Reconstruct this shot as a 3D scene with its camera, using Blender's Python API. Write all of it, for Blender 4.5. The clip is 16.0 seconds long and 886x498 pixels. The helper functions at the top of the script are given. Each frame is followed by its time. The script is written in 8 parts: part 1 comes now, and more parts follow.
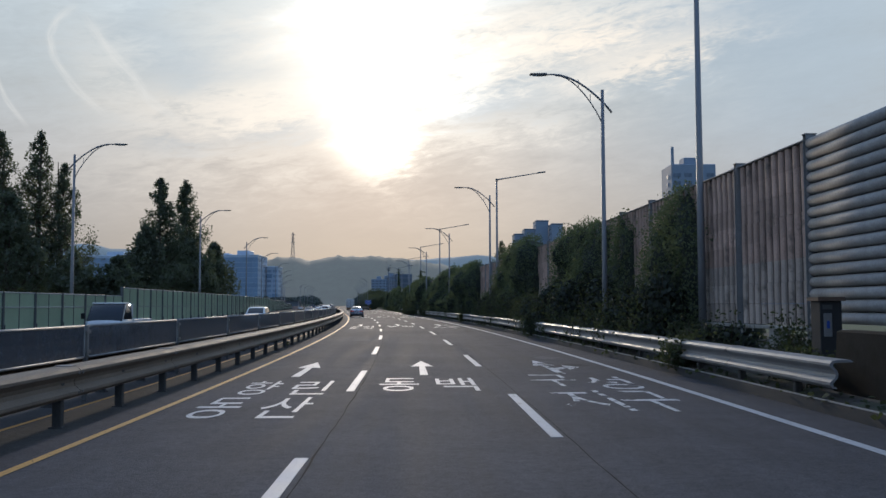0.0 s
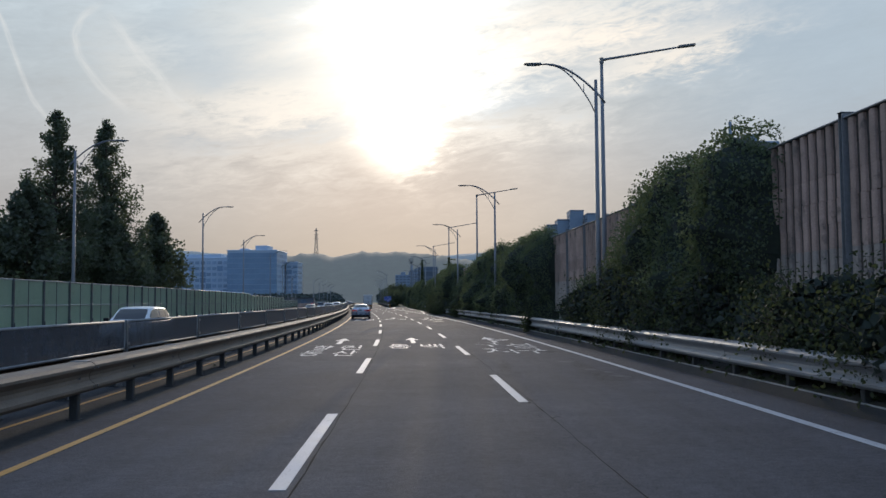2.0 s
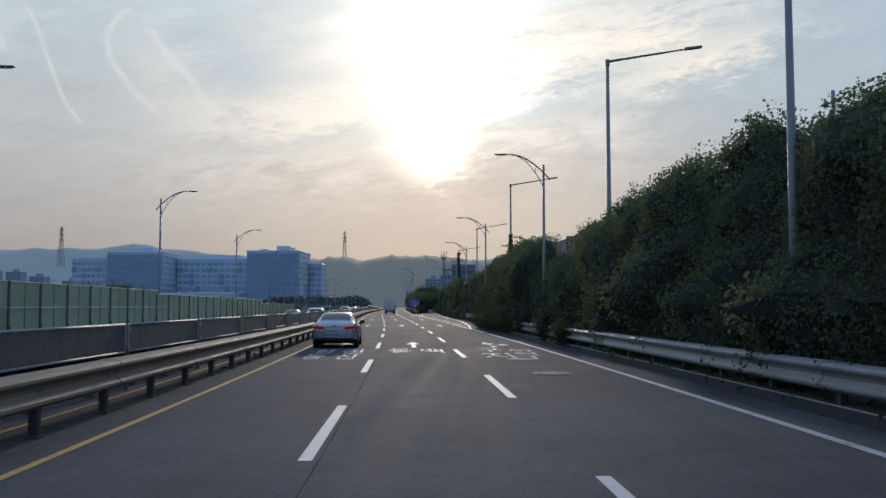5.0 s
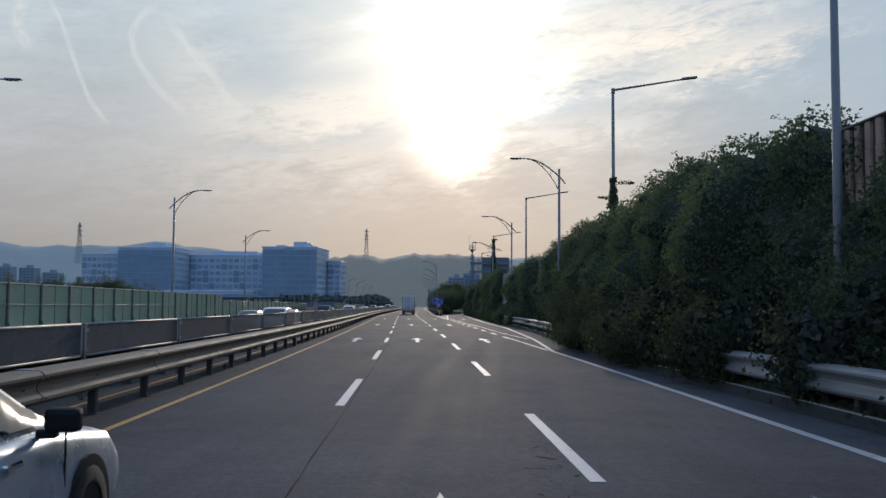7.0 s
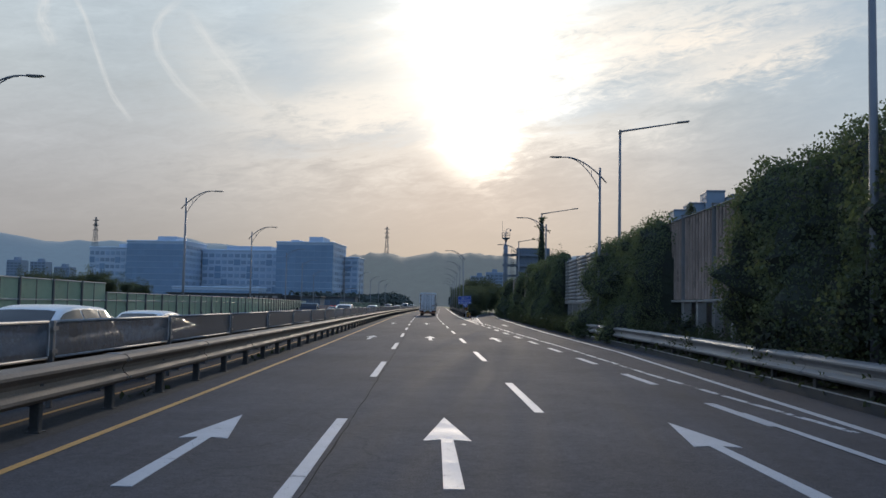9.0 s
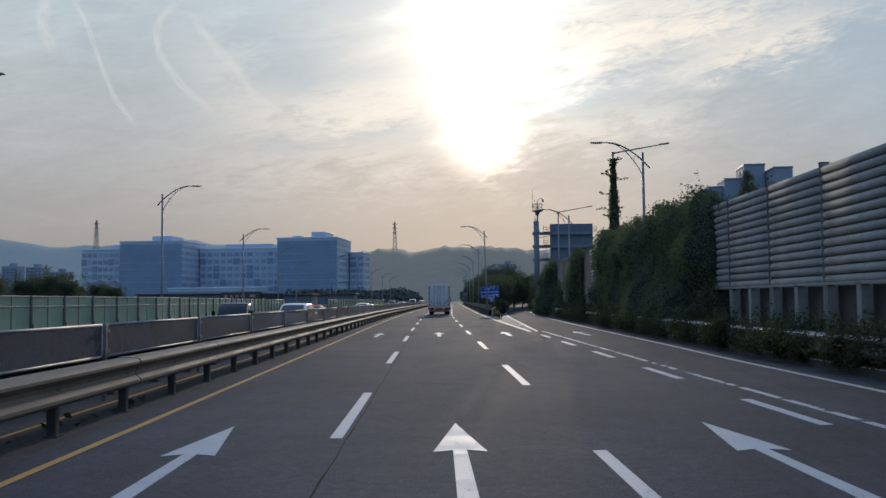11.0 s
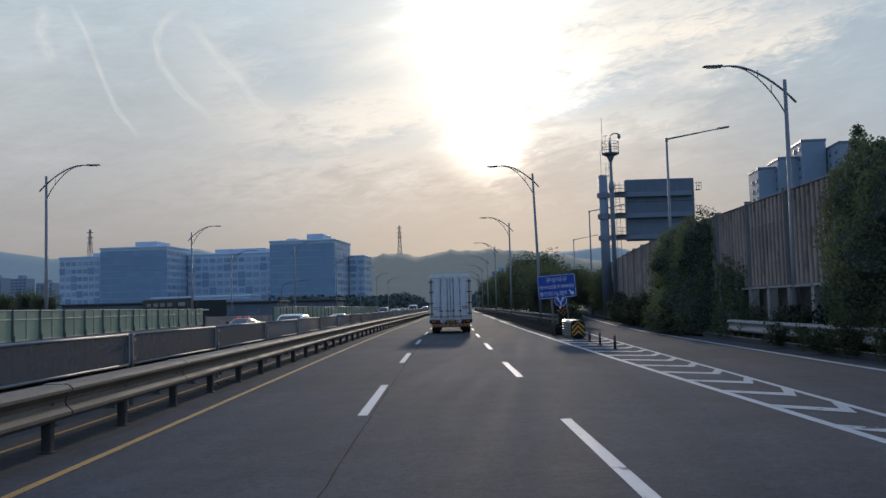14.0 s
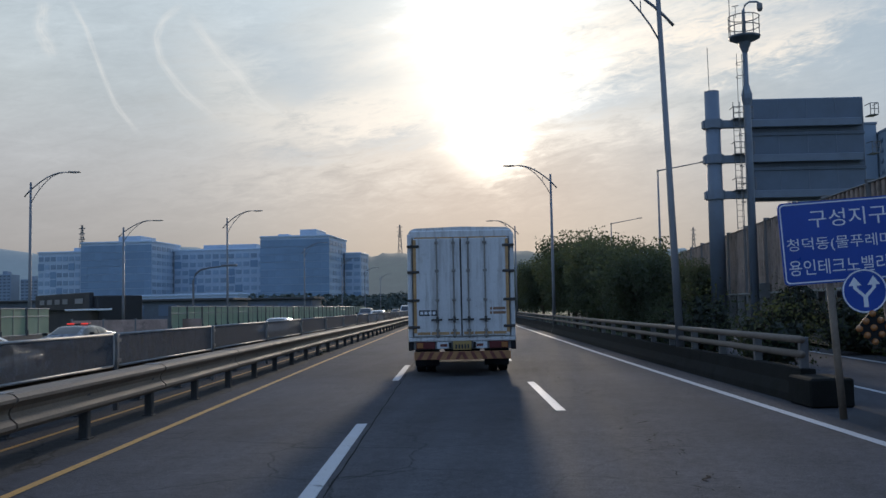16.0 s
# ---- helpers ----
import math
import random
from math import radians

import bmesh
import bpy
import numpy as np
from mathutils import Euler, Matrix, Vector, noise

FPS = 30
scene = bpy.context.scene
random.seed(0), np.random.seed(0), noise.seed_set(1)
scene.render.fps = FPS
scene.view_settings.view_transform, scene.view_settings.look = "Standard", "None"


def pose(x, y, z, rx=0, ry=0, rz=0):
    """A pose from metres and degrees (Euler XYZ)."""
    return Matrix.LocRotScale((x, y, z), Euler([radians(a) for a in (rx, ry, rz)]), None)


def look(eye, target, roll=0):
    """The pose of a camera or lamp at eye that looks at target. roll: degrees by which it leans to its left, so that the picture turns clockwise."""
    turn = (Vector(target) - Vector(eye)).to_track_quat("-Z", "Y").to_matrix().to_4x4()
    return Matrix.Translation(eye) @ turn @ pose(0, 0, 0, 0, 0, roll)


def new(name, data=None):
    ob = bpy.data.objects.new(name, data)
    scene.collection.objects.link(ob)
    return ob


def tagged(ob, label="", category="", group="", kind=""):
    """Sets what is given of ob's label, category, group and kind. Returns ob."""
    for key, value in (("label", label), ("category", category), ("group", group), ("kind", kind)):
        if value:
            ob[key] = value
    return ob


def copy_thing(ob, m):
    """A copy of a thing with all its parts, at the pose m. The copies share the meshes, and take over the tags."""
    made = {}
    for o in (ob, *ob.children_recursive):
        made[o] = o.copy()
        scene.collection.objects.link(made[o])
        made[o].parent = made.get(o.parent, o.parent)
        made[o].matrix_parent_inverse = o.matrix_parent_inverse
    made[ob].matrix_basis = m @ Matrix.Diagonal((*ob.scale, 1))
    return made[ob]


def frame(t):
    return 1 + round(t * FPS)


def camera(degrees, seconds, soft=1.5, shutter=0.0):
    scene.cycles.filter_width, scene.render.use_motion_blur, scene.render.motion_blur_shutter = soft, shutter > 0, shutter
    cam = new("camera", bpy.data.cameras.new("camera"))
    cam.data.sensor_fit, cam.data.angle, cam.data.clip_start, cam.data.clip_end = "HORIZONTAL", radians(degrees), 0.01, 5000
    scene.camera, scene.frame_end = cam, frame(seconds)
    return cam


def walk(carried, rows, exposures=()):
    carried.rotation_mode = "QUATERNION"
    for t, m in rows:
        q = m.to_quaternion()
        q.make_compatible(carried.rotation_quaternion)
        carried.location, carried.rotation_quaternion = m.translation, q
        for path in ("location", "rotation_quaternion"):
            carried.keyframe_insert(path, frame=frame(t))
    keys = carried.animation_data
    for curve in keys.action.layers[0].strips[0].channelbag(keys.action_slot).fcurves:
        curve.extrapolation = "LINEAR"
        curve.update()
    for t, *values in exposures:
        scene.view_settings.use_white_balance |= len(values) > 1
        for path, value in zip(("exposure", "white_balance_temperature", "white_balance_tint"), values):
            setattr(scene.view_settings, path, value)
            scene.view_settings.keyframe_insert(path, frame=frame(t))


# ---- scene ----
# ---------------------------------------------------------------- camera
cam = camera(52.2, 16.0)
# seconds, x, y, z, yaw to the left, pitch up, lean to the left
PATH = [
    (0, 0.00, -0.00, 1.62, -0.99, 3.52, -0.14),
    (0.5, -0.05, 8.60, 1.62, -0.41, 3.53, -0.24),
    (1, -0.22, 17.05, 1.62, -0.29, 3.41, -0.34),
    (1.5, -0.45, 25.95, 1.62, 0.05, 3.28, -0.34),
    (2, -0.70, 34.69, 1.62, 0.60, 3.30, -0.37),
    (2.5, -1.11, 43.59, 1.62, 1.35, 3.39, -0.36),
    (3, -1.49, 52.54, 1.62, 1.85, 3.39, -0.54),
    (5.5, -4.15, 92.12, 1.62, 2.77, 3.69, 0.22),
    (6, -4.82, 100.79, 1.62, 3.17, 3.71, 0.20),
    (6.5, -5.47, 108.95, 1.62, 3.59, 3.64, 0.05),
    (7, -6.15, 117.02, 1.62, 3.97, 3.61, 0.43),
    (7.5, -6.81, 124.96, 1.62, 4.21, 3.54, 0.29),
    (8, -7.62, 133.11, 1.62, 4.77, 3.52, 0.30),
    (8.5, -8.50, 141.39, 1.62, 5.16, 3.49, 0.35),
    (9, -9.47, 149.63, 1.62, 5.31, 3.57, 1.09),
    (11.5, -14.28, 193.23, 1.62, 6.06, 3.23, -1.00),
    (12, -15.22, 201.54, 1.62, 6.18, 3.40, -1.18),
    (12.5, -16.19, 209.62, 1.62, 6.24, 3.44, -1.26),
    (13, -17.16, 218.01, 1.62, 6.23, 3.58, -1.16),
    (13.5, -17.95, 225.39, 1.62, 6.29, 3.64, -1.36),
    (14, -18.76, 232.51, 1.62, 6.27, 3.61, -1.62),
    (14.5, -19.73, 240.48, 1.62, 6.26, 3.67, -1.42),
    (15, -20.61, 248.40, 1.62, 6.31, 3.69, -1.40),
    (15.5, -21.45, 256.24, 1.62, 6.33, 3.69, -1.35),
    (16, -22.27, 264.16, 1.62, 6.34, 3.67, -1.13),
]


def aim(x, y, z, yaw, pitch, lean):
    a, b = radians(yaw), radians(pitch)
    way = Vector((-math.sin(a) * math.cos(b), math.cos(a) * math.cos(b), math.sin(b)))
    eye = Vector((x, y, z))
    return look(eye, eye + way, lean)


walk(cam, [(r[0], aim(*r[1:])) for r in PATH], exposures=((0.0, 0.03), (9.0, 0.0), (11.5, -0.10), (16.0, 0.02)))

# ---------------------------------------------------------------- world and sun
SUN_DIR = Vector((-0.054, 0.981, 0.186)).normalized()
world = bpy.data.worlds.new("evening_sky")
scene.world = world
world.use_nodes = True
wt = world.node_tree
wt.nodes.clear()


def wn(kind, **values):
    n = wt.nodes.new(kind)
    for k, v in values.items():
        if k in n.inputs:
            n.inputs[k].default_value = v
    return n


def wmath(op, a, b=None, c=None, clamp=False):
    n = wt.nodes.new("ShaderNodeMath")
    n.operation, n.use_clamp = op, clamp
    for i, v in enumerate((a, b, c)):
        if v is None:
            continue
        if isinstance(v, (int, float)):
            n.inputs[i].default_value = v
        else:
            wt.links.new(v, n.inputs[i])
    return n.outputs[0]


def wramp(fac, stops):
    n = wt.nodes.new("ShaderNodeValToRGB")
    while len(n.color_ramp.elements) < len(stops):
        n.color_ramp.elements.new(0.5)
    for e, (p, c) in zip(n.color_ramp.elements, stops):
        e.position, e.color = p, (c, c, c, 1) if isinstance(c, (int, float)) else (*c, 1)
    wt.links.new(fac, n.inputs[0])
    return n.outputs[0]


def wmix(kind, fac, a, b):
    n = wt.nodes.new("ShaderNodeMix")
    n.data_type, n.blend_type = "RGBA", kind
    for i, v in ((0, fac), (6, a), (7, b)):
        if isinstance(v, (int, float)):
            n.inputs[i].default_value = v
        elif isinstance(v, tuple):
            n.inputs[i].default_value = (*v, 1)
        else:
            wt.links.new(v, n.inputs[i])
    return n.outputs[2]


coord = wt.nodes.new("ShaderNodeTexCoord").outputs["Generated"]
sky = wt.nodes.new("ShaderNodeTexSky")
sky.sky_type, sky.sun_disc = "NISHITA", False
sky.sun_elevation = math.asin(SUN_DIR.z)
sky.sun_rotation = math.atan2(SUN_DIR.x, SUN_DIR.y)
sky.air_density, sky.dust_density, sky.ozone_density = 1.0, 2.5, 1.5
split = wt.nodes.new("ShaderNodeSeparateXYZ")
wt.links.new(coord, split.inputs[0])
dx, dy, dz = split.outputs
# bearing to the left of straight on and height over the horizon, in degrees
bearing = wmath("MULTIPLY", wmath("ARCTAN2", wmath("MULTIPLY", dx, -1.0), dy), 57.29578)
height = wmath("MULTIPLY", wmath("ARCSINE", dz), 57.29578)
# cloud structure: long flat wisps, finer towards the horizon
sheet = wt.nodes.new("ShaderNodeCombineXYZ")
wt.links.new(wmath("MULTIPLY", bearing, 0.075), sheet.inputs[0])
wt.links.new(wmath("MULTIPLY", wmath("ADD", height, wmath("MULTIPLY", bearing, 0.12)), 0.26), sheet.inputs[1])
sheet.inputs[2].default_value = 2.3
wisp = wn("ShaderNodeTexNoise", Scale=1.3, Detail=9.0, Roughness=0.62, Distortion=0.5)
wt.links.new(sheet.outputs[0], wisp.inputs["Vector"])
puff = wn("ShaderNodeTexNoise", Scale=3.0, Detail=6.0, Roughness=0.58, Distortion=0.9)
wt.links.new(sheet.outputs[0], puff.inputs["Vector"])
curl = wn("ShaderNodeTexNoise", Scale=9.0, Detail=7.0, Roughness=0.66, Distortion=1.2)
wt.links.new(sheet.outputs[0], curl.inputs["Vector"])
curl_v = wmath("SUBTRACT", curl.outputs[0], 0.5)
wisp_v, puff_v = wmath("SUBTRACT", wisp.outputs[0], 0.5), wmath("SUBTRACT", puff.outputs[0], 0.5)
bent = wmath("ADD", bearing, wmath("ADD", wmath("MULTIPLY", wisp_v, 8.0), wmath("ADD", wmath("MULTIPLY", puff_v, 5.0), wmath("MULTIPLY", curl_v, 3.5))))
raised = wmath("ADD", height, wmath("ADD", wmath("MULTIPLY", puff_v, 3.2), wmath("ADD", wmath("MULTIPLY", wisp_v, 2.4), wmath("MULTIPLY", curl_v, 2.2))))


def cloud_patch(a, e, wide_, tall_, tilt=0.0, ragged=True):
    """A soft patch round a bearing and height, its long side tilted up to the right by tilt."""
    u_ = wmath("SUBTRACT", bent if ragged else bearing, a)
    v_ = wmath("ADD", wmath("SUBTRACT", raised if ragged else height, e), wmath("MULTIPLY", u_, tilt))
    p_, q_ = wmath("DIVIDE", u_, wide_), wmath("DIVIDE", v_, tall_)
    r_ = wmath("ADD", wmath("MULTIPLY", p_, p_), wmath("MULTIPLY", q_, q_))
    return wmath("EXPONENT", wmath("MULTIPLY", r_, -0.5))


def grey3(v):
    n = wt.nodes.new("ShaderNodeCombineColor")
    for i in range(3):
        wt.links.new(v, n.inputs[i])
    return n.outputs[0]


# pale veiled sky: a gradient by height, under which the clear sky shows a little
tone = wramp(wmath("DIVIDE", wmath("MAXIMUM", height, 0.0), 90.0), [
    (0.0, (0.30, 0.295, 0.31)), (0.035, (0.345, 0.335, 0.345)), (0.068, (0.42, 0.415, 0.425)), (0.105, (0.48, 0.495, 0.515)), (0.15, (0.53, 0.58, 0.605)),
    (0.21, (0.56, 0.65, 0.71)), (0.40, (0.40, 0.55, 0.76)), (1.0, (0.30, 0.46, 0.80))])
tone = wmix("MULTIPLY", 1.0, tone, wramp(wmath("MULTIPLY_ADD", dy, 0.5, 0.5), [(0.0, (0.64, 0.82, 1.12)), (0.45, (0.80, 0.92, 1.10)), (0.85, (1.0, 1.0, 1.0))]))
dimmed = wmix("MULTIPLY", 1.0, sky.outputs[0], (0.041, 0.046, 0.057))
veiled = wmix("MIX", 0.90, dimmed, tone)
texture_ = wmath("ADD", wmath("MULTIPLY", wisp_v, 0.36), wmath("ADD", wmath("MULTIPLY", puff_v, 0.24), wmath("MULTIPLY", curl_v, 0.20)))
fade = wmath("MULTIPLY", wramp(wmath("DIVIDE", wmath("MAXIMUM", height, 0.0), 90.0), [(0.03, 0.15), (0.10, 1.0)]), texture_)
patchy = wmix("MULTIPLY", 1.0, veiled, grey3(wmath("ADD", fade, 1.0)))
# warm air low under the sun
low_warm = cloud_patch(3.6, 6.8, 7.5, 3.6, 0.0, False)
layer = wmix("MIX", wmath("MULTIPLY", low_warm, 0.50), patchy, (0.61, 0.475, 0.40))
# thin blue gaps: bearing, height, width, depth, tilt, strength
for a_, e_, w_, t_, k_, s_ in ((-3.6, 12.8, 4.2, 1.0, 0.05, 0.62), (-14.0, 16.6, 4.2, 0.8, 0.18, 0.45), (-20.0, 18.4, 4.0, 1.8, 0.1, 0.70), (-16.0, 13.6, 3.5, 0.45, 0.2, 0.30),
                               (9.3, 10.6, 2.4, 0.5, 0.05, 0.40), (14.6, 9.3, 1.8, 0.45, 0.0, 0.30), (14.4, 13.8, 2.4, 1.4, -0.3, 0.45), (24.0, 14.6, 4.0, 2.6, 0.0, 0.16), (18.0, 17.0, 1.8, 1.6, -0.6, 0.22), (-24.0, 15.5, 6.0, 4.5, 0.0, 0.60), (-21.0, 11.5, 6.0, 2.5, 0.0, 0.28), (-9.0, 14.2, 2.6, 0.5, 0.15, 0.35), (11.8, 15.4, 2.2, 1.0, 0.1, 0.28)):
    layer = wmix("MIX", wmath("MULTIPLY", cloud_patch(a_, e_, w_, t_, k_), s_), layer, (0.40, 0.50, 0.60))
# sunlit cloud banks, broken into puffs
broken = wmath("MAXIMUM", wmath("MINIMUM", wmath("ADD", wmath("MULTIPLY", puff_v, 2.2), wmath("ADD", wmath("MULTIPLY", curl_v, 2.0), 0.85)), 1.25), 0.2)
for a_, e_, w_, t_, k_, s_ in ((10.8, 12.3, 4.6, 0.9, 0.10, 0.75), (11.5, 8.8, 6.0, 1.3, 0.04, 0.34), (-8.5, 16.6, 5.5, 1.6, 0.10, 0.78), (-12.0, 14.4, 2.6, 0.6, 0.20, 0.50), (-15.5, 15.4, 2.8, 0.8, 0.15, 0.60), (-3.0, 10.9, 5.0, 0.7, 0.16, 0.35), (8.0, 15.5, 4.0, 2.8, 0.0, 0.55), (-4.5, 17.0, 4.0, 2.0, 0.0, 0.5), (19.6, 13.6, 1.8, 1.8, -0.6, 0.22)):
    layer = wmix("MIX", wmath("MINIMUM", wmath("MULTIPLY", wmath("MULTIPLY", cloud_patch(a_, e_, w_, t_, k_), s_), broken), 1.0), layer, (0.97, 0.89, 0.79))
# glare round the veiled sun, spreading upwards
glow = layer
for a_, e_, w_, t_, c_ in ((2.9, 17.2, 3.1, 3.3, (0.95, 0.92, 0.86)), (3.15, 11.1, 1.4, 1.6, (1.25, 1.10, 0.90)), (2.5, 14.5, 7.0, 4.6, (0.20, 0.175, 0.14))):
    glow = wmix("ADD", 1.0, glow, wmix("MIX", cloud_patch(a_, e_, w_, t_), (0, 0, 0), c_))
dot = wt.nodes.new("ShaderNodeVectorMath")
dot.operation = "DOT_PRODUCT"
dot.inputs[1].default_value = SUN_DIR
wt.links.new(coord, dot.inputs[0])
core = wmath("POWER", wmath("MAXIMUM", dot.outputs["Value"], 0.0), 2600.0)
hot = wmix("ADD", 1.0, glow, wmix("MIX", core, (0, 0, 0), (1.6, 1.45, 1.2)))
back = wt.nodes.new("ShaderNodeBackground")
back.inputs[1].default_value = 1.0
wt.links.new(hot, back.inputs[0])
out = wt.nodes.new("ShaderNodeOutputWorld")
wt.links.new(back.outputs[0], out.inputs[0])

sun_data = bpy.data.lights.new("sun", "SUN")
sun_data.energy, sun_data.angle, sun_data.color = 1.35, radians(2.0), (1.0, 0.85, 0.69)
sun = new("sun", sun_data)
sun.matrix_world = look(SUN_DIR * 100, (0, 0, 0))

# ---------------------------------------------------------------- materials
def material(name, base, rough=0.7, metal=0.0, vary=0.25, scale=3.0, fine=60.0, bump=0.2, stain=None, stain_at=0.62,
             per_object=0.0, per_island=0.0, spec=0.5, coords="Object"):
    """Base colour with large blotches, fine grain, optional stains and relief."""
    m = bpy.data.materials.new(name)
    m.use_nodes = True
    t = m.node_tree
    p = t.nodes["Principled BSDF"]
    p.inputs["Metallic"].default_value = metal
    p.inputs["Specular IOR Level"].default_value = spec
    tc = t.nodes.new("ShaderNodeTexCoord").outputs[coords]

    def tex(sc, detail, rough_=0.6):
        n = t.nodes.new("ShaderNodeTexNoise")
        n.inputs["Scale"].default_value, n.inputs["Detail"].default_value, n.inputs["Roughness"].default_value = sc, detail, rough_
        t.links.new(tc, n.inputs["Vector"])
        return n.outputs[0]

    def mix(kind, fac, a, b):
        n = t.nodes.new("ShaderNodeMix")
        n.data_type, n.blend_type = "RGBA", kind
        for i, v in ((0, fac), (6, a), (7, b)):
            if isinstance(v, (int, float)):
                n.inputs[i].default_value = v
            elif isinstance(v, tuple):
                n.inputs[i].default_value = (*v, 1)
            else:
                t.links.new(v, n.inputs[i])
        return n.outputs[2]

    def ramp(fac, a, b, lo, hi):
        n = t.nodes.new("ShaderNodeMapRange")
        n.inputs[1].default_value, n.inputs[2].default_value, n.inputs[3].default_value, n.inputs[4].default_value = a, b, lo, hi
        t.links.new(fac, n.inputs[0])
        return n.outputs[0]

    large, small = tex(scale, 5), tex(fine, 3)
    lo, hi = 1 - vary, 1 + vary
    tone = ramp(large, 0.3, 0.7, lo, hi)
    grain = ramp(small, 0.3, 0.7, 1 - vary * 0.6, 1 + vary * 0.6)
    mul = t.nodes.new("ShaderNodeMath")
    mul.operation = "MULTIPLY"
    t.links.new(tone, mul.inputs[0])
    t.links.new(grain, mul.inputs[1])
    val = mul.outputs[0]
    if per_object or per_island:
        src = t.nodes.new("ShaderNodeObjectInfo").outputs["Random"] if per_object else t.nodes.new("ShaderNodeNewGeometry").outputs["Random Per Island"]
        k = per_object or per_island
        m2 = t.nodes.new("ShaderNodeMath")
        m2.operation = "MULTIPLY"
        t.links.new(val, m2.inputs[0])
        t.links.new(ramp(src, 0, 1, 1 - k, 1 + k), m2.inputs[1])
        val = m2.outputs[0]
    comb = t.nodes.new("ShaderNodeCombineColor")
    for i in range(3):
        t.links.new(val, comb.inputs[i])
    col = mix("MULTIPLY", 1.0, tuple(base), comb.outputs[0])
    if stain:
        col = mix("MIX", ramp(tex(scale * 1.7, 7, 0.7), stain_at, stain_at + 0.12, 0.0, 0.85), col, tuple(stain))
    t.links.new(col, p.inputs["Base Color"])
    t.links.new(ramp(large, 0.3, 0.7, max(rough - 0.1, 0.02), min(rough + 0.1, 1)), p.inputs["Roughness"])
    if bump:
        b = t.nodes.new("ShaderNodeBump")
        b.inputs["Strength"].default_value, b.inputs["Distance"].default_value = bump, 0.02
        t.links.new(small, b.inputs["Height"])
        t.links.new(b.outputs[0], p.inputs["Normal"])
    return m


def node(m, kind):
    return m.node_tree.nodes.new(kind)


def link(m, a, b):
    m.node_tree.links.new(a, b)


def paint_material(name, base, wear=0.5, scale=2.2):
    """Road paint that has flaked away in patches."""
    m = material(name, base, 0.65, vary=0.12, scale=1.5, fine=40, bump=0.3)
    tc = node(m, "ShaderNodeTexCoord")
    n1, n2 = node(m, "ShaderNodeTexNoise"), node(m, "ShaderNodeTexVoronoi")
    n2.feature = "DISTANCE_TO_EDGE"
    n1.inputs["Scale"].default_value, n1.inputs["Detail"].default_value, n1.inputs["Roughness"].default_value = scale, 10, 0.75
    n2.inputs["Scale"].default_value = 3.5
    geo = node(m, "ShaderNodeNewGeometry")
    for n in (n1, n2):
        link(m, geo.outputs["Position"], n.inputs["Vector"])
    r1 = node(m, "ShaderNodeMapRange")
    r1.inputs[1].default_value, r1.inputs[2].default_value = wear, wear + 0.07
    link(m, n1.outputs[0], r1.inputs[0])
    crack = node(m, "ShaderNodeMath")
    crack.operation = "LESS_THAN"
    crack.inputs[1].default_value = 0.003
    link(m, n2.outputs["Distance"], crack.inputs[0])
    both = node(m, "ShaderNodeMath")
    both.operation = "MAXIMUM"
    link(m, r1.outputs[0], both.inputs[0])
    link(m, crack.outputs[0], both.inputs[1])
    clear = node(m, "ShaderNodeBsdfTransparent")
    mx = node(m, "ShaderNodeMixShader")
    link(m, both.outputs[0], mx.inputs[0])
    link(m, m.node_tree.nodes["Principled BSDF"].outputs[0], mx.inputs[1])
    link(m, clear.outputs[0], mx.inputs[2])
    link(m, mx.outputs[0], m.node_tree.nodes["Material Output"].inputs[0])
    return m


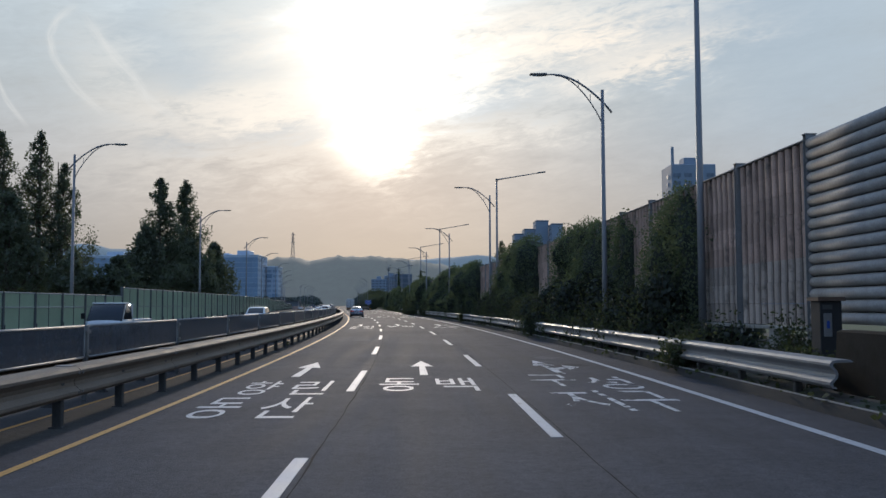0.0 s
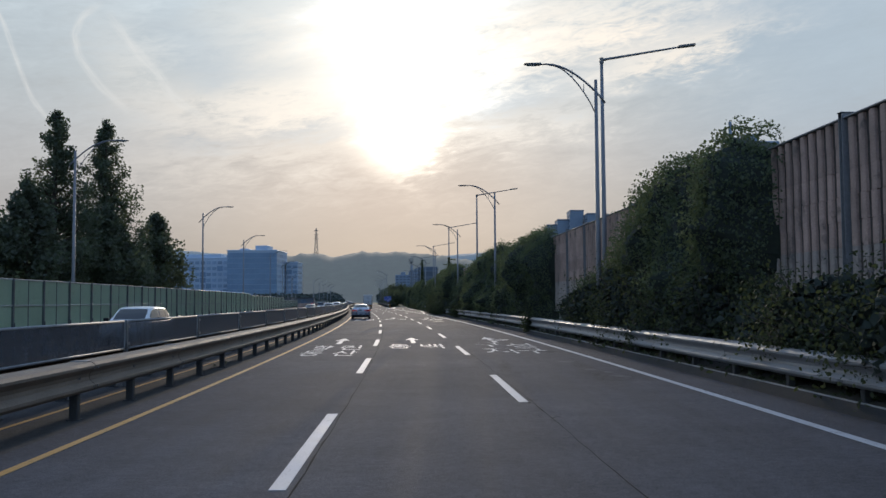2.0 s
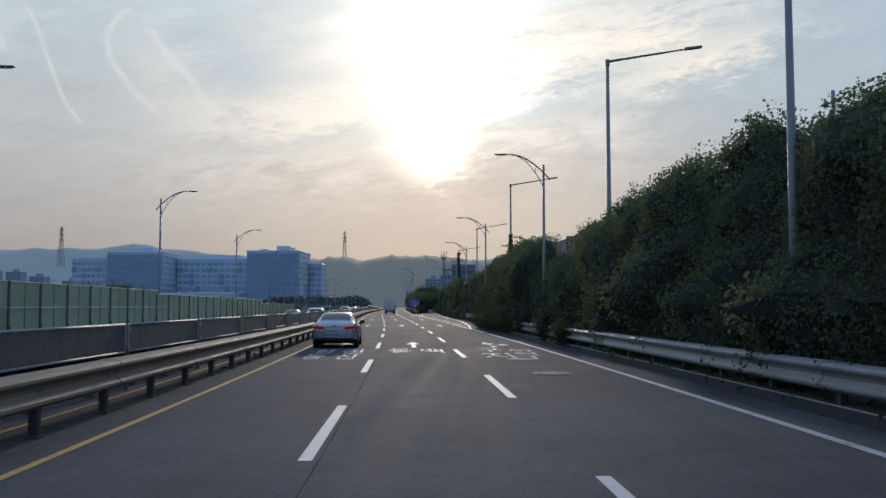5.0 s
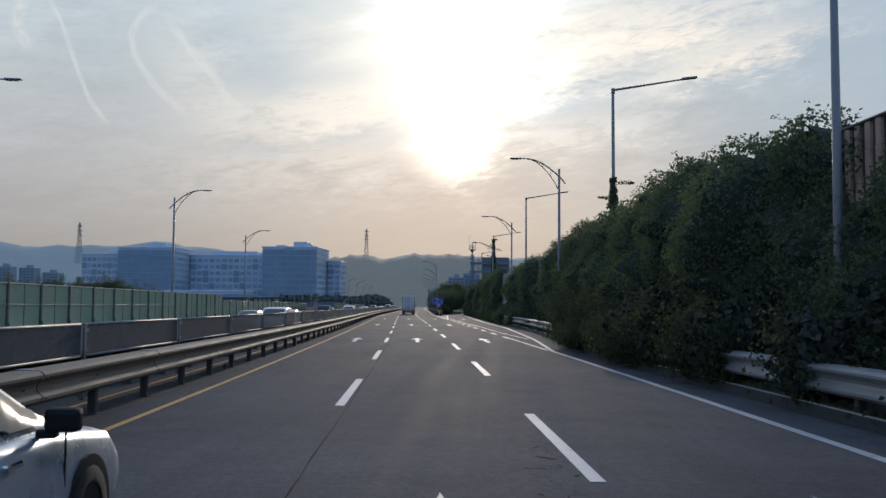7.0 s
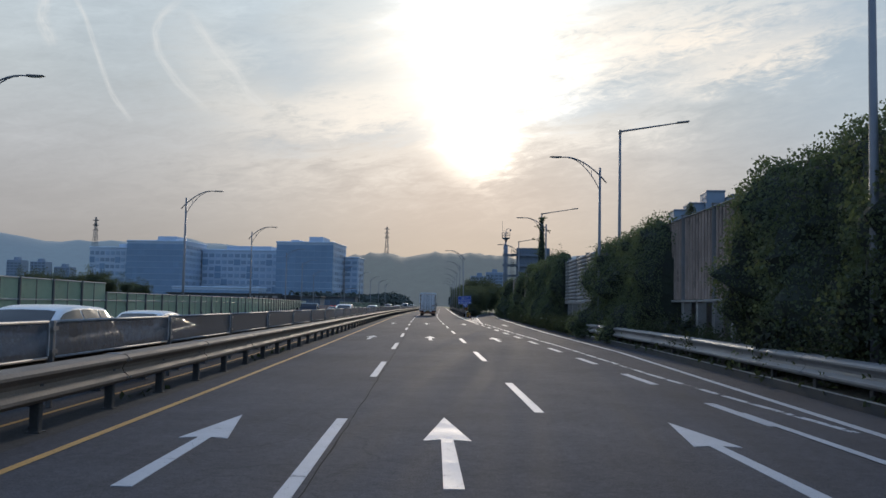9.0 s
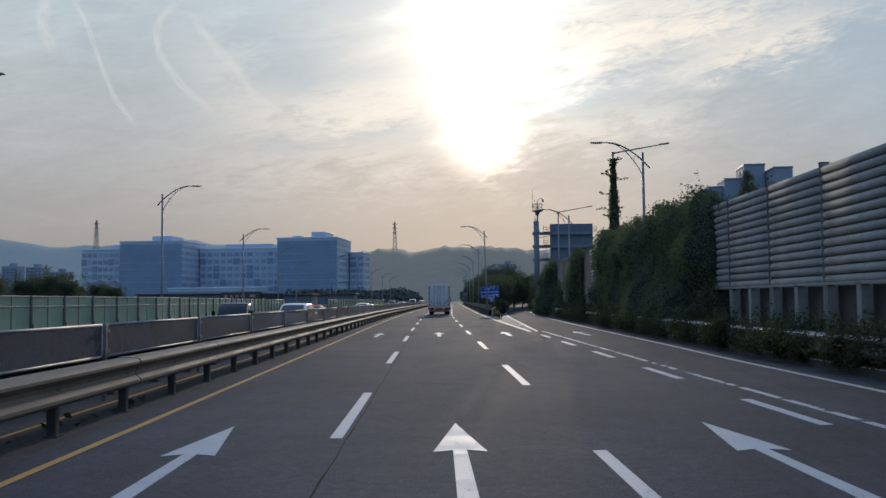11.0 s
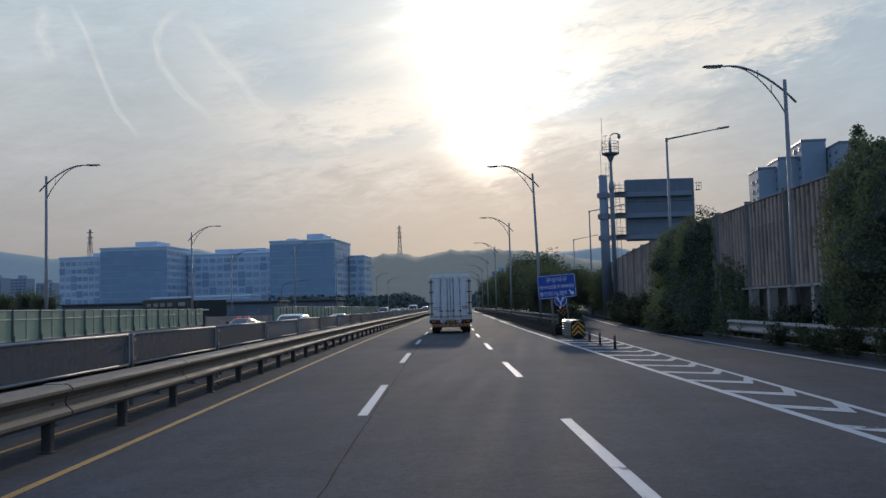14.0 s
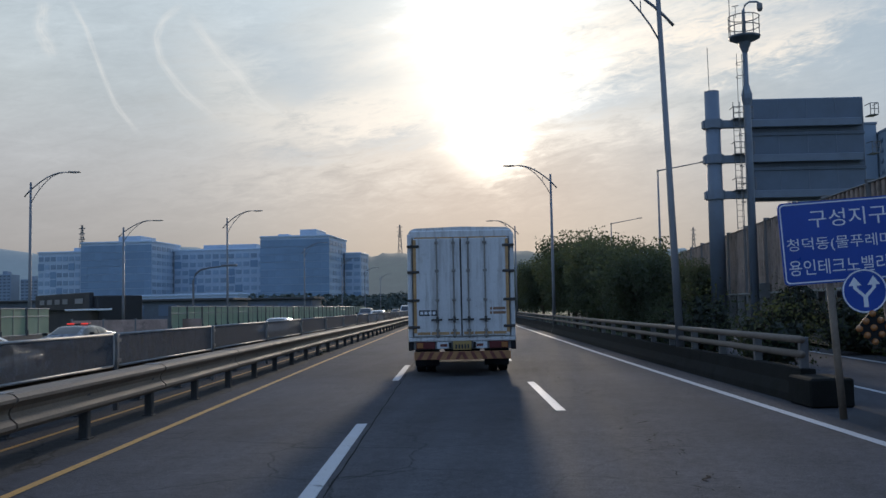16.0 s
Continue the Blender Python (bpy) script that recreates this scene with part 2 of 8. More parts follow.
def asphalt_material(name, base, scale=1.0):
    """Aged asphalt: aggregate grain, long wheel-track streaks, hairline cracks and patches."""
    m = bpy.data.materials.new(name)
    m.use_nodes = True
    t = m.node_tree
    p = t.nodes["Principled BSDF"]
    geo = t.nodes.new("ShaderNodeNewGeometry").outputs["Position"]

    def tex(sc, detail, stretch=(1, 1, 1), rough=0.6):
        mp = t.nodes.new("ShaderNodeMapping")
        mp.inputs["Scale"].default_value = stretch
        t.links.new(geo, mp.inputs[0])
        n = t.nodes.new("ShaderNodeTexNoise")
        n.inputs["Scale"].default_value, n.inputs["Detail"].default_value, n.inputs["Roughness"].default_value = sc, detail, rough
        t.links.new(mp.outputs[0], n.inputs["Vector"])
        return n.outputs[0]

    def rng(v, a, b, lo, hi):
        n = t.nodes.new("ShaderNodeMapRange")
        for i, q in enumerate((a, b, lo, hi)):
            n.inputs[i + 1].default_value = q
        t.links.new(v, n.inputs[0])
        return n.outputs[0]

    def mul(a, b):
        n = t.nodes.new("ShaderNodeMath")
        n.operation = "MULTIPLY"
        t.links.new(a, n.inputs[0])
        t.links.new(b, n.inputs[1])
        return n.outputs[0]

    streak = tex(1.6, 4, (1.0, 0.03, 1))
    patch = tex(0.16, 4)
    grit = tex(45, 2, rough=0.8)
    blot = tex(1.2, 6, rough=0.7)
    mott = tex(9.0, 4, rough=0.75)
    v = mul(mul(rng(streak, 0.3, 0.7, 0.86, 1.14), rng(patch, 0.35, 0.65, 0.88, 1.12)), mul(mul(rng(grit, 0.25, 0.75, 0.55, 1.45), rng(mott, 0.3, 0.7, 0.80, 1.20)), rng(blot, 0.3, 0.7, 0.88, 1.12)))
    vor = t.nodes.new("ShaderNodeTexVoronoi")
    vor.feature = "DISTANCE_TO_EDGE"
    vor.inputs["Scale"].default_value = 0.55
    warp = t.nodes.new("ShaderNodeMix")
    warp.data_type, warp.blend_type = "RGBA", "ADD"
    warp.inputs[0].default_value = 0.35
    nz = t.nodes.new("ShaderNodeTexNoise")
    nz.inputs["Scale"].default_value, nz.inputs["Detail"].default_value = 1.8, 6
    t.links.new(geo, nz.inputs["Vector"])
    t.links.new(geo, warp.inputs[6])
    t.links.new(nz.outputs["Color"], warp.inputs[7])
    t.links.new(warp.outputs[2], vor.inputs["Vector"])
    zone = rng(tex(0.045, 2), 0.56, 0.66, 0.0, 1.0)
    crack = rng(vor.outputs["Distance"], 0.004, 0.010, 1.0, 0.0)
    dark = t.nodes.new("ShaderNodeMath")
    dark.operation = "MULTIPLY_ADD"
    t.links.new(mul(crack, zone), dark.inputs[0])
    dark.inputs[1].default_value, dark.inputs[2].default_value = -0.35, 1.0
    v = mul(v, dark.outputs[0])
    comb = t.nodes.new("ShaderNodeCombineColor")
    for i in range(3):
        s = t.nodes.new("ShaderNodeMath")
        s.operation = "MULTIPLY"
        t.links.new(v, s.inputs[0])
        s.inputs[1].default_value = base[i]
        t.links.new(s.outputs[0], comb.inputs[i])
    t.links.new(comb.outputs[0], p.inputs["Base Color"])
    t.links.new(rng(streak, 0.3, 0.7, 0.82, 0.92), p.inputs["Roughness"])
    p.inputs["Specular IOR Level"].default_value = 0.05
    b = t.nodes.new("ShaderNodeBump")
    b.inputs["Strength"].default_value, b.inputs["Distance"].default_value = 0.7, 0.014
    t.links.new(grit, b.inputs["Height"])
    t.links.new(b.outputs[0], p.inputs["Normal"])
    return m


def leaf_material(name, base, per=0.28):
    m = material(name, base, 0.7, vary=0.2, scale=0.6, fine=6, bump=0, per_island=per, spec=0.12)
    p = m.node_tree.nodes["Principled BSDF"]
    tr = node(m, "ShaderNodeBsdfTranslucent")
    tr.inputs[0].default_value = (base[0] * 1.35, base[1] * 1.45, base[2] * 0.85, 1)
    mx = node(m, "ShaderNodeMixShader")
    mx.inputs[0].default_value = 0.45
    link(m, p.outputs[0], mx.inputs[1])
    link(m, tr.outputs[0], mx.inputs[2])
    link(m, mx.outputs[0], m.node_tree.nodes["Material Output"].inputs[0])
    return m


def glass_material(name, tint, rough=0.05):
    m = material(name, tint, rough, vary=0.05, bump=0, spec=0.45)
    return m


def mesh_screen_material(name, base, open_part):
    """Finely perforated sheet: the holes are far below what can be told apart, so they thin the sheet evenly."""
    m = material(name, base, 0.7, 0.0, vary=0.2, bump=0, spec=0.15)
    clear = node(m, "ShaderNodeBsdfTransparent")
    mx = node(m, "ShaderNodeMixShader")
    mx.inputs[0].default_value = open_part
    link(m, m.node_tree.nodes["Principled BSDF"].outputs[0], mx.inputs[1])
    link(m, clear.outputs[0], mx.inputs[2])
    link(m, mx.outputs[0], m.node_tree.nodes["Material Output"].inputs[0])
    return m


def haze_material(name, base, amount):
    """Distance backdrop: kilometres of lit air are added to the land as emission."""
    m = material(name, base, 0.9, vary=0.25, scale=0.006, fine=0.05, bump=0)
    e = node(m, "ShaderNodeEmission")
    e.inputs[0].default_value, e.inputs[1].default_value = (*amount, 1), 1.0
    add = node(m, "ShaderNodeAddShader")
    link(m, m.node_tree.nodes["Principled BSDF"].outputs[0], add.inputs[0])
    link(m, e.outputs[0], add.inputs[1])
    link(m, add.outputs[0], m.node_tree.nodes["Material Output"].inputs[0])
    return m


def lamp_material(name, colour, strength):
    m = material(name, colour, 0.3, vary=0.1, bump=0)
    p = m.node_tree.nodes["Principled BSDF"]
    p.inputs["Emission Color"].default_value, p.inputs["Emission Strength"].default_value = (*colour, 1), strength
    return m


ASPHALT = asphalt_material("asphalt", (0.0758, 0.0755, 0.0800))
ASPHALT_OLD = asphalt_material("asphalt_old", (0.070, 0.075, 0.083))
SEAM = material("seam_bitumen", (0.018, 0.018, 0.018), 0.95, vary=0.3, bump=0.0, spec=0.05)
WHITE_PAINT = paint_material("white_road_paint", (0.40, 0.41, 0.42), 0.61)
WORN_PAINT = paint_material("worn_road_paint", (0.43, 0.44, 0.45), 0.50, 1.4)
GORE_PAINT = paint_material("faded_gore_paint", (0.36, 0.37, 0.38), 0.56, 1.8)
YELLOW_PAINT = paint_material("yellow_road_paint", (0.50, 0.25, 0.05), 0.68)
GALV = material("galvanised_steel", (0.205, 0.165, 0.128), 0.72, 0.10, spec=0.15, vary=0.18, scale=1.2, fine=25, bump=0.08, stain=(0.20, 0.15, 0.11), stain_at=0.64, per_object=0.08)
GALV_PALE = material("pale_galvanised_steel", (0.265, 0.26, 0.255), 0.55, 0.35, vary=0.16, scale=1.2, fine=25, bump=0.06, stain=(0.19, 0.16, 0.13), stain_at=0.66, per_object=0.08, spec=0.3)
COVER_STEEL = material("bare_sheet_steel", (0.46, 0.45, 0.44), 0.42, 0.5, vary=0.15, scale=1.5, bump=0.05, stain=(0.25, 0.22, 0.19))
RUSTY_ROOF = material("rusty_roof_sheet", (0.12, 0.075, 0.05), 0.7, vary=0.3, scale=3, bump=0.1, stain=(0.07, 0.05, 0.04))
GALV_DULL = material("dull_steel", (0.20, 0.20, 0.20), 0.55, 0.55, vary=0.2, scale=2, bump=0.1, stain=(0.10, 0.07, 0.05))
RAIL_POST = material("grimy_rail_post", (0.075, 0.073, 0.070), 0.7, 0.1, vary=0.3, scale=2, bump=0.1, stain=(0.05, 0.04, 0.03), spec=0.2)
POLE = material("pole_steel", (0.20, 0.205, 0.215), 0.55, 0.35, vary=0.15, scale=0.8, bump=0.05)
SCREEN = mesh_screen_material("perforated_sheet", (0.072, 0.082, 0.100), 0.26)
BARRIER_POST = material("dark_barrier_steel", (0.115, 0.125, 0.125), 0.65, 0.1, vary=0.2, bump=0.05, spec=0.2)
BARRIER_RAIL = material("pale_barrier_rail", (0.34, 0.36, 0.35), 0.5, 0.2, vary=0.2, bump=0.04, spec=0.3)
SCREEN_FRAME = material("pale_screen_frame", (0.30, 0.295, 0.29), 0.6, 0.15, vary=0.2, bump=0.05, spec=0.3, stain=(0.16, 0.12, 0.09), stain_at=0.62)
FRAME_STEEL = material("frame_steel", (0.20, 0.195, 0.19), 0.65, 0.1, spec=0.3, vary=0.2, bump=0.05)
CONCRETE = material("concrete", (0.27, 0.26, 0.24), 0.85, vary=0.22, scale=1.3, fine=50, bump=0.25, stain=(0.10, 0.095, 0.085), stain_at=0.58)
KERB_FACE = material("grimy_dark_concrete", (0.030, 0.030, 0.030), 0.9, vary=0.3, scale=1.2, fine=40, bump=0.3, stain=(0.03, 0.03, 0.027), stain_at=0.5)
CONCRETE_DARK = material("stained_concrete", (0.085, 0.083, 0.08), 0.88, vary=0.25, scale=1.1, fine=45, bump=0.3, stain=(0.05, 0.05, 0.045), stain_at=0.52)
WALL_BROWN = material("brown_acoustic_panel", (0.40, 0.275, 0.22), 0.75, vary=0.28, scale=1.0, fine=30, bump=0.15, stain=(0.11, 0.09, 0.075), stain_at=0.56, per_object=0.12)
# darker, greyer copy of the brown panel for the taller bays
WALL_DARKER = material("darker_acoustic_panel", (0.28, 0.215, 0.18), 0.78, vary=0.28, scale=1.0, fine=30, bump=0.15, stain=(0.10, 0.085, 0.07), stain_at=0.56, per_object=0.12)
WALL_GREY = material("grey_acoustic_panel", (0.36, 0.295, 0.25), 0.75, vary=0.25, scale=1.0, fine=30, bump=0.15, stain=(0.12, 0.105, 0.09), stain_at=0.55, per_object=0.12)
POST_PAINT = material("weathered_zinc_post", (0.235, 0.237, 0.24), 0.6, 0.15, vary=0.18, scale=1.0, fine=20, bump=0.05, stain=(0.17, 0.15, 0.13), stain_at=0.62, spec=0.3)
# shade in the grooves between ribs is put into this dark colour
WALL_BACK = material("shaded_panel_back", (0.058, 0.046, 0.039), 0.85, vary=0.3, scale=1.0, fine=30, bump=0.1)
WALL_TUBE = material("tube_acoustic_panel", (0.34, 0.325, 0.31), 0.82, 0.0, spec=0.15, vary=0.2, scale=1.2, fine=20, bump=0.08, stain=(0.2, 0.17, 0.15), per_object=0.08)
GREEN_PANEL = material("green_acoustic_panel", (0.36, 0.45, 0.36), 0.35, vary=0.15, scale=0.9, fine=8, bump=0.03, stain=(0.14, 0.22, 0.18), per_object=0.10)
p = GREEN_PANEL.node_tree.nodes["Principled BSDF"]
tr_, mx_ = node(GREEN_PANEL, "ShaderNodeBsdfTranslucent"), node(GREEN_PANEL, "ShaderNodeMixShader")
tr_.inputs[0].default_value, mx_.inputs[0].default_value = (0.50, 0.60, 0.46, 1), 0.5
link(GREEN_PANEL, p.outputs[0], mx_.inputs[1])
link(GREEN_PANEL, tr_.outputs[0], mx_.inputs[2])
link(GREEN_PANEL, mx_.outputs[0], GREEN_PANEL.node_tree.nodes["Material Output"].inputs[0])
# near-black: shade on the tube-rail barrier is put into this colour
BARRIER_DARK = material("near_black_concrete", (0.018, 0.0185, 0.017), 0.92, vary=0.35, scale=1.4, fine=40, bump=0.3, stain=(0.014, 0.015, 0.012), stain_at=0.5, spec=0.1)
GRASS = material("roadside_grass", (0.055, 0.075, 0.025), 0.9, vary=0.4, scale=0.6, fine=12, bump=0.6, stain=(0.10, 0.085, 0.05), stain_at=0.55, coords="Object")
SOIL = material("soil", (0.055, 0.048, 0.038), 0.95, vary=0.3, scale=0.5, fine=15, bump=0.6, stain=(0.05, 0.06, 0.025), stain_at=0.5)
IVY = leaf_material("ivy_leaf", (0.104, 0.124, 0.082))
# dark colour stands in for the shade deep in the foliage
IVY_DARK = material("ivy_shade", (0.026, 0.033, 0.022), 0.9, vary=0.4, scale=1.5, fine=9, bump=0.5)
SHRUB = leaf_material("shrub_leaf", (0.056, 0.066, 0.042))
RAMP_LEAF = leaf_material("ramp_tree_leaf", (0.080, 0.092, 0.068))
TREE_LEAF = leaf_material("tree_leaf", (0.108, 0.122, 0.096))
BARK = material("bark", (0.085, 0.065, 0.048), 0.9, vary=0.35, scale=3, fine=30, bump=0.6)
WHITE_BODY = material("white_enamel", (0.62, 0.63, 0.63), 0.32, vary=0.07, scale=1.2, fine=30, bump=0.02, stain=(0.36, 0.33, 0.29), stain_at=0.64)
BOX_WHITE = material("box_panel_white", (0.60, 0.61, 0.61), 0.45, vary=0.09, scale=0.9, fine=25, bump=0.03, stain=(0.34, 0.31, 0.27), stain_at=0.60)
for m_, tint_ in ((BOX_WHITE, (0.20, 0.165, 0.13)), (WHITE_BODY, (0.20, 0.165, 0.13))):
    # run-down grime: narrow upright streaks
    p = m_.node_tree.nodes["Principled BSDF"]
    src = p.inputs["Base Color"].links[0].from_socket
    tc_, mp_, nz_, rg_, mx_ = node(m_, "ShaderNodeTexCoord"), node(m_, "ShaderNodeMapping"), node(m_, "ShaderNodeTexNoise"), node(m_, "ShaderNodeMapRange"), node(m_, "ShaderNodeMix")
    mp_.inputs["Scale"].default_value = (9.0, 9.0, 0.7)
    nz_.inputs["Scale"].default_value, nz_.inputs["Detail"].default_value, nz_.inputs["Roughness"].default_value = 1.0, 6, 0.65
    for i_, v_ in ((1, 0.50), (2, 0.78), (3, 0.0), (4, 0.75)):
        rg_.inputs[i_].default_value = v_
    mx_.data_type = "RGBA"
    mx_.inputs[7].default_value = (*tint_, 1)
    link(m_, tc_.outputs["Object"], mp_.inputs[0])
    link(m_, mp_.outputs[0], nz_.inputs["Vector"])
    link(m_, nz_.outputs[0], rg_.inputs[0])
    link(m_, rg_.outputs[0], mx_.inputs[0])
    link(m_, src, mx_.inputs[6])
    link(m_, mx_.outputs[2], p.inputs["Base Color"])
ROD_STEEL = material("grimy_painted_rod", (0.24, 0.225, 0.205), 0.6, vary=0.3, scale=2.0, bump=0.1, stain=(0.11, 0.085, 0.065), stain_at=0.55)
RUST_SEAL = material("grimy_rubber_seal", (0.055, 0.050, 0.045), 0.8, vary=0.35, bump=0.2)
TAPE = material("amber_reflective_tape", (0.44, 0.26, 0.11), 0.5, vary=0.25, scale=4, bump=0.05, stain=(0.30, 0.20, 0.10), stain_at=0.58)
HAZARD_RED = material("hazard_red", (0.17, 0.05, 0.035), 0.45, vary=0.2, bump=0.05)
HAZARD_YEL = material("hazard_yellow", (0.36, 0.175, 0.07), 0.55, vary=0.2, bump=0.05)
BLACK = material("black_plastic", (0.014, 0.014, 0.015), 0.6, vary=0.2, bump=0.05, spec=0.2)
RUBBER = material("tyre_rubber", (0.020, 0.020, 0.020), 0.85, vary=0.25, bump=0.2)
RED_LENS = material("red_lens", (0.12, 0.03, 0.03), 0.15, vary=0.1, bump=0)
TAIL_GLOW = lamp_material("lit_tail_lamp", (1.0, 0.07, 0.04), 0.45)
BEACON = lamp_material("red_beacon", (1.0, 0.05, 0.03), 0.6)
AMBER_LENS = material("amber_lens", (0.36, 0.15, 0.05), 0.2, vary=0.1, bump=0)
SILVER = material("silver_car_paint", (0.46, 0.51, 0.58), 0.28, 0.7, vary=0.04, scale=0.8, fine=200, bump=0)
CAR_WHITE = material("white_car_paint", (0.66, 0.67, 0.67), 0.22, 0.05, vary=0.04, bump=0)
CAR_GREY = material("grey_car_paint", (0.20, 0.21, 0.22), 0.25, 0.5, vary=0.04, bump=0)
CAR_GLASS = glass_material("tinted_car_glass", (0.016, 0.019, 0.022))
CHROME = material("chrome", (0.65, 0.65, 0.66), 0.12, 1.0, vary=0.03, bump=0)
ALLOY = material("dark_alloy", (0.16, 0.16, 0.17), 0.3, 0.8, vary=0.08, bump=0)
PLATE_WHITE = material("plate_white", (0.62, 0.66, 0.68), 0.4, vary=0.06, bump=0)
PLATE_YELLOW = material("plate_yellow", (0.34, 0.23, 0.08), 0.45, vary=0.12, bump=0)
INK = material("dark_ink", (0.025, 0.025, 0.03), 0.5, vary=0.1, bump=0)
INK_BROWN = material("brown_ink", (0.25, 0.14, 0.08), 0.5, vary=0.2, bump=0)
SIGN_BLUE = material("sign_blue", (0.018, 0.065, 0.33), 0.35, vary=0.10, scale=2, bump=0)
SIGN_WHITE = material("sign_white", (0.72, 0.74, 0.76), 0.4, vary=0.05, bump=0)
SIGN_BACK = material("sign_back_steel", (0.12, 0.155, 0.20), 0.55, 0.1, vary=0.15, scale=0.7, bump=0.04, stain=(0.13, 0.15, 0.18))
VMS_STEEL = material("mast_steel", (0.16, 0.195, 0.24), 0.5, 0.1, vary=0.15, scale=0.8, bump=0.04)
YELLOW_SIGN = material("chevron_yellow", (0.60, 0.30, 0.03), 0.4, vary=0.1, bump=0)
DULL_BAND = material("grimy_reflective_band", (0.24, 0.17, 0.14), 0.5, vary=0.3, scale=6, bump=0.02)
ORANGE = material("delineator_orange", (0.15, 0.045, 0.030), 0.5, vary=0.15, bump=0)
# distance haze is put into these blue office colours
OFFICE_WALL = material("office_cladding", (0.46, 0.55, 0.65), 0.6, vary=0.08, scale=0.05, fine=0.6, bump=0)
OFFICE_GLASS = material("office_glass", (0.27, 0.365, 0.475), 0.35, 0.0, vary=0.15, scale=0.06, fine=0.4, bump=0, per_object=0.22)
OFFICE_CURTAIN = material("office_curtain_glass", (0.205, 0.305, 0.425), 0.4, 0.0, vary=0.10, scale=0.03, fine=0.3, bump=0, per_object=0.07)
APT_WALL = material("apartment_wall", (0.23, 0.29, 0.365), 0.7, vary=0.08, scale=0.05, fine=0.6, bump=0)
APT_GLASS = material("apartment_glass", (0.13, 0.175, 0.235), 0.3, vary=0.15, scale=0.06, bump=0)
BLACK_SHED = material("black_cladding", (0.020, 0.021, 0.024), 0.6, vary=0.2, scale=0.3, fine=3, bump=0)
DULL_ROOF = material("dull_roof", (0.12, 0.14, 0.165), 0.7, vary=0.2, scale=0.2, fine=2, bump=0)
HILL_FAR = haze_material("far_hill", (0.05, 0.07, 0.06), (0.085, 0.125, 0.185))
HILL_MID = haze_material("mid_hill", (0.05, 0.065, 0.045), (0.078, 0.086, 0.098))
# crown colour lifted to carry the haze before the far wood
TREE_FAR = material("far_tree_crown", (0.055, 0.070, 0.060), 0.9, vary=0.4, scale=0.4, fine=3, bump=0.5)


# ---------------------------------------------------------------- geometry helpers
def road_x(y):
    """x of the painted line between the first and second lane."""
    if y < 0:
        return -1.298
    if y < 300:
        q = y / 100
        return -1.298 - 5.4895 * q * q + 0.872 * q ** 3
    return -27.15 - 0.0939 * (y - 300)


def road_turn(y):
    return math.atan2(-(road_x(y + 0.5) - road_x(y - 0.5)), 1.0)


def at(u, y, z=0.0):
    return Vector((road_x(y) + u, y, z))


def put(u, y, z=0.0, turn=0.0):
    """A pose on the road: local y ahead along the road, local x to the right."""
    return Matrix.Translation(at(u, y, z)) @ Matrix.Rotation(road_turn(y) + turn, 4, "Z")


def interp(y, knots):
    for (a, va), (b, vb) in zip(knots, knots[1:]):
        if y <= b:
            k = max(0.0, (y - a) / (b - a))
            return va + (vb - va) * k
    return knots[-1][1]


EDGE = ((150, 6.3), (162, 7.27), (184, 8.45), (209, 9.0), (219, 9.4), (232, 9.8), (261, 10.9), (280, 11.6), (300, 13.0), (340, 16.5), (420, 24.0), (700, 60.0))
WALL = ((150, 9.8), (162, 10.4), (184, 11.2), (209, 12.0), (232, 12.5), (260, 13.0), (280, 13.4), (300, 14.8), (340, 18.6), (420, 27.0), (700, 64.0))
GORE_R = ((230, 6.45), (253, 7.5), (275, 8.4), (300, 9.8), (340, 13.2), (420, 20.5), (700, 56.0))


def edge_u(y):
    return interp(y, EDGE)


def wall_u(y):
    return interp(y, WALL)


def left_shift(y):
    return -0.072 * max(0.0, y - 235)


def bm_mesh(name, bm, mat, smooth=False):
    me = bpy.data.meshes.new(name)
    bm.to_mesh(me)
    bm.free()
    for m in (mat if isinstance(mat, (list, tuple)) else (mat,)):
        me.materials.append(m)
    if smooth:
        me.polygons.foreach_set("use_smooth", [True] * len(me.polygons))
    return me


def thing(name, label, category, group="", m=None, data=None, kind=""):
    ob = tagged(new(name, data), label, category, group, kind)
    if m is not None:
        ob.matrix_world = m
    return ob


def part(name, data, mat, parent, label="", m=None, smooth=False):
    """One mesh under a thing or a part; data is a bmesh or a ready mesh."""
    if isinstance(data, bmesh.types.BMesh):
        data = bm_mesh(name, data, mat, smooth)
    ob = new(name, data)
    ob.parent = parent
    if m is not None:
        ob.matrix_basis = m
    return tagged(ob, label)


def pieces(name, sub_name, bm, mat, parent, label=""):
    """A part made of loose pieces: the first is the part, each of the others a piece under it."""
    left, first = set(bm.verts), None
    for v in list(bm.verts):
        if v not in left:
            continue
        island, todo = [], [v]
        left.discard(v)
        while todo:
            q = todo.pop()
            island.append(q)
            for e in q.link_edges:
                w = e.other_vert(q)
                if w in left:
                    left.discard(w)
                    todo.append(w)
        own, new_v = bmesh.new(), {}
        for q in island:
            new_v[q] = own.verts.new(q.co)
        for f in {f for q in island for f in q.link_faces}:
            own.faces.new([new_v[q] for q in f.verts])
        bmesh.ops.recalc_face_normals(own, faces=own.faces)
        if first is None:
            first = part(name, own, mat, parent, label)
        else:
            part(sub_name, own, mat, first)
    bm.free()
    return first


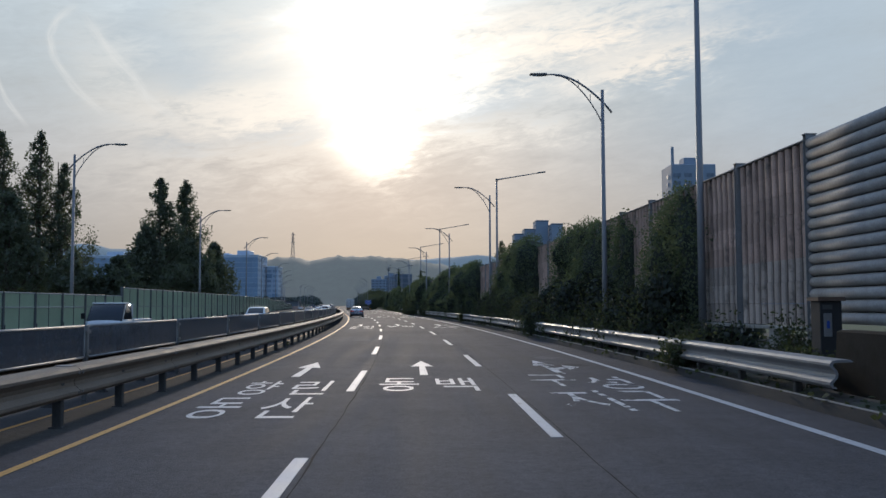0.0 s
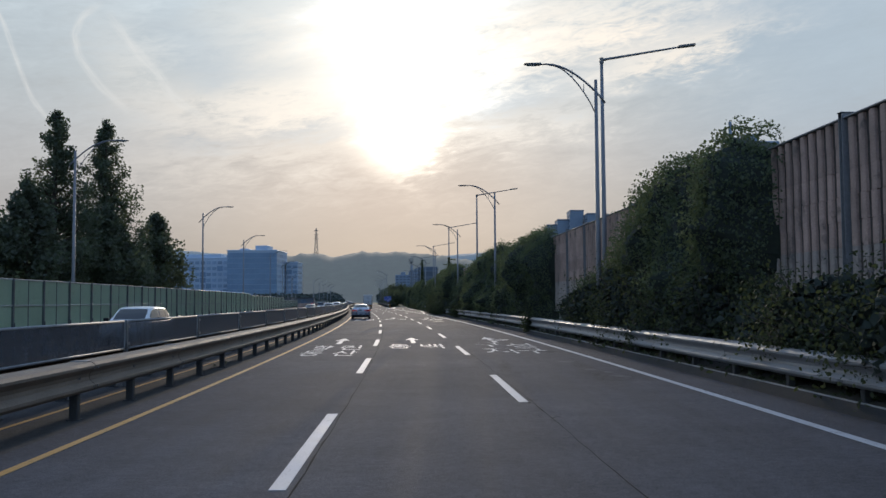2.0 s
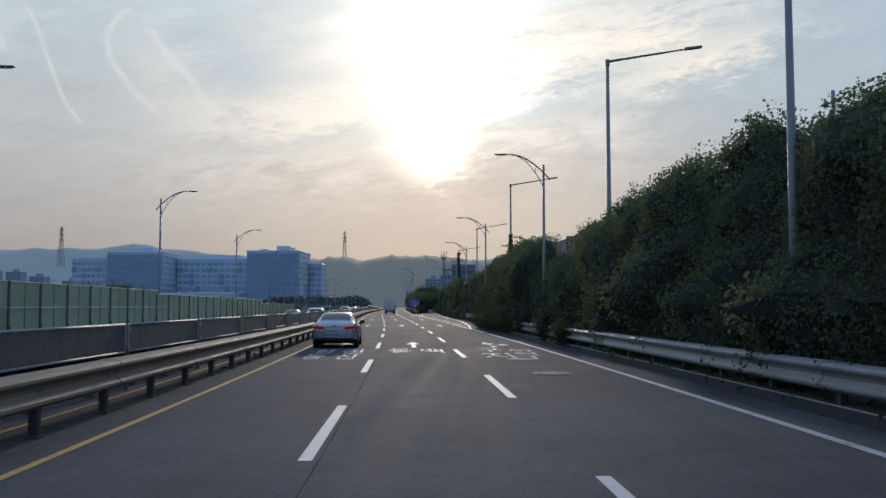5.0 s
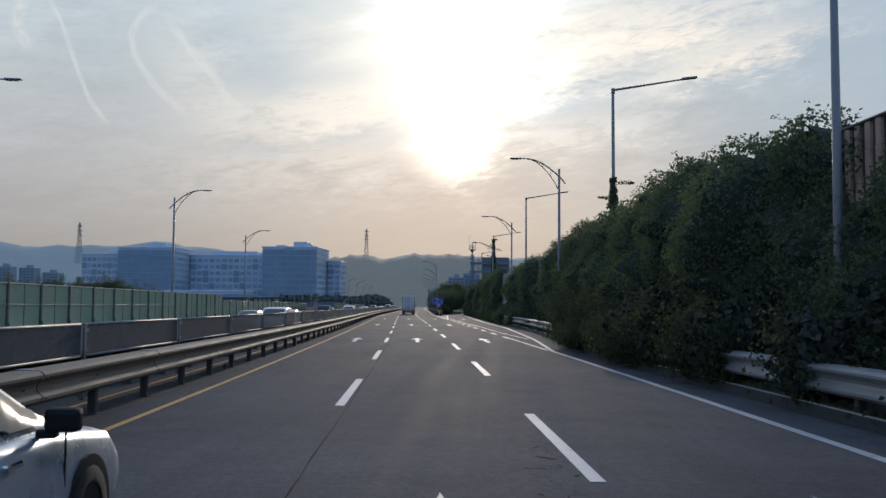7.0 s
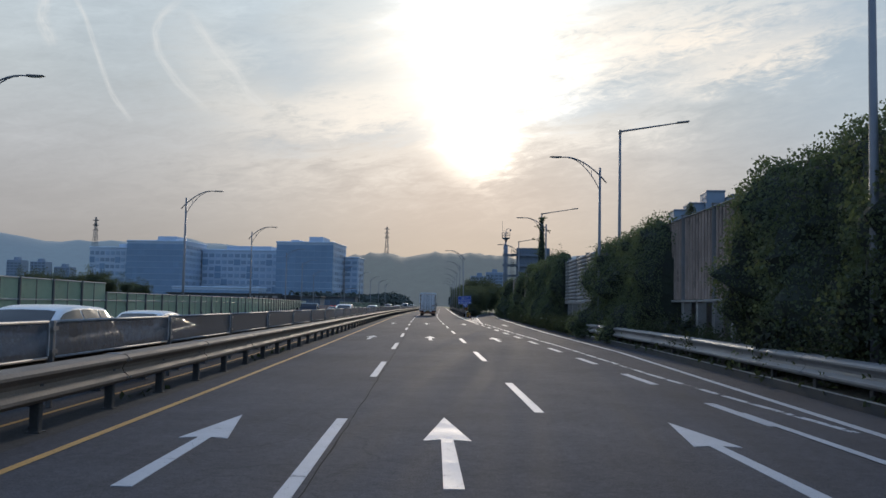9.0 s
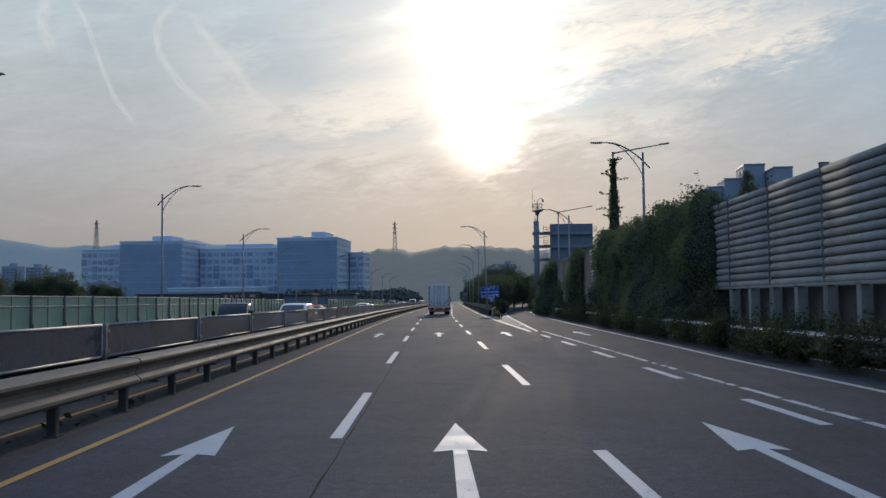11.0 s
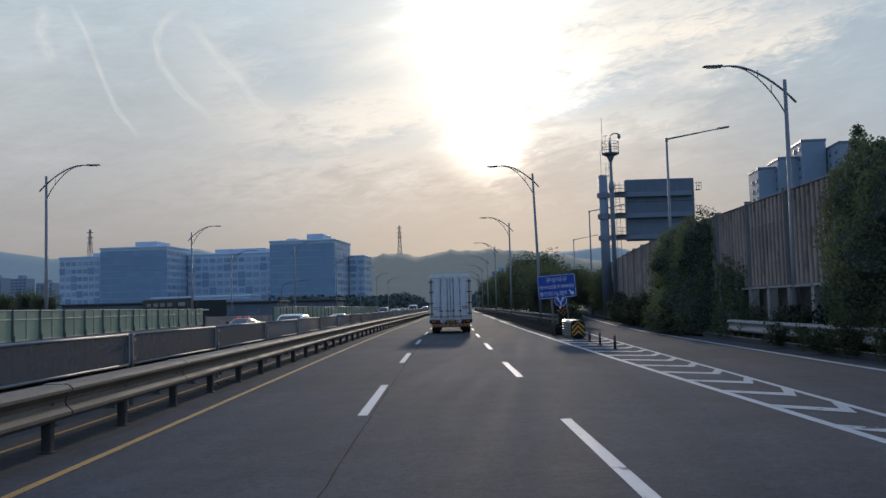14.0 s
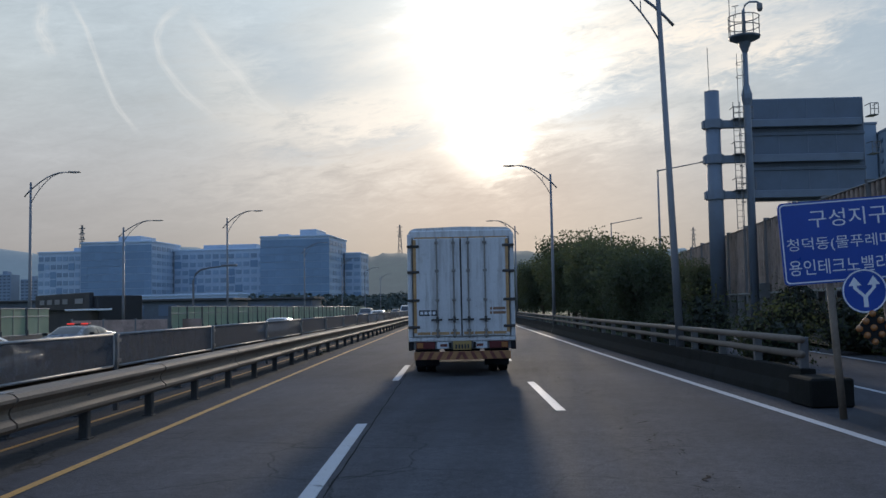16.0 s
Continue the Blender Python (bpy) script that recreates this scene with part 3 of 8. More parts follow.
def box(x0, x1, y0, y1, z0, z1, bevel=0.0, bm=None, segments=1):
    own = bm or bmesh.new()
    made = bmesh.ops.create_cube(own, size=1.0)["verts"]
    for v in made:
        v.co = Vector((x0 + (v.co.x + 0.5) * (x1 - x0), y0 + (v.co.y + 0.5) * (y1 - y0), z0 + (v.co.z + 0.5) * (z1 - z0)))
    if bevel:
        edges = {e for v in made for e in v.link_edges}
        bmesh.ops.bevel(own, geom=list(edges), offset=bevel, segments=segments, affect="EDGES", profile=0.6)
    return own


def tube(points, radii, sides=8, bm=None, cap=True):
    """A tube through points with a radius at each."""
    own = bm or bmesh.new()
    pts = [Vector(p_) for p_ in points]
    if isinstance(radii, (int, float)):
        radii = [radii] * len(pts)
    rings = []
    for i, c in enumerate(pts):
        d = (pts[min(i + 1, len(pts) - 1)] - pts[max(i - 1, 0)]).normalized()
        a = d.orthogonal().normalized() if abs(d.z) > 0.95 else d.cross(Vector((0, 0, 1))).normalized()
        b = d.cross(a).normalized()
        rings.append([own.verts.new(c + radii[i] * (a * math.cos(2 * math.pi * k / sides) + b * math.sin(2 * math.pi * k / sides))) for k in range(sides)])
    for r, q in zip(rings, rings[1:]):
        for k in range(sides):
            own.faces.new((r[k], r[(k + 1) % sides], q[(k + 1) % sides], q[k]))
    if cap:
        own.faces.new(rings[0][::-1])
        own.faces.new(rings[-1])
    return own


def sweep_bm(profile, y0, y1, step, u_of=None, closed=True):
    """A profile of (u, z) carried along the road from y0 to y1."""
    own = bmesh.new()
    n = max(1, int(math.ceil((y1 - y0) / step)))
    last = None
    for i in range(n + 1):
        y = y0 + (y1 - y0) * i / n
        base = u_of(y) if u_of else 0.0
        ring = [own.verts.new(at(base + u, y, z)) for u, z in profile]
        if last:
            for k in range(len(ring) if closed else len(ring) - 1):
                j = (k + 1) % len(ring)
                own.faces.new((last[k], last[j], ring[j], ring[k]))
        elif closed and len(ring) > 2:
            own.faces.new(ring[::-1])
        last = ring
    if closed and len(last) > 2:
        own.faces.new(last)
    bmesh.ops.recalc_face_normals(own, faces=own.faces)
    return own


def strip_bm(u0, u1, y0, y1, z, step=2.0):
    """A flat band on the road between two offsets, numbers or functions of y."""
    own = bmesh.new()
    n = max(1, int(math.ceil((y1 - y0) / step)))
    last = None
    for i in range(n + 1):
        y = y0 + (y1 - y0) * i / n
        a = u0(y) if callable(u0) else u0
        b = u1(y) if callable(u1) else u1
        ring = (own.verts.new(at(a, y, z)), own.verts.new(at(b, y, z)))
        if last:
            own.faces.new((last[0], last[1], ring[1], ring[0]))
        last = ring
    return own


def poly_bm(points, z=0.0, thick=0.0):
    own = bmesh.new()
    f = own.faces.new([own.verts.new((x, y, z)) for x, y in points])
    if thick:
        r = bmesh.ops.extrude_face_region(own, geom=[f])
        bmesh.ops.translate(own, verts=[v for v in r["geom"] if isinstance(v, bmesh.types.BMVert)], vec=(0, 0, thick))
    bmesh.ops.recalc_face_normals(own, faces=own.faces)
    return own


def text_mesh(name, body, width, height, mat):
    """Built-in font, fitted to a box from the origin in the x-y plane."""
    cu = bpy.data.curves.new(name, "FONT")
    cu.body = body
    cu.resolution_u = 4
    ob = bpy.data.objects.new(name, cu)
    scene.collection.objects.link(ob)
    dg = bpy.context.evaluated_depsgraph_get()
    dg.update()
    me = bpy.data.meshes.new_from_object(ob.evaluated_get(dg))
    bpy.data.objects.remove(ob)
    bpy.data.curves.remove(cu)
    co = np.empty(len(me.vertices) * 3)
    me.vertices.foreach_get("co", co)
    co = co.reshape(-1, 3)
    lo, hi = co.min(0), co.max(0)
    co[:, 0] = (co[:, 0] - lo[0]) / (hi[0] - lo[0]) * width
    co[:, 1] = (co[:, 1] - lo[1]) / (hi[1] - lo[1]) * height
    co[:, 2] = 0
    me.vertices.foreach_set("co", co.ravel())
    me.materials.clear()
    me.materials.append(mat)
    me.update()
    return me


def leaf_cloud(name, centres, normals, sizes, mat, rng):
    """Many small pointed leaves, two triangles each folded along the rib."""
    n = len(centres)
    a = rng.normal(size=(n, 3))
    nrm = normals + 0.9 * rng.normal(size=(n, 3))
    nrm /= np.linalg.norm(nrm, axis=1)[:, None]
    t = np.cross(nrm, a)
    t /= np.linalg.norm(t, axis=1)[:, None]
    b = np.cross(nrm, t)
    s = sizes[:, None]
    v = np.empty((n, 4, 3))
    v[:, 0] = centres - t * s * 0.6
    v[:, 1] = centres + b * s * 0.42 + nrm * s * 0.12
    v[:, 2] = centres + t * s * 0.6
    v[:, 3] = centres - b * s * 0.42 + nrm * s * 0.12
    me = bpy.data.meshes.new(name)
    me.vertices.add(4 * n)
    me.vertices.foreach_set("co", v.ravel())
    me.loops.add(4 * n)
    me.loops.foreach_set("vertex_index", np.arange(4 * n))
    me.polygons.add(n)
    me.polygons.foreach_set("loop_start", np.arange(0, 4 * n, 4))
    me.materials.append(mat)
    me.update(calc_edges=True)
    return me
# ---------------------------------------------------------------- ground and road
g_bm = bmesh.new()
bmesh.ops.create_grid(g_bm, x_segments=40, y_segments=40, size=4000)
bmesh.ops.translate(g_bm, verts=g_bm.verts, vec=(0, 900, -0.08))
thing("ground", "flat dark green land reaching to the horizon", "ground", data=bm_mesh("ground", g_bm, GRASS), kind="structure")


def road_right(y):
    return edge_u(y) + 1.0 if y < 300 else 7.4


thing("road", "worn grey asphalt carriageway with fine cracks", "road", kind="structure",
      data=bm_mesh("road", strip_bm(lambda y: -14.6 + left_shift(y), road_right, -80, 300, 0.0, 3), ASPHALT))
thing("road", "grey asphalt carriageway running on towards the hills", "road", kind="structure",
      data=bm_mesh("road", strip_bm(lambda y: -14.6 + left_shift(min(y, 330)), 7.4, 300, 1300, 0.0, 20), ASPHALT))
thing("road", "grey asphalt exit ramp curving away behind the crash cushion", "road", kind="structure",
      data=bm_mesh("road", strip_bm(lambda y: interp(y, GORE_R) - 0.3, lambda y: edge_u(y) + 0.9, 296, 520, 0.004, 4), ASPHALT_OLD))

# bitumen seams between the lanes
for u in (0.14, 3.08):
    s_bm = bmesh.new()
    rnd = random.Random(int(u * 100))
    last, n = None, 0
    y = -40.0
    while y < (330 if u < 1 else 66):
        w = 0.004 + (0.009 if u < 1 else 0.004) * rnd.random()
        o = u + 0.012 * rnd.uniform(-1, 1)
        ring = (s_bm.verts.new(at(o - w, y, 0.003)), s_bm.verts.new(at(o + w, y, 0.003)))
        if last:
            s_bm.faces.new((last[0], last[1], ring[1], ring[0]))
        last = ring
        y += 0.6
    thing("road_seam", "dark bitumen-filled joint between two asphalt lanes", "road joint", data=bm_mesh("road_seam", s_bm, SEAM), kind="structure")



def crack_run(knots, seed, spread=0.12, heavy=1.0):
    """Broken, branching cracks along a line of (offset, y) knots."""
    rnd = random.Random(seed)
    own = bmesh.new()

    def stroke(u_, y_, turn_, length, width):
        last, done = None, 0.0
        while done < length:
            w = width * rnd.uniform(0.3, 1.3) * (1 if done else 0.2)
            ca, sa = math.cos(turn_), math.sin(turn_)
            ring = (own.verts.new(at(u_ - w * ca, y_ + w * sa, 0.0035)), own.verts.new(at(u_ + w * ca, y_ - w * sa, 0.0035)))
            if last:
                own.faces.new((last[0], last[1], ring[1], ring[0]))
            last = ring
            step = rnd.uniform(0.03, 0.08)
            turn_ += rnd.uniform(-0.9, 0.9)
            u_, y_, done = u_ + step * math.sin(turn_), y_ + step * math.cos(turn_), done + step

    for (ua, ya), (ub, yb) in zip(knots, knots[1:]):
        span = abs(yb - ya)
        for _ in range(int(span * 8 * heavy)):
            f = rnd.random()
            stroke(ua + (ub - ua) * f + rnd.gauss(0, spread), ya + (yb - ya) * f, rnd.choice((0.0, 0.3, -0.4, 1.3, -1.3)) + rnd.uniform(-0.4, 0.4), rnd.uniform(0.08, 0.38), rnd.choice((0.004, 0.006, 0.008, 0.016)))
    thing("road_crack", "dark branching cracks worn along the wheel track", "road crack", data=bm_mesh("road_crack", own, SEAM), kind="stuff")


crack_run(((3.45, 288.0), (3.5, 284.2), (3.8, 281.2), (3.7, 277.7), (3.6, 274.7), (3.5, 270.0), (3.55, 262.0)), 1, 0.14)
crack_run(((2.75, 128.0), (2.6, 124.5), (2.5, 120.0), (2.4, 116.0)), 2, 0.09, 1.2)
crack_run(((5.8, 71.0), (5.7, 69.0), (5.4, 65.5), (5.2, 62.5)), 3, 0.06, 1.6)
crack_run(((5.45, 58.4), (5.4, 55.8), (5.3, 54.0), (5.3, 52.6)), 7, 0.12, 2.2)
crack_run(((5.75, 55.2), (5.9, 53.2)), 8, 0.10, 2.0)
crack_run(((3.75, 59.5), (3.55, 57.4), (3.45, 55.6), (3.3, 53.8)), 9, 0.07, 1.8)
crack_run(((3.7, 229.0), (3.7, 225.6), (3.7, 219.0)), 4, 0.13, 0.8)
crack_run(((0.42, 119.6), (0.40, 115.0)), 5, 0.05, 1.0)
crack_run(((3.05, 46.0), (2.9, 56.0), (3.0, 66.0)), 6, 0.06, 0.7)

# bitumen patches
PATCH = asphalt_material("patch_asphalt", (0.052, 0.053, 0.055))
for k, (u, y, w, l) in enumerate(((5.5, 24.2, 0.9, 1.3), (4.9, 36, 1.1, 0.8), (5.6, 63.5, 0.6, 1.6), (4.4, 40.5, 0.7, 1.0))):
    rnd = random.Random(k)
    pts = [(w / 2 * math.cos(a) * rnd.uniform(0.5, 1.1), l / 2 * math.sin(a) * rnd.uniform(0.5, 1.1)) for a in [i * math.pi / 8 for i in range(16)]]
    thing("road_patch", "dark ragged bitumen patch in the asphalt", "road patch", "road patches", put(u, y, 0.0025), bm_mesh("road_patch", poly_bm(pts), PATCH))

PALE_PATCH = asphalt_material("scuffed_pale_asphalt", (0.105, 0.106, 0.110))
for k, (u, y, w, l) in enumerate(((5.32, 58.8, 0.42, 0.75), (5.60, 54.2, 0.42, 0.60), (5.38, 56.0, 0.26, 0.7), (5.62, 55.2, 0.3, 0.5), (5.3, 27.6, 0.9, 1.5), (5.0, 25.6, 0.5, 0.7))):
    rnd = random.Random(40 + k)
    pts = [(w / 2 * math.cos(a) * rnd.uniform(0.5, 1.2), l / 2 * math.sin(a) * rnd.uniform(0.5, 1.2)) for a in [i * math.pi / 9 for i in range(18)]]
    thing("road_patch", "pale scuffed patch where the asphalt top has broken away", "road patch", "road patches", put(u, y, 0.003), bm_mesh("road_patch", poly_bm(pts), PALE_PATCH))

# ---------------------------------------------------------------- road paint
dash_me = bm_mesh("lane_dash", box(-0.075, 0.075, 0, 5.3, 0, 0.006), WHITE_PAINT)
for u, y0 in ((0.0, 4.40), (2.946, -1.597)):
    for k in range(-3, 42):
        y = y0 + 12.72 * k
        thing("lane_dash", "white painted lane dash on asphalt", "lane marking", "lane dashes", put(u, y, 0.0), dash_me)
short_me = bm_mesh("lane_dash", box(-0.09, 0.09, 0, 3.0, 0, 0.006), WHITE_PAINT)
for k in range(1, 11):
    thing("lane_dash", "short white painted dash beside the exit lane", "lane marking", "exit lane dashes", put(6.15, 156.2 + 6.72 * k, 0.0), short_me)
opp_me = bm_mesh("lane_dash", box(-0.07, 0.07, 0, 5.3, 0, 0.006), WHITE_PAINT)
for u in (-7.6, -10.7):
    for k in range(-1, 30):
        y = 2.0 + 12.72 * k
        thing("lane_dash", "white painted lane dash on asphalt", "lane marking", "opposite lane dashes", put(u + left_shift(y), y, 0.0), opp_me)


def painted(name, label, u0, u1, y0, y1, mat, z=0.006):
    thing(name, label, "road line", data=bm_mesh(name, strip_bm(u0, u1, y0, y1, z, 2.0), mat), kind="structure")


painted("edge_line", "yellow painted edge line beside the median rail", -2.81, -2.70, -60, 700, YELLOW_PAINT)
painted("edge_line", "yellow painted edge line behind the median rail", -4.20, -4.12, -60, 700, YELLOW_PAINT)
painted("edge_line", "white painted edge line beside the shoulder", lambda y: edge_u(y) - 0.08, lambda y: edge_u(y) + 0.08, -60, 420, WHITE_PAINT)
exit_u = lambda y: interp(y, ((161, 7.1), (166, 6.92), (172, 6.78), (187, 6.85), (205, 6.70), (231, 6.76)))
painted("edge_line", "worn white line beside the exit lane", lambda y: exit_u(y) - 0.07, lambda y: exit_u(y) + 0.07, 162.4, 231, WORN_PAINT)
painted("edge_line", "white painted line where the exit lane begins", 6.14, 6.28, 151, 164.5, WHITE_PAINT, 0.009)
painted("edge_line", "white painted line along the exit gore", 6.03, 6.18, 230.5, 700, WHITE_PAINT)
painted("edge_line", "white painted line along the ramp", lambda y: interp(y, GORE_R) - 0.06, lambda y: interp(y, GORE_R) + 0.06, 231, 420, WHITE_PAINT)
painted("edge_line", "white painted edge line of the opposite carriageway", lambda y: -13.75 + left_shift(y), lambda y: -13.6 + left_shift(y), -60, 330, WHITE_PAINT)
# chevrons of the gore
for k in range(17):
    y = 234.0 + 2.3 * k
    a, b = 6.18, interp(y + 1, GORE_R) - 0.06
    if b - a < 0.25:
        continue
    w, c = 0.56, a + (b - a) * 0.76
    o = at(a, y)
    pts = [(a, y + 0.75), (c, y), (b, y + 0.85), (b, y + 0.85 + w), (c, y + w), (a, y + 0.75 + 0.8 * w)]
    loc = [(at(u, q).x - o.x, q - y) for u, q in pts]
    thing("gore_chevron", "worn white painted chevron bar in the exit gore", "gore marking", "gore chevrons", Matrix.Translation(o), bm_mesh("gore_chevron", poly_bm(loc, 0.008), GORE_PAINT))

arrow_pts = [(-0.095, 0), (0.095, 0), (0.075, 2.95), (0.29, 2.85), (0.0, 5.1), (-0.29, 2.85), (-0.075, 2.95)]
arrow_me = bm_mesh("lane_arrow", poly_bm(arrow_pts, 0.0, 0.006), WHITE_PAINT)
branch = [(0.08, 1.2), (0.42, 1.75), (0.42, 1.25), (0.80, 2.1), (0.46, 2.95), (0.44, 2.35), (0.08, 1.75)]
fork_bm = poly_bm(arrow_pts, 0.0, 0.006)
fork_bm.faces.new([fork_bm.verts.new((x, y, 0.008)) for x, y in branch])
fork_me = bm_mesh("lane_arrow", fork_bm, WORN_PAINT)
for y, forked in ((20.9, 1), (69.9, 1), (119.8, 1), (157.6, 0), (191.4, 0), (225.1, 0)):
    for u in (-1.46, 1.45, 4.68):
        right = forked and u > 4
        thing("lane_arrow", "worn white forked arrow painted on asphalt" if right else "white painted straight arrow on asphalt", "road arrow", "lane arrows",
              put(u, y + (0.3 if u > 4 else -0.3 if u < 0 else 0.1), 0.0), fork_me if right else arrow_me)
thing("lane_arrow", "white painted straight arrow in the exit lane", "road arrow", "lane arrows", put(8.2, 225.4, 0.0), arrow_me)


def road_word(body, u, y, width, length, mat, wear):
    me = text_mesh("road_lettering", body, width, length, mat)
    thing("road_lettering", f"{wear} white painted characters {body} on asphalt", "road lettering", "lane destination lettering", put(u, y, 0.006), me)


for base in (17.1, 65.9, 115.6):
    worn = base > 100
    for body, u in (("동", 0.50), ("백", 1.66)):
        road_word(body, u, base, 0.80, 2.95, WORN_PAINT if worn else WHITE_PAINT, "worn" if worn else "clear")
    for body, u, dy, wd in (("향", -2.16, -0.6, 0.68), ("린", -1.17, -0.6, 0.72), ("동", -2.24, -4.0, 0.68), ("산", -1.22, -4.0, 0.76)):
        road_word(body, u, base + dy, wd, 2.9, WHITE_PAINT, "clear")
    for body, u, dy in (("구", 3.70, 0.9), ("성", 4.74, 0.2), ("지", 3.64, -3.3), ("구", 4.70, -3.4)):
        road_word(body, u, base + dy, 0.97, 2.9 if dy > 0 else 3.25, WORN_PAINT, "badly worn")

# manhole cover
mh_bm = bmesh.new()
bmesh.ops.create_cone(mh_bm, cap_ends=True, segments=32, radius1=0.47, radius2=0.47, depth=0.016)
mh = thing("manhole_cover", "round iron manhole cover with raised ribs in asphalt", "manhole", m=put(4.58, 106.0, 0.006))
part("rim", mh_bm, GALV_DULL, mh)
rib_bm = bmesh.new()
for ring in range(1, 7):
    for i in range(6 * ring):
        a = 2 * math.pi * (i + 0.5 * (ring % 2)) / (6 * ring)
        x, y = 0.062 * ring * math.cos(a), 0.062 * ring * math.sin(a)
        box(x - 0.019, x + 0.019, y - 0.019, y + 0.019, 0.008, 0.016, bm=rib_bm)
rim_bm = bmesh.new()
for i in range(40):
    a, b = 2 * math.pi * i / 40, 2 * math.pi * (i + 1) / 40
    rim_bm.faces.new([rim_bm.verts.new((r_ * math.cos(q), r_ * math.sin(q), 0.0125)) for r_, q in ((0.405, a), (0.445, a), (0.445, b), (0.405, b))])
part("collar", rim_bm, GALV, mh, "worn pale rim")
part("tread_pattern", rib_bm, GALV_DULL, mh, "worn pale tread pattern")["kind"] = "stuff"
copy_thing(mh, put(4.66, 111.9, 0.006))

# ---------------------------------------------------------------- verge on the right
ver = bmesh.new()
last = None
for i in range(150):
    y = -60 + i * 4
    e = edge_u(y)
    wl = wall_u(y)
    prof = [(e + 1.03, 0.10), (e + 1.10, 0.16), (e + 1.30, 0.20), ((e + wl) / 2 + 0.9, 0.30), (wl + 0.2, 0.55), (wl + 3, 0.7), (wl + 6, 0.3), (wl + 9, -0.14)]
    ring = [ver.verts.new(at(u, y, z + (0.06 * noise.noise((u * 0.7, y * 0.5, 0)) if 2 < k else 0))) for k, (u, z) in enumerate(prof)]
    if last:
        for k in range(len(ring) - 1):
            ver.faces.new((last[k], last[k + 1], ring[k + 1], ring[k]))
    last = ring
thing("verge", "weedy earth verge behind the roadside rail", "verge", data=bm_mesh("verge", ver, SOIL, True), kind="structure")
# kerb face coloured dark for grime and shade, its top edge pale as lit
thing("kerb", "low stained concrete kerb, shade painted on its face, below the roadside rail", "kerb", kind="structure",
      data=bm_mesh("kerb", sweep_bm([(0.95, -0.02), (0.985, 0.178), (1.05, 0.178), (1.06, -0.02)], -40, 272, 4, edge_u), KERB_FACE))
thing("kerb", "thin worn edge, painted pale as top-lit, along the kerb under the rail", "kerb", kind="structure",
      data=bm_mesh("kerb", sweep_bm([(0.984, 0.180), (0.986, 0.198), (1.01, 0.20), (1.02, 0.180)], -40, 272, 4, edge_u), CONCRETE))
# weedy median strip
thing("verge", "dusty median strip under the guard rail", "verge", kind="structure",
      data=bm_mesh("verge", strip_bm(-4.05, -3.25, -60, 700, 0.003, 4), asphalt_material("median_dust", (0.075, 0.070, 0.064))))
# ---------------------------------------------------------------- guard rails
BEAM = [(-0.30, 0.755), (-0.24, 0.79), (-0.04, 0.79), (0.03, 0.775), (0.075, 0.735), (0.075, 0.70), (0.0, 0.625), (-0.015, 0.575), (0.0, 0.525), (0.075, 0.46), (0.075, 0.42), (0.03, 0.375), (-0.02, 0.36),
        (-0.03, 0.375), (0.02, 0.40), (0.035, 0.44), (-0.04, 0.52), (-0.055, 0.575), (-0.04, 0.63), (0.03, 0.705), (0.01, 0.745), (-0.24, 0.755)]


def beam_mesh(name, length, profile, mat):
    own = bmesh.new()
    rings = [[own.verts.new((x, y, z)) for x, z in profile] for y in (0.0, length)]
    n = len(profile)
    for k in range(n):
        own.faces.new((rings[0][k], rings[0][(k + 1) % n], rings[1][(k + 1) % n], rings[1][k]))
    own.faces.new(rings[0][::-1])
    own.faces.new(rings[1])
    bmesh.ops.recalc_face_normals(own, faces=own.faces)
    return bm_mesh(name, own, mat)


STEP = 5.014
beam_me = beam_mesh("beam", STEP - 0.02, BEAM, GALV)
side_beam_me = beam_mesh("beam", STEP - 0.02, BEAM, GALV_PALE)
lap_me = bm_mesh("lap_plate", box(-0.25, -0.03, -0.12, 0.12, 0.788, 0.80, 0.004), FRAME_STEEL)
bolt_me = bm_mesh("bolt", box(0.07, 0.088, -0.014, 0.014, -0.014, 0.014), GALV_DULL)
post_bm = box(-0.07, 0.05, -0.06, 0.06, 0.0, 0.60, 0.012)
box(-0.10, 0.08, -0.09, 0.09, 0.0, 0.02, bm=post_bm)
post_me = bm_mesh("post", post_bm, RAIL_POST)


def rail(name, label, u_of, y0, count, flip, spacing=STEP / 2):
    """W-beam rail: sections with lap plates on posts."""
    ob = thing(name, label, "guard rail")
    turn = math.pi if flip else 0.0
    for k in range(count):
        y = y0 + STEP * k
        a, b = at(u_of(y), y), at(u_of(y + STEP), y + STEP)
        ang = math.atan2(-(b.x - a.x), b.y - a.y)
        m = Matrix.Translation(b if flip else a) @ Matrix.Rotation(ang + turn, 4, "Z")
        if flip and k == 0:
            m = m @ Matrix.Diagonal((1, 0.89, 1, 1))
        sec = part("beam", side_beam_me if "roadside" in label else beam_me, None, ob, m=m)
        if y < 300:
            part("lap_plate", lap_me, None, sec, m=Matrix.Identity(4))
            for q, dz in (((-0.07, 0.44), (0.07, 0.44), (-0.07, 0.70), (0.07, 0.70)) if "far side" not in label and 0 < y < 190 else ()):
                part("bolt", bolt_me, None, sec, m=Matrix.Translation((0, q, dz)))
        for j in range(2):
            yy = y + 2.1 + spacing * j
            part("post", post_me, None, ob, m=put(u_of(yy) + (0.10 if flip else -0.06), yy, 0.0))
    return ob


rail("guard_rail", "weathered galvanised median guard rail on short posts", lambda y: -3.46, -37.53, 122, False)
rail("guard_rail", "dark galvanised guard rail on the far side of the median", lambda y: -4.75, -37.53, 98, True)
rail("guard_rail", "weathered galvanised roadside guard rail half hidden by shrubs", lambda y: edge_u(y) + 1.10, 12.75, 51, True)

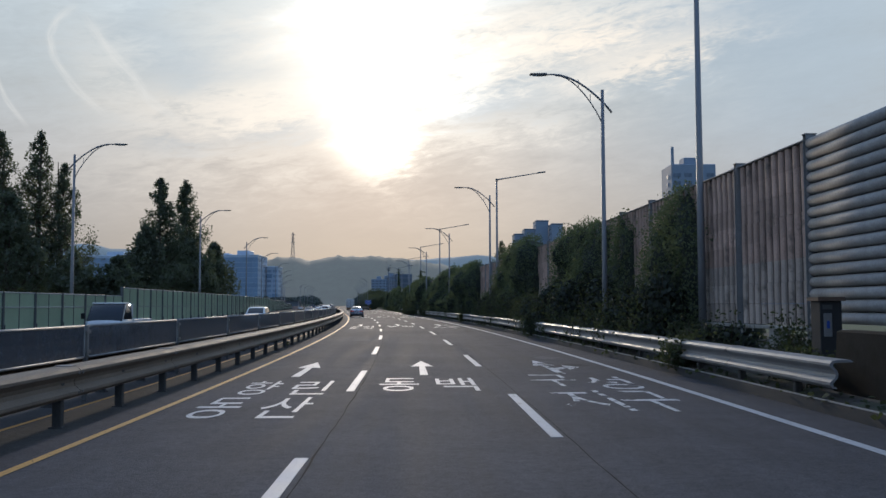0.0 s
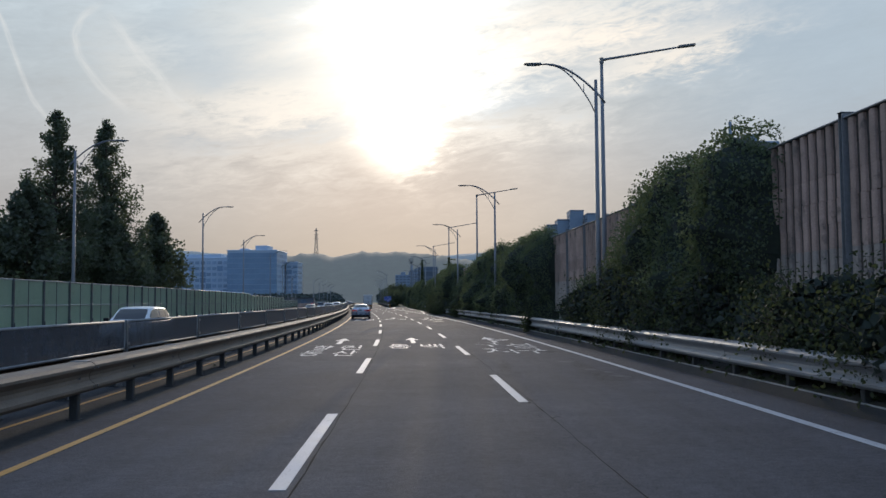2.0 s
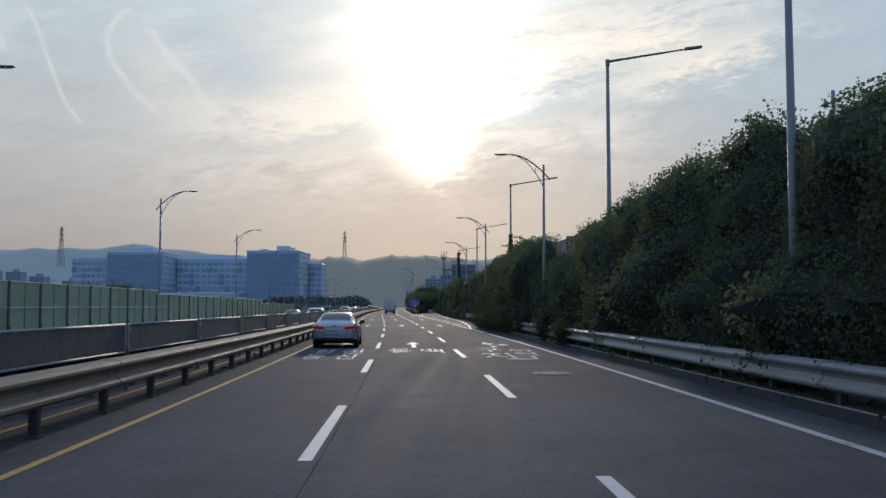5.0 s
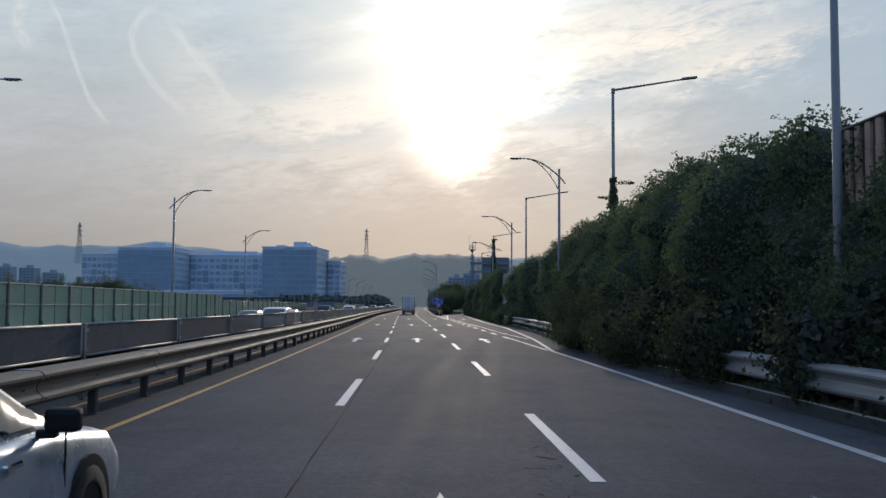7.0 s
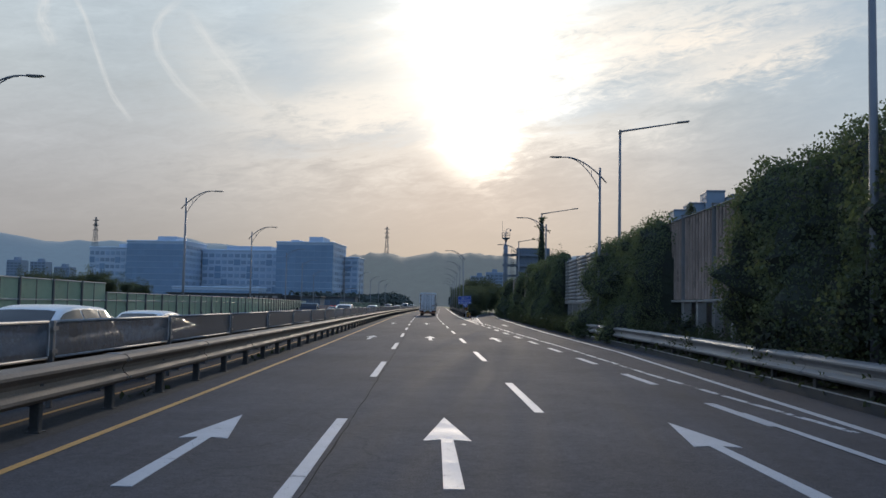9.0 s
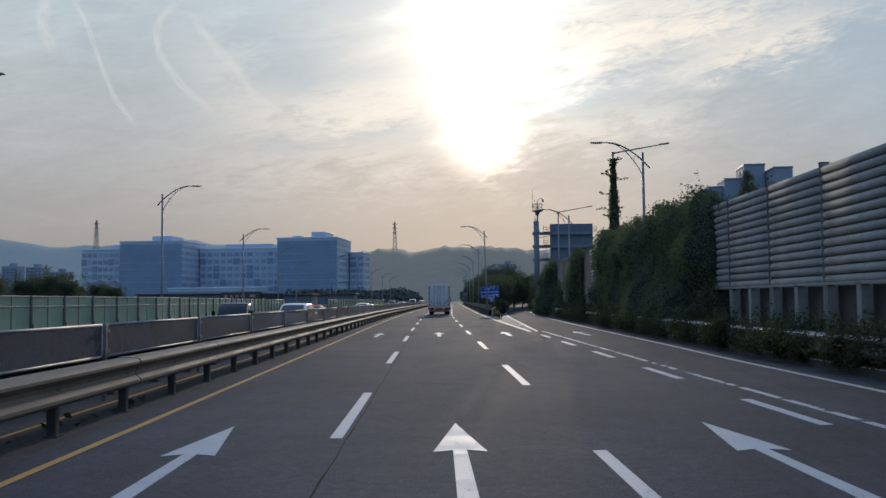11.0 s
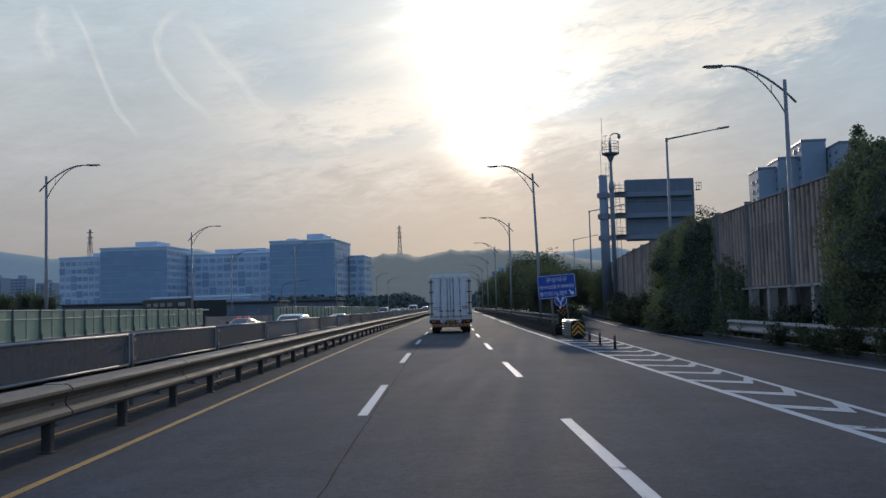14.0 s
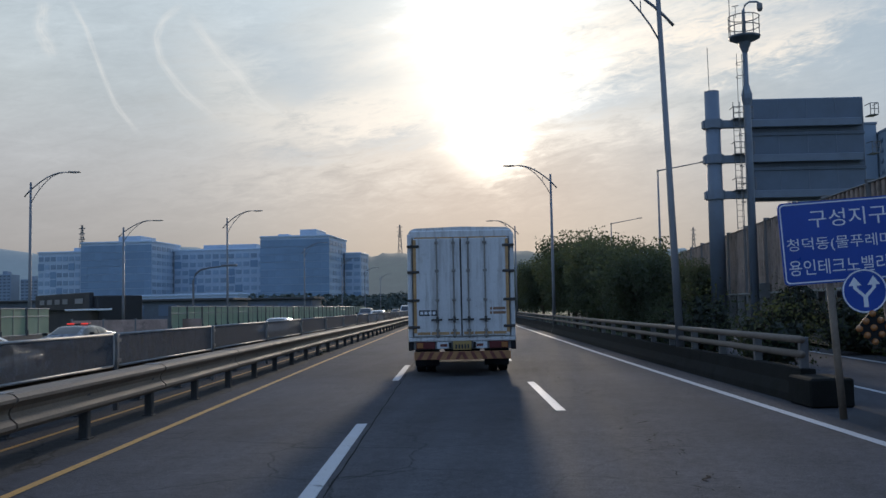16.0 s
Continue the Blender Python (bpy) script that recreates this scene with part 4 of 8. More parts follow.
# perforated glare screens in the median
SC = 6.12
scr_bm = box(-0.012, 0.012, 0.10, SC - 0.10, 0.76, 1.25)
screen_me = bm_mesh("screen_sheet", scr_bm, SCREEN)
fr_bm = bmesh.new()
for z in (0.74, 1.27):
    tube([(0, 0.12, z), (0, SC - 0.12, z)], 0.024, 8, fr_bm)
for y in (0.09, SC - 0.09):
    tube([(0, y + (0.03 if y < 1 else -0.03), 0.74), (0, y, 0.77), (0, y, 1.24), (0, y + (0.03 if y < 1 else -0.03), 1.27)], 0.024, 8, fr_bm)
frame_me = bm_mesh("screen_frame", fr_bm, SCREEN_FRAME, True)
sp_bm = box(-0.04, 0.04, -0.035, 0.035, 0.0, 1.29, 0.008)
box(-0.06, 0.06, -0.10, 0.10, 0.80, 0.86, bm=sp_bm)
box(-0.06, 0.06, -0.10, 0.10, 1.14, 1.20, bm=sp_bm)
spost_me = bm_mesh("screen_post", sp_bm, GALV_DULL)
for k in range(-9, 72):
    y = 15.64 + SC * k
    a, b = at(-4.42, y), at(-4.42, y + SC)
    ang = math.atan2(-(b.x - a.x), b.y - a.y)
    ob = thing("glare_screen", "dark perforated glare screen panel in a steel frame", "glare screen", "median glare screens", Matrix.Translation(a) @ Matrix.Rotation(ang, 4, "Z"))
    part("sheet", screen_me, None, ob, "dark perforated sheet")
    part("frame", frame_me, None, ob, "grey tubular frame")
    part("post", spost_me, None, ob)

# ---------------------------------------------------------------- green noise barrier on the left
GB = 3.2


def green_bay(h):
    rows = []
    bot, midz = 0.62, 1.55
    for z0, z1 in ((bot + 0.03, midz - 0.02), (midz + 0.02, h - 0.03)):
        rows.append(bm_mesh("panel", box(-0.02, 0.02, 0.06, GB - 0.06, z0, z1, 0.006), GREEN_PANEL))
    rl = bm_mesh("rail", box(-0.03, 0.055, 0.05, GB - 0.05, -0.028, 0.028, 0.006), BARRIER_RAIL)
    mul = bm_mesh("mullion", box(-0.03, 0.04, GB / 2 - 0.03, GB / 2 + 0.03, bot + 0.03, h - 0.03), BARRIER_POST)
    po_bm = box(-0.06, 0.10, -0.05, 0.05, 0.0, h + 0.03, 0.01)
    box(-0.08, 0.16, -0.09, 0.09, 0.58, 0.62, bm=po_bm)
    box(0.10, 0.15, -0.02, 0.02, 0.62, 0.86, bm=po_bm)
    po = bm_mesh("post", po_bm, BARRIER_POST)
    return rows, ((rl, bot), (rl, midz), (rl, h), (mul, 0.0)), po


bays = {h: green_bay(h) for h in (2.15, 2.62, 2.40, 1.95)}
y = -60.0
while y < 420:
    h = 2.15 if y < 50 else 2.62 if y < 140 else 2.40 if y < 191 else 1.95
    u_l = lambda q: -14.8 + left_shift(q) * 1.15 if q < 312 else -15.3
    if not 309 < y < 312.6:
        rows, rails_me, po = bays[h]
        a, b = at(u_l(y), y), at(u_l(y + GB), y + GB)
        ang = math.atan2(-(b.x - a.x), b.y - a.y)
        ob = thing("noise_barrier_bay", "translucent green noise barrier panels between steel posts", "noise barrier", "green noise barrier bays", Matrix.Translation(a) @ Matrix.Rotation(ang, 4, "Z"))
        for me in rows:
            part("panel", me, None, ob)
        for me, z in rails_me:
            part("mullion" if z == 0 else "rail", me, None, ob, "dark steel bar" if z == 0 else "pale steel rail", Matrix.Translation((0, 0, z)))
        part("post", po, None, ob, "dark steel post")
    y += GB
thing("parapet", "low stained concrete parapet under the green barrier", "parapet", kind="structure",
      data=bm_mesh("parapet", sweep_bm([(-15.0, -0.05), (-14.62, -0.05), (-14.66, 0.58), (-14.94, 0.58)], -60, 310, 6, lambda q: left_shift(q) * 1.15), CONCRETE_DARK))
thing("parapet", "low stained concrete parapet under the green barrier", "parapet", kind="structure",
      data=bm_mesh("parapet", sweep_bm([(-15.0, -0.05), (-14.62, -0.05), (-14.66, 0.58), (-14.94, 0.58)], 313, 420, 6, lambda q: -0.5), CONCRETE_DARK))

# ---------------------------------------------------------------- noise wall on the right
WB, W_LO, W_HI = 4.15, 1.12, 5.2


def ribbed(z0, z1, mat):
    """A bay of vertical half-round ribs."""
    own = bmesh.new()
    n, seg = 10, 6
    pitch = (WB - 0.16) / n
    prof = [(0.0, 0.08)]
    for i in range(n):
        for s in range(seg + 1):
            a = math.pi * s / seg
            prof.append((-0.075 * math.sin(a) ** 0.6 if 0 < s < seg else 0.0, 0.08 + pitch * (i + 0.20 + 0.60 * (0.5 - 0.5 * math.cos(a)))))
    prof.append((0.0, WB - 0.08))
    lo = [own.verts.new((x, q, z0)) for x, q in prof]
    hi = [own.verts.new((x, q, z1)) for x, q in prof]
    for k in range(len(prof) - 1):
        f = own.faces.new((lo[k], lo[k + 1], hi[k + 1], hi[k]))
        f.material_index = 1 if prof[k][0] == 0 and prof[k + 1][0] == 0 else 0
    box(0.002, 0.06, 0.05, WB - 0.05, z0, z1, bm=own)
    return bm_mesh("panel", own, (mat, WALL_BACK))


COURSE = 0.504
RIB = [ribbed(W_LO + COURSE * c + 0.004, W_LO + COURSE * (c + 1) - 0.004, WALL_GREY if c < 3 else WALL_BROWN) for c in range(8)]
TUBE = bm_mesh("tube", tube([(-0.02, 0.06, 0), (-0.02, WB - 0.06, 0)], 0.116, 12), WALL_TUBE, True)
TUBE_BACK = bm_mesh("backing", box(0.06, 0.10, 0.05, WB - 0.05, 1.3, 5.1), WALL_TUBE)
TUBE_BACK_HIGH = bm_mesh("backing", box(0.06, 0.10, 0.05, WB - 0.05, 2.0, 5.1), WALL_TUBE)
H_SHAPE = ((-0.13, -0.075), (0.10, -0.075), (0.10, -0.06), (0.0, -0.06), (0.0, 0.06), (0.10, 0.06), (0.10, 0.075), (-0.13, 0.075), (-0.13, 0.06), (-0.02, 0.06), (-0.02, -0.06), (-0.13, -0.06))
wp = poly_bm(H_SHAPE, 0.3, W_HI - 0.22)
WPOST_CAP = bm_mesh("post_cap", box(-0.15, 0.12, -0.09, 0.09, W_HI + 0.08, W_HI + 0.10, 0.004), GALV_DULL)
WPOST = bm_mesh("post", wp, POST_PAINT)
SILL = bm_mesh("sill", box(-0.12, 0.12, 0, WB, 1.02, 1.10, 0.01), CONCRETE)
COL = bm_mesh("footing", box(-0.16, 0.16, -0.16, 0.16, -0.1, 1.02, 0.02), CONCRETE)
# further on the panels stand on taller columns before a recessed plinth
H_LO = 2.02
RIB_HIGH = [ribbed(H_LO, 2.726, WALL_DARKER), ribbed(2.734, 3.486, WALL_DARKER), ribbed(3.494, 4.246, WALL_DARKER), ribbed(4.254, W_HI - 0.05, WALL_DARKER)]
SILL_HIGH = bm_mesh("sill", box(-0.14, 0.14, 0, WB, 1.92, 2.0, 0.01), CONCRETE)
COL_HIGH = bm_mesh("footing", box(-0.16, 0.16, -0.13, 0.13, -0.1, 1.92, 0.02), CONCRETE)
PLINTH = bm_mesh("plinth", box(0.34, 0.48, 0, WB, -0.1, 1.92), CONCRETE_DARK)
CAP = bm_mesh("cap_rail", box(-0.10, 0.08, 0.04, WB - 0.04, W_HI - 0.04, W_HI, 0.01), FRAME_STEEL)
y = -30.5
while y < 400:
    tubes = y < 18 or 204 < y < 219 or 247 < y < 251
    high = y > 160
    a, b = at(wall_u(y), y), at(wall_u(y + WB), y + WB)
    ang = math.atan2(-(b.x - a.x), b.y - a.y)
    k = (b - a).length / WB
    ob = thing("noise_wall_bay", "grey noise wall bay of stacked horizontal tubes" if tubes else "brown ribbed noise wall bay between steel posts", "noise wall", "noise wall bays",
               Matrix.Translation(a) @ Matrix.Rotation(ang, 4, "Z") @ Matrix.Diagonal((1, k, 1, 1)))
    if tubes:
        part("backing", TUBE_BACK_HIGH if high else TUBE_BACK, None, ob)
        for i in range(3 if high else 0, 16):
            part("tube", TUBE, None, ob, m=Matrix.Translation((0, 0, 1.33 + 0.25 * i)))
    else:
        for c, me in enumerate(RIB_HIGH if high else RIB):
            part("panel", me, None, ob, m=Matrix.Translation((0.0, 0.012 * math.sin(2.1 * c + 1.3 * y), 0)))
        part("cap_rail", CAP, None, ob)
    part("sill", SILL_HIGH if high else SILL, None, ob, "pale concrete sill")
    if high:
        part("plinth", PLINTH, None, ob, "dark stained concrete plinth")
    part("post_cap", WPOST_CAP, None, part("post", WPOST, None, ob, "grey steel post"))
    for q in (0.0, WB / 2):
        part("footing", COL_HIGH if high else COL, None, ob, "short concrete column", Matrix.Translation((0.05, q, 0)))
    y += WB

# ---------------------------------------------------------------- street lamps
def curved_lamp(label, m, h=9.6, reach=2.4):
    """Pole with a rising double-tube arm to the left and a flat head."""
    ob = thing("street_lamp", label, "street lamp", "median-side street lamps" if "opposite" in label else "roadside street lamps", m)
    part("pole", tube([(0, 0, 0.0), (0, 0, 3.0), (0, 0, h)], [0.105, 0.09, 0.06], 12), POLE, ob, smooth=True)
    part("base_plate", box(-0.2, 0.2, -0.2, 0.2, 0.0, 0.05, 0.01), GALV_DULL, ob)
    top = []
    for i in range(11):
        q = i / 10
        top.append((0.35 - (reach + 0.05) * q, 0, h - 0.85 + 1.75 * math.sin(q * math.pi / 2) ** 0.9 - 0.35 * q))
    part("arm", tube(top, [0.04] * 9 + [0.032, 0.028], 8), POLE, ob, smooth=True)
    low = []
    for i in range(9):
        q = i / 8
        low.append((-0.02 - 1.75 * q, 0, h - 1.25 + 1.78 * math.sin(q * math.pi / 2) ** 0.85))
    part("brace", tube(low, 0.024, 8), POLE, ob, smooth=True)
    for i in (2, 4):
        x, _, z = low[i]
        part("strut", tube([(x, 0, z), (x, 0, z + 0.30)], 0.014, 6), POLE, ob)
    ex, _, ez = top[-1]
    hd = box(ex - 0.62, ex + 0.02, -0.13, 0.13, ez - 0.03, ez + 0.05, 0.025, segments=2)
    for v_ in hd.verts:
        if v_.co.x < ex - 0.3:
            v_.co.z += 0.02 * (v_.co.z < ez) - 0.02 * (v_.co.z > ez + 0.02)
    head = part("lamp_head", hd, GALV_DULL, ob, "flat grey lamp head")
    part("lens", box(ex - 0.50, ex - 0.12, -0.09, 0.09, ez - 0.045, ez - 0.030), PLATE_WHITE, head, "pale lens")
    return ob


mast = thing("street_lamp", "low dark mast with a bent arm beyond the barrier gap", "street lamp", m=Matrix.Translation((-44.7, 320.2, 0)))
part("pole", tube([(0, 0, 0), (0, 0, 3.6), (0.15, 0, 4.05), (0.5, 0, 4.32), (1.2, 0, 4.45), (2.3, 0, 4.55)], [0.09, 0.075, 0.07, 0.065, 0.055, 0.045], 8), POLE, mast, smooth=True)
part("lamp_head", box(1.9, 2.9, -0.14, 0.14, 4.50, 4.62, 0.03), GALV_DULL, mast)
lw = thing("low_wall", "low brown site wall across the barrier gap", "wall", m=Matrix.Translation((-51.5, 317.6, 0)) @ Matrix.Rotation(radians(-6), 4, "Z"))
for i in range(4):
    part("panel", box(2.2 * i + 0.05, 2.2 * i + 2.15, -0.05, 0.05, 0.0, 1.22, 0.015), WALL_BROWN, lw)
    part("post", box(2.2 * i - 0.05, 2.2 * i + 0.05, -0.07, 0.07, 0.0, 1.30, 0.01), GALV_DULL, lw)
left_lamp = curved_lamp("slender grey street lamp with curved arm on the opposite side", put(-16.0, 15.3, 0, math.pi))
for y in (47.8, 81.5, 114.8, 149.7, 181.4, 213.8, 244.5, 275.2):
    copy_thing(left_lamp, put(interp(y, ((48, -16.2), (115, -15.7), (150, -16.7), (181, -16.2), (214, -16.6), (244, -17.6), (275, -18.7), (309, -21.3), (342, -23.4), (600, -30.0))), y, 0.0, math.pi) @ Matrix.Diagonal((1, 1, 0.905 if y > 270 else 0.955 if y > 200 else 0.98 if y > 170 else 1.0, 1)))
for u, y, k in ((-21.8, 310.3, 0.92), (-21.5, 323.1, 0.78), (-16.2, 330.8, 0.91), (-16.2, 365, 0.91), (-16.2, 398, 0.91), (-16.2, 431, 0.91), (-16.2, 464, 0.91)):
    copy_thing(left_lamp, put(u, y, 0.0, math.pi) @ Matrix.Diagonal((1, 1, k, 1)))
right_lamp = curved_lamp("slender grey street lamp with curved double arm", put(8.4, 33.2, 0.1), 9.5)
for u, y in ((8.35, 68.5), (8.5, 101.5), (8.9, 133.8), (9.25, 166.5), (10.5, 198.5), (12.2, 232.0), (13.0, 263.6), (6.95, 316.5), (6.95, 350), (6.95, 383), (6.95, 416), (7.0, 450), (7.0, 483)):
    copy_thing(right_lamp, put(u, y, 0.1) @ Matrix.Diagonal((1, 1, 0.925 if 260 < y < 270 else 0.955 if y > 160 else 0.985 if y > 120 else 1.035 if y < 70 else 1.0, 1)))
lean = copy_thing(right_lamp, put(7.0, 287.3, 0.0) @ Matrix.Rotation(radians(-1.6), 4, "Y"))


def straight_lamp(label, m, h=11.6, reach=3.3):
    ob = thing("street_lamp", label, "street lamp", "straight-arm street lamps", m)
    part("pole", tube([(0, 0, 0.0), (0, 0, 4.0), (0, 0, h)], [0.115, 0.10, 0.065], 12), POLE, ob, smooth=True)
    part("base_plate", box(-0.24, 0.24, -0.24, 0.24, 0.0, 0.06, 0.01), GALV_DULL, ob)
    part("arm", tube([(-0.05, 0, h - 0.05), (0.25, 0, h + 0.02), (reach * 0.6, 0, h + 0.32), (reach, 0, h + 0.55)], [0.06, 0.055, 0.045, 0.035], 8), POLE, ob, smooth=True)
    part("collar", tube([(0, 0, h - 0.18), (0, 0, h + 0.06)], 0.09, 10), GALV_DULL, ob)
    hd = box(0, 0.72, -0.13, 0.13, -0.04, 0.06, 0.03, segments=2)
    bmesh.ops.rotate(hd, verts=hd.verts, cent=(0, 0, 0), matrix=Matrix.Rotation(-0.13, 3, "Y"))
    bmesh.ops.translate(hd, verts=hd.verts, vec=(reach - 0.05, 0, h + 0.55))
    part("lamp_head", hd, GALV_DULL, ob, "flat grey lamp head")
    return ob


tall = straight_lamp("tall grey street lamp with straight arm behind the rail", put(9.45, 25.6, 0.15))
for u, y in ((9.35, 71.8), (9.45, 121.0), (10.5, 159.1), (12.2, 201.5), (13.9, 248.3), (15.5, 290.3), (17.0, 334.5), (21.0, 380.0)):
    copy_thing(tall, put(u, y, 0.2 if y == 248.3 else 0.0 if y < 100 else 0.15))
# ---------------------------------------------------------------- ivy on the noise wall
IVY_RUNS = ((25.6, 31.2, 4.5, 0.9), (33.4, 36.9, 5.1, 0.8), (37.0, 46.8, 5.3, 1.0), (55.3, 67.3, 5.6, 1.2), (66, 71, 3.4, 1.2), (84.5, 103, 5.5, 1.4), (103, 122, 5.5, 1.5), (122, 126.5, 5.3, 1.2), (126, 134.8, 4.0, 1.4), (134.5, 157, 5.4, 1.4), (157, 176.8, 5.5, 1.12),
            (186.5, 202.5, 5.1, 1.2), (219.5, 246.5, 5.7, 0.95), (254.2, 260.2, 5.3, 0.85), (268.3, 272, 2.8, 0.6), (272.5, 282.5, 5.1, 1.2))


def fbm(x, y, z=0.0):
    return noise.fractal((x, y, z), 0.8, 2.0, 4)


def ivy(k, y0, y1, top, bulge):
    """Hanging ivy: a dark lumpy body against the wall under a coat of leaves, with shoots along the top."""
    rng = np.random.default_rng(100 + k)
    ny, nz = int((y1 - y0) / 0.35) + 2, 17
    bm = bmesh.new()
    grid = []
    for i in range(ny):
        y = y0 + (y1 - y0) * i / (ny - 1)
        taper = min(1.0, (y - y0) / 1.3, (y1 - y) / 1.3)
        ht = (top + 0.75 * fbm(y * 0.30, 7.1 + k) + 0.22 * fbm(y * 1.6, 2.3 + k)) * (0.80 + 0.20 * max(taper, 0.0) ** 0.5)
        col = []
        for j in range(nz):
            q = j / (nz - 1)
            z = 0.15 + ht * q
            lump = 0.80 + 1.05 * fbm(y * 0.34, z * 0.40, k * 3.0) + 0.55 * fbm(y * 1.25, z * 0.30, k * 1.7) + 0.34 * fbm(y * 1.9, z * 1.6, k)
            swell = (1.15 - 0.70 * q ** 1.4) if q < 0.93 else 0.25
            d = 0.12 + bulge * max(0.1, lump) * swell * (0.35 + 0.65 * max(taper, 0.0))
            p_ = at(wall_u(y) - d, y, z)
            col.append(p_)
        back = at(wall_u(y) + 0.35, y, 0.15 + ht * 0.97)
        grid.append([bm.verts.new(p_) for p_ in col] + [bm.verts.new(back)])
    faces = []
    for a, b in zip(grid, grid[1:]):
        for j in range(nz):
            faces.append(bm.faces.new((a[j], a[j + 1], b[j + 1], b[j])))
    bm.normal_update()
    area = np.array([f.calc_area() for f in faces])
    nrm = np.array([f.normal for f in faces])
    flip = np.sign(-nrm[:, 0] + 1e-6)[:, None]
    nrm = np.where(np.abs(nrm[:, :1]) > 0.2, nrm * flip, nrm * np.sign(nrm[:, 2:] + 1e-6))
    corner = np.array([[v.co[:] for v in f.verts] for f in faces])
    count = int(area.sum() * 230)
    pick = rng.choice(len(faces), count, p=area / area.sum())
    a, b = rng.random((count, 1)), rng.random((count, 1))
    c = corner[pick]
    pos = (c[:, 0] * (1 - a) + c[:, 3] * a) * (1 - b) + (c[:, 1] * (1 - a) + c[:, 2] * a) * b
    out = nrm[pick]
    clump = np.array([noise.noise((p_[1] * 1.0, p_[2] * 1.1, k)) for p_ in pos])
    pos = pos + out * (rng.random((count, 1)) ** 2 * 0.36 + np.maximum(0.30 * clump[:, None], -0.06))
    size = rng.uniform(0.045, 0.105, count)
    # the stem mat lies deeper than the leaves and fades into the wall at both ends
    for i, column in enumerate(grid):
        end = min(i, ny - 1 - i)
        for v in column:
            v.co.x += 0.14 if end > 2 else (1.6, 1.1, 0.5)[end]
        column[-1].co.z -= 0.25
        column[-2].co.z -= 0.25
        column[-3].co.z -= 0.12
    # shoots along the top and straying from the face
    sp, sn, ss = [], [], []
    shoots = []
    for _ in range(int((y1 - y0) * 6.0)):
        i = rng.integers(1, ny - 1)
        base = Vector(grid[i][rng.integers(nz - 5, nz)].co)
        way = Vector((rng.normal(-0.55, 0.35), rng.normal(-0.15, 0.5), rng.uniform(0.2, 0.9))).normalized()
        ln = rng.uniform(0.25, 1.0) if rng.random() < 0.7 else rng.uniform(0.9, 1.7)
        steps = int(ln / 0.07)
        line = []
        for s in range(steps):
            f = s / steps
            p_ = base + way * ln * f + Vector((0, 0, -0.55 * ln * f * f))
            line.append(p_)
            if rng.random() < 0.75:
                sp.append(p_ + Vector(rng.normal(0, 0.035, 3)))
                sn.append((rng.normal(), rng.normal(), rng.normal()))
                ss.append(rng.uniform(0.045, 0.09))
        if len(line) > 2:
            shoots.append(line)
    ob = thing("ivy", "dense dark green ivy hanging over the noise wall", "ivy", "ivy on the noise wall")
    part("stem_mat", bm_mesh("stem_mat", bm, IVY_DARK), None, ob, "dark stem body with inner shade in its colour")
    pos = np.vstack([pos, np.array(sp)]) if sp else pos
    out = np.vstack([out, np.array(sn)]) if sp else out
    size = np.concatenate([size, np.array(ss)]) if sp else size
    leaves = part("leaves", leaf_cloud("leaves", pos, out, size, IVY, rng), None, ob)
    leaves["kind"] = "stuff"
    st = bmesh.new()
    for line in shoots[::2]:
        tube([line[0], line[len(line) // 2], line[-1]], [0.008, 0.006, 0.003], 4, st, cap=False)
    part("trailing_growth", st, BARK, ob, "thin trailing shoots")["kind"] = "stuff"


for k, run in enumerate(IVY_RUNS):
    ivy(k, *run)


def shrub(k, u, y, r, h, mat=None, z0=0.1, dens=1.0):
    """A bush: stems from one foot and leaf clumps round their ends."""
    rng = np.random.default_rng(500 + k)
    ob = thing("shrub", "wild green shrub growing through the roadside rail" if r < 1.2 else "spreading wild shrub on the verge", "shrub", "verge shrubs", put(u, y, z0))
    st = bmesh.new()
    pos, nr = [], []
    for _ in range(int(16 * r + 8)):
        a = rng.uniform(0, 2 * math.pi)
        rr = r * rng.uniform(0.25, 1.0)
        tip = Vector((rr * math.cos(a), rr * math.sin(a) * 1.2, h * rng.uniform(0.35, 1.05) * (1.1 - 0.45 * rr / r)))
        tube([(0, 0, 0), tuple(tip * 0.5 + Vector((0, 0, 0.12 * h))), tuple(tip)], [0.02, 0.012, 0.005], 4, st, cap=False)
        n = int(85 * dens)
        f = rng.random((n, 1)) ** 0.6
        pts = np.array(tip)[None] * f + np.clip(rng.normal(0, 1, (n, 3)), -1.8, 1.8) * 0.14 * h ** 0.5
        pts[:, 2] = np.abs(pts[:, 2])
        pos.append(pts)
        nr.append(pts - np.array((0, 0, h * 0.3)))
    part("stem_tangle", st, BARK, ob)
    # dark leaves added inside so a big bush reads shaded
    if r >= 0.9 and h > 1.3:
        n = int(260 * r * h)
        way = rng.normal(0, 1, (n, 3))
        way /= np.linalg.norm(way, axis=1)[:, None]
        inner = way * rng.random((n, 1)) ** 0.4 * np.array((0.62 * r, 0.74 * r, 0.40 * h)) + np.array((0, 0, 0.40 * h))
        part("inner_growth", leaf_cloud("inner_growth", inner, way, rng.uniform(0.10, 0.22, n), IVY_DARK, rng), None, ob, "inner leaves coloured dark for shade")["kind"] = "stuff"
    pos, nr = np.vstack(pos), np.vstack(nr)
    nr /= np.linalg.norm(nr, axis=1)[:, None] + 1e-6
    lv = part("leaves", leaf_cloud("leaves", pos, nr, rng.uniform(0.042, 0.092, len(pos)), mat or SHRUB, rng), None, ob)
    lv["kind"] = "stuff"
    return ob


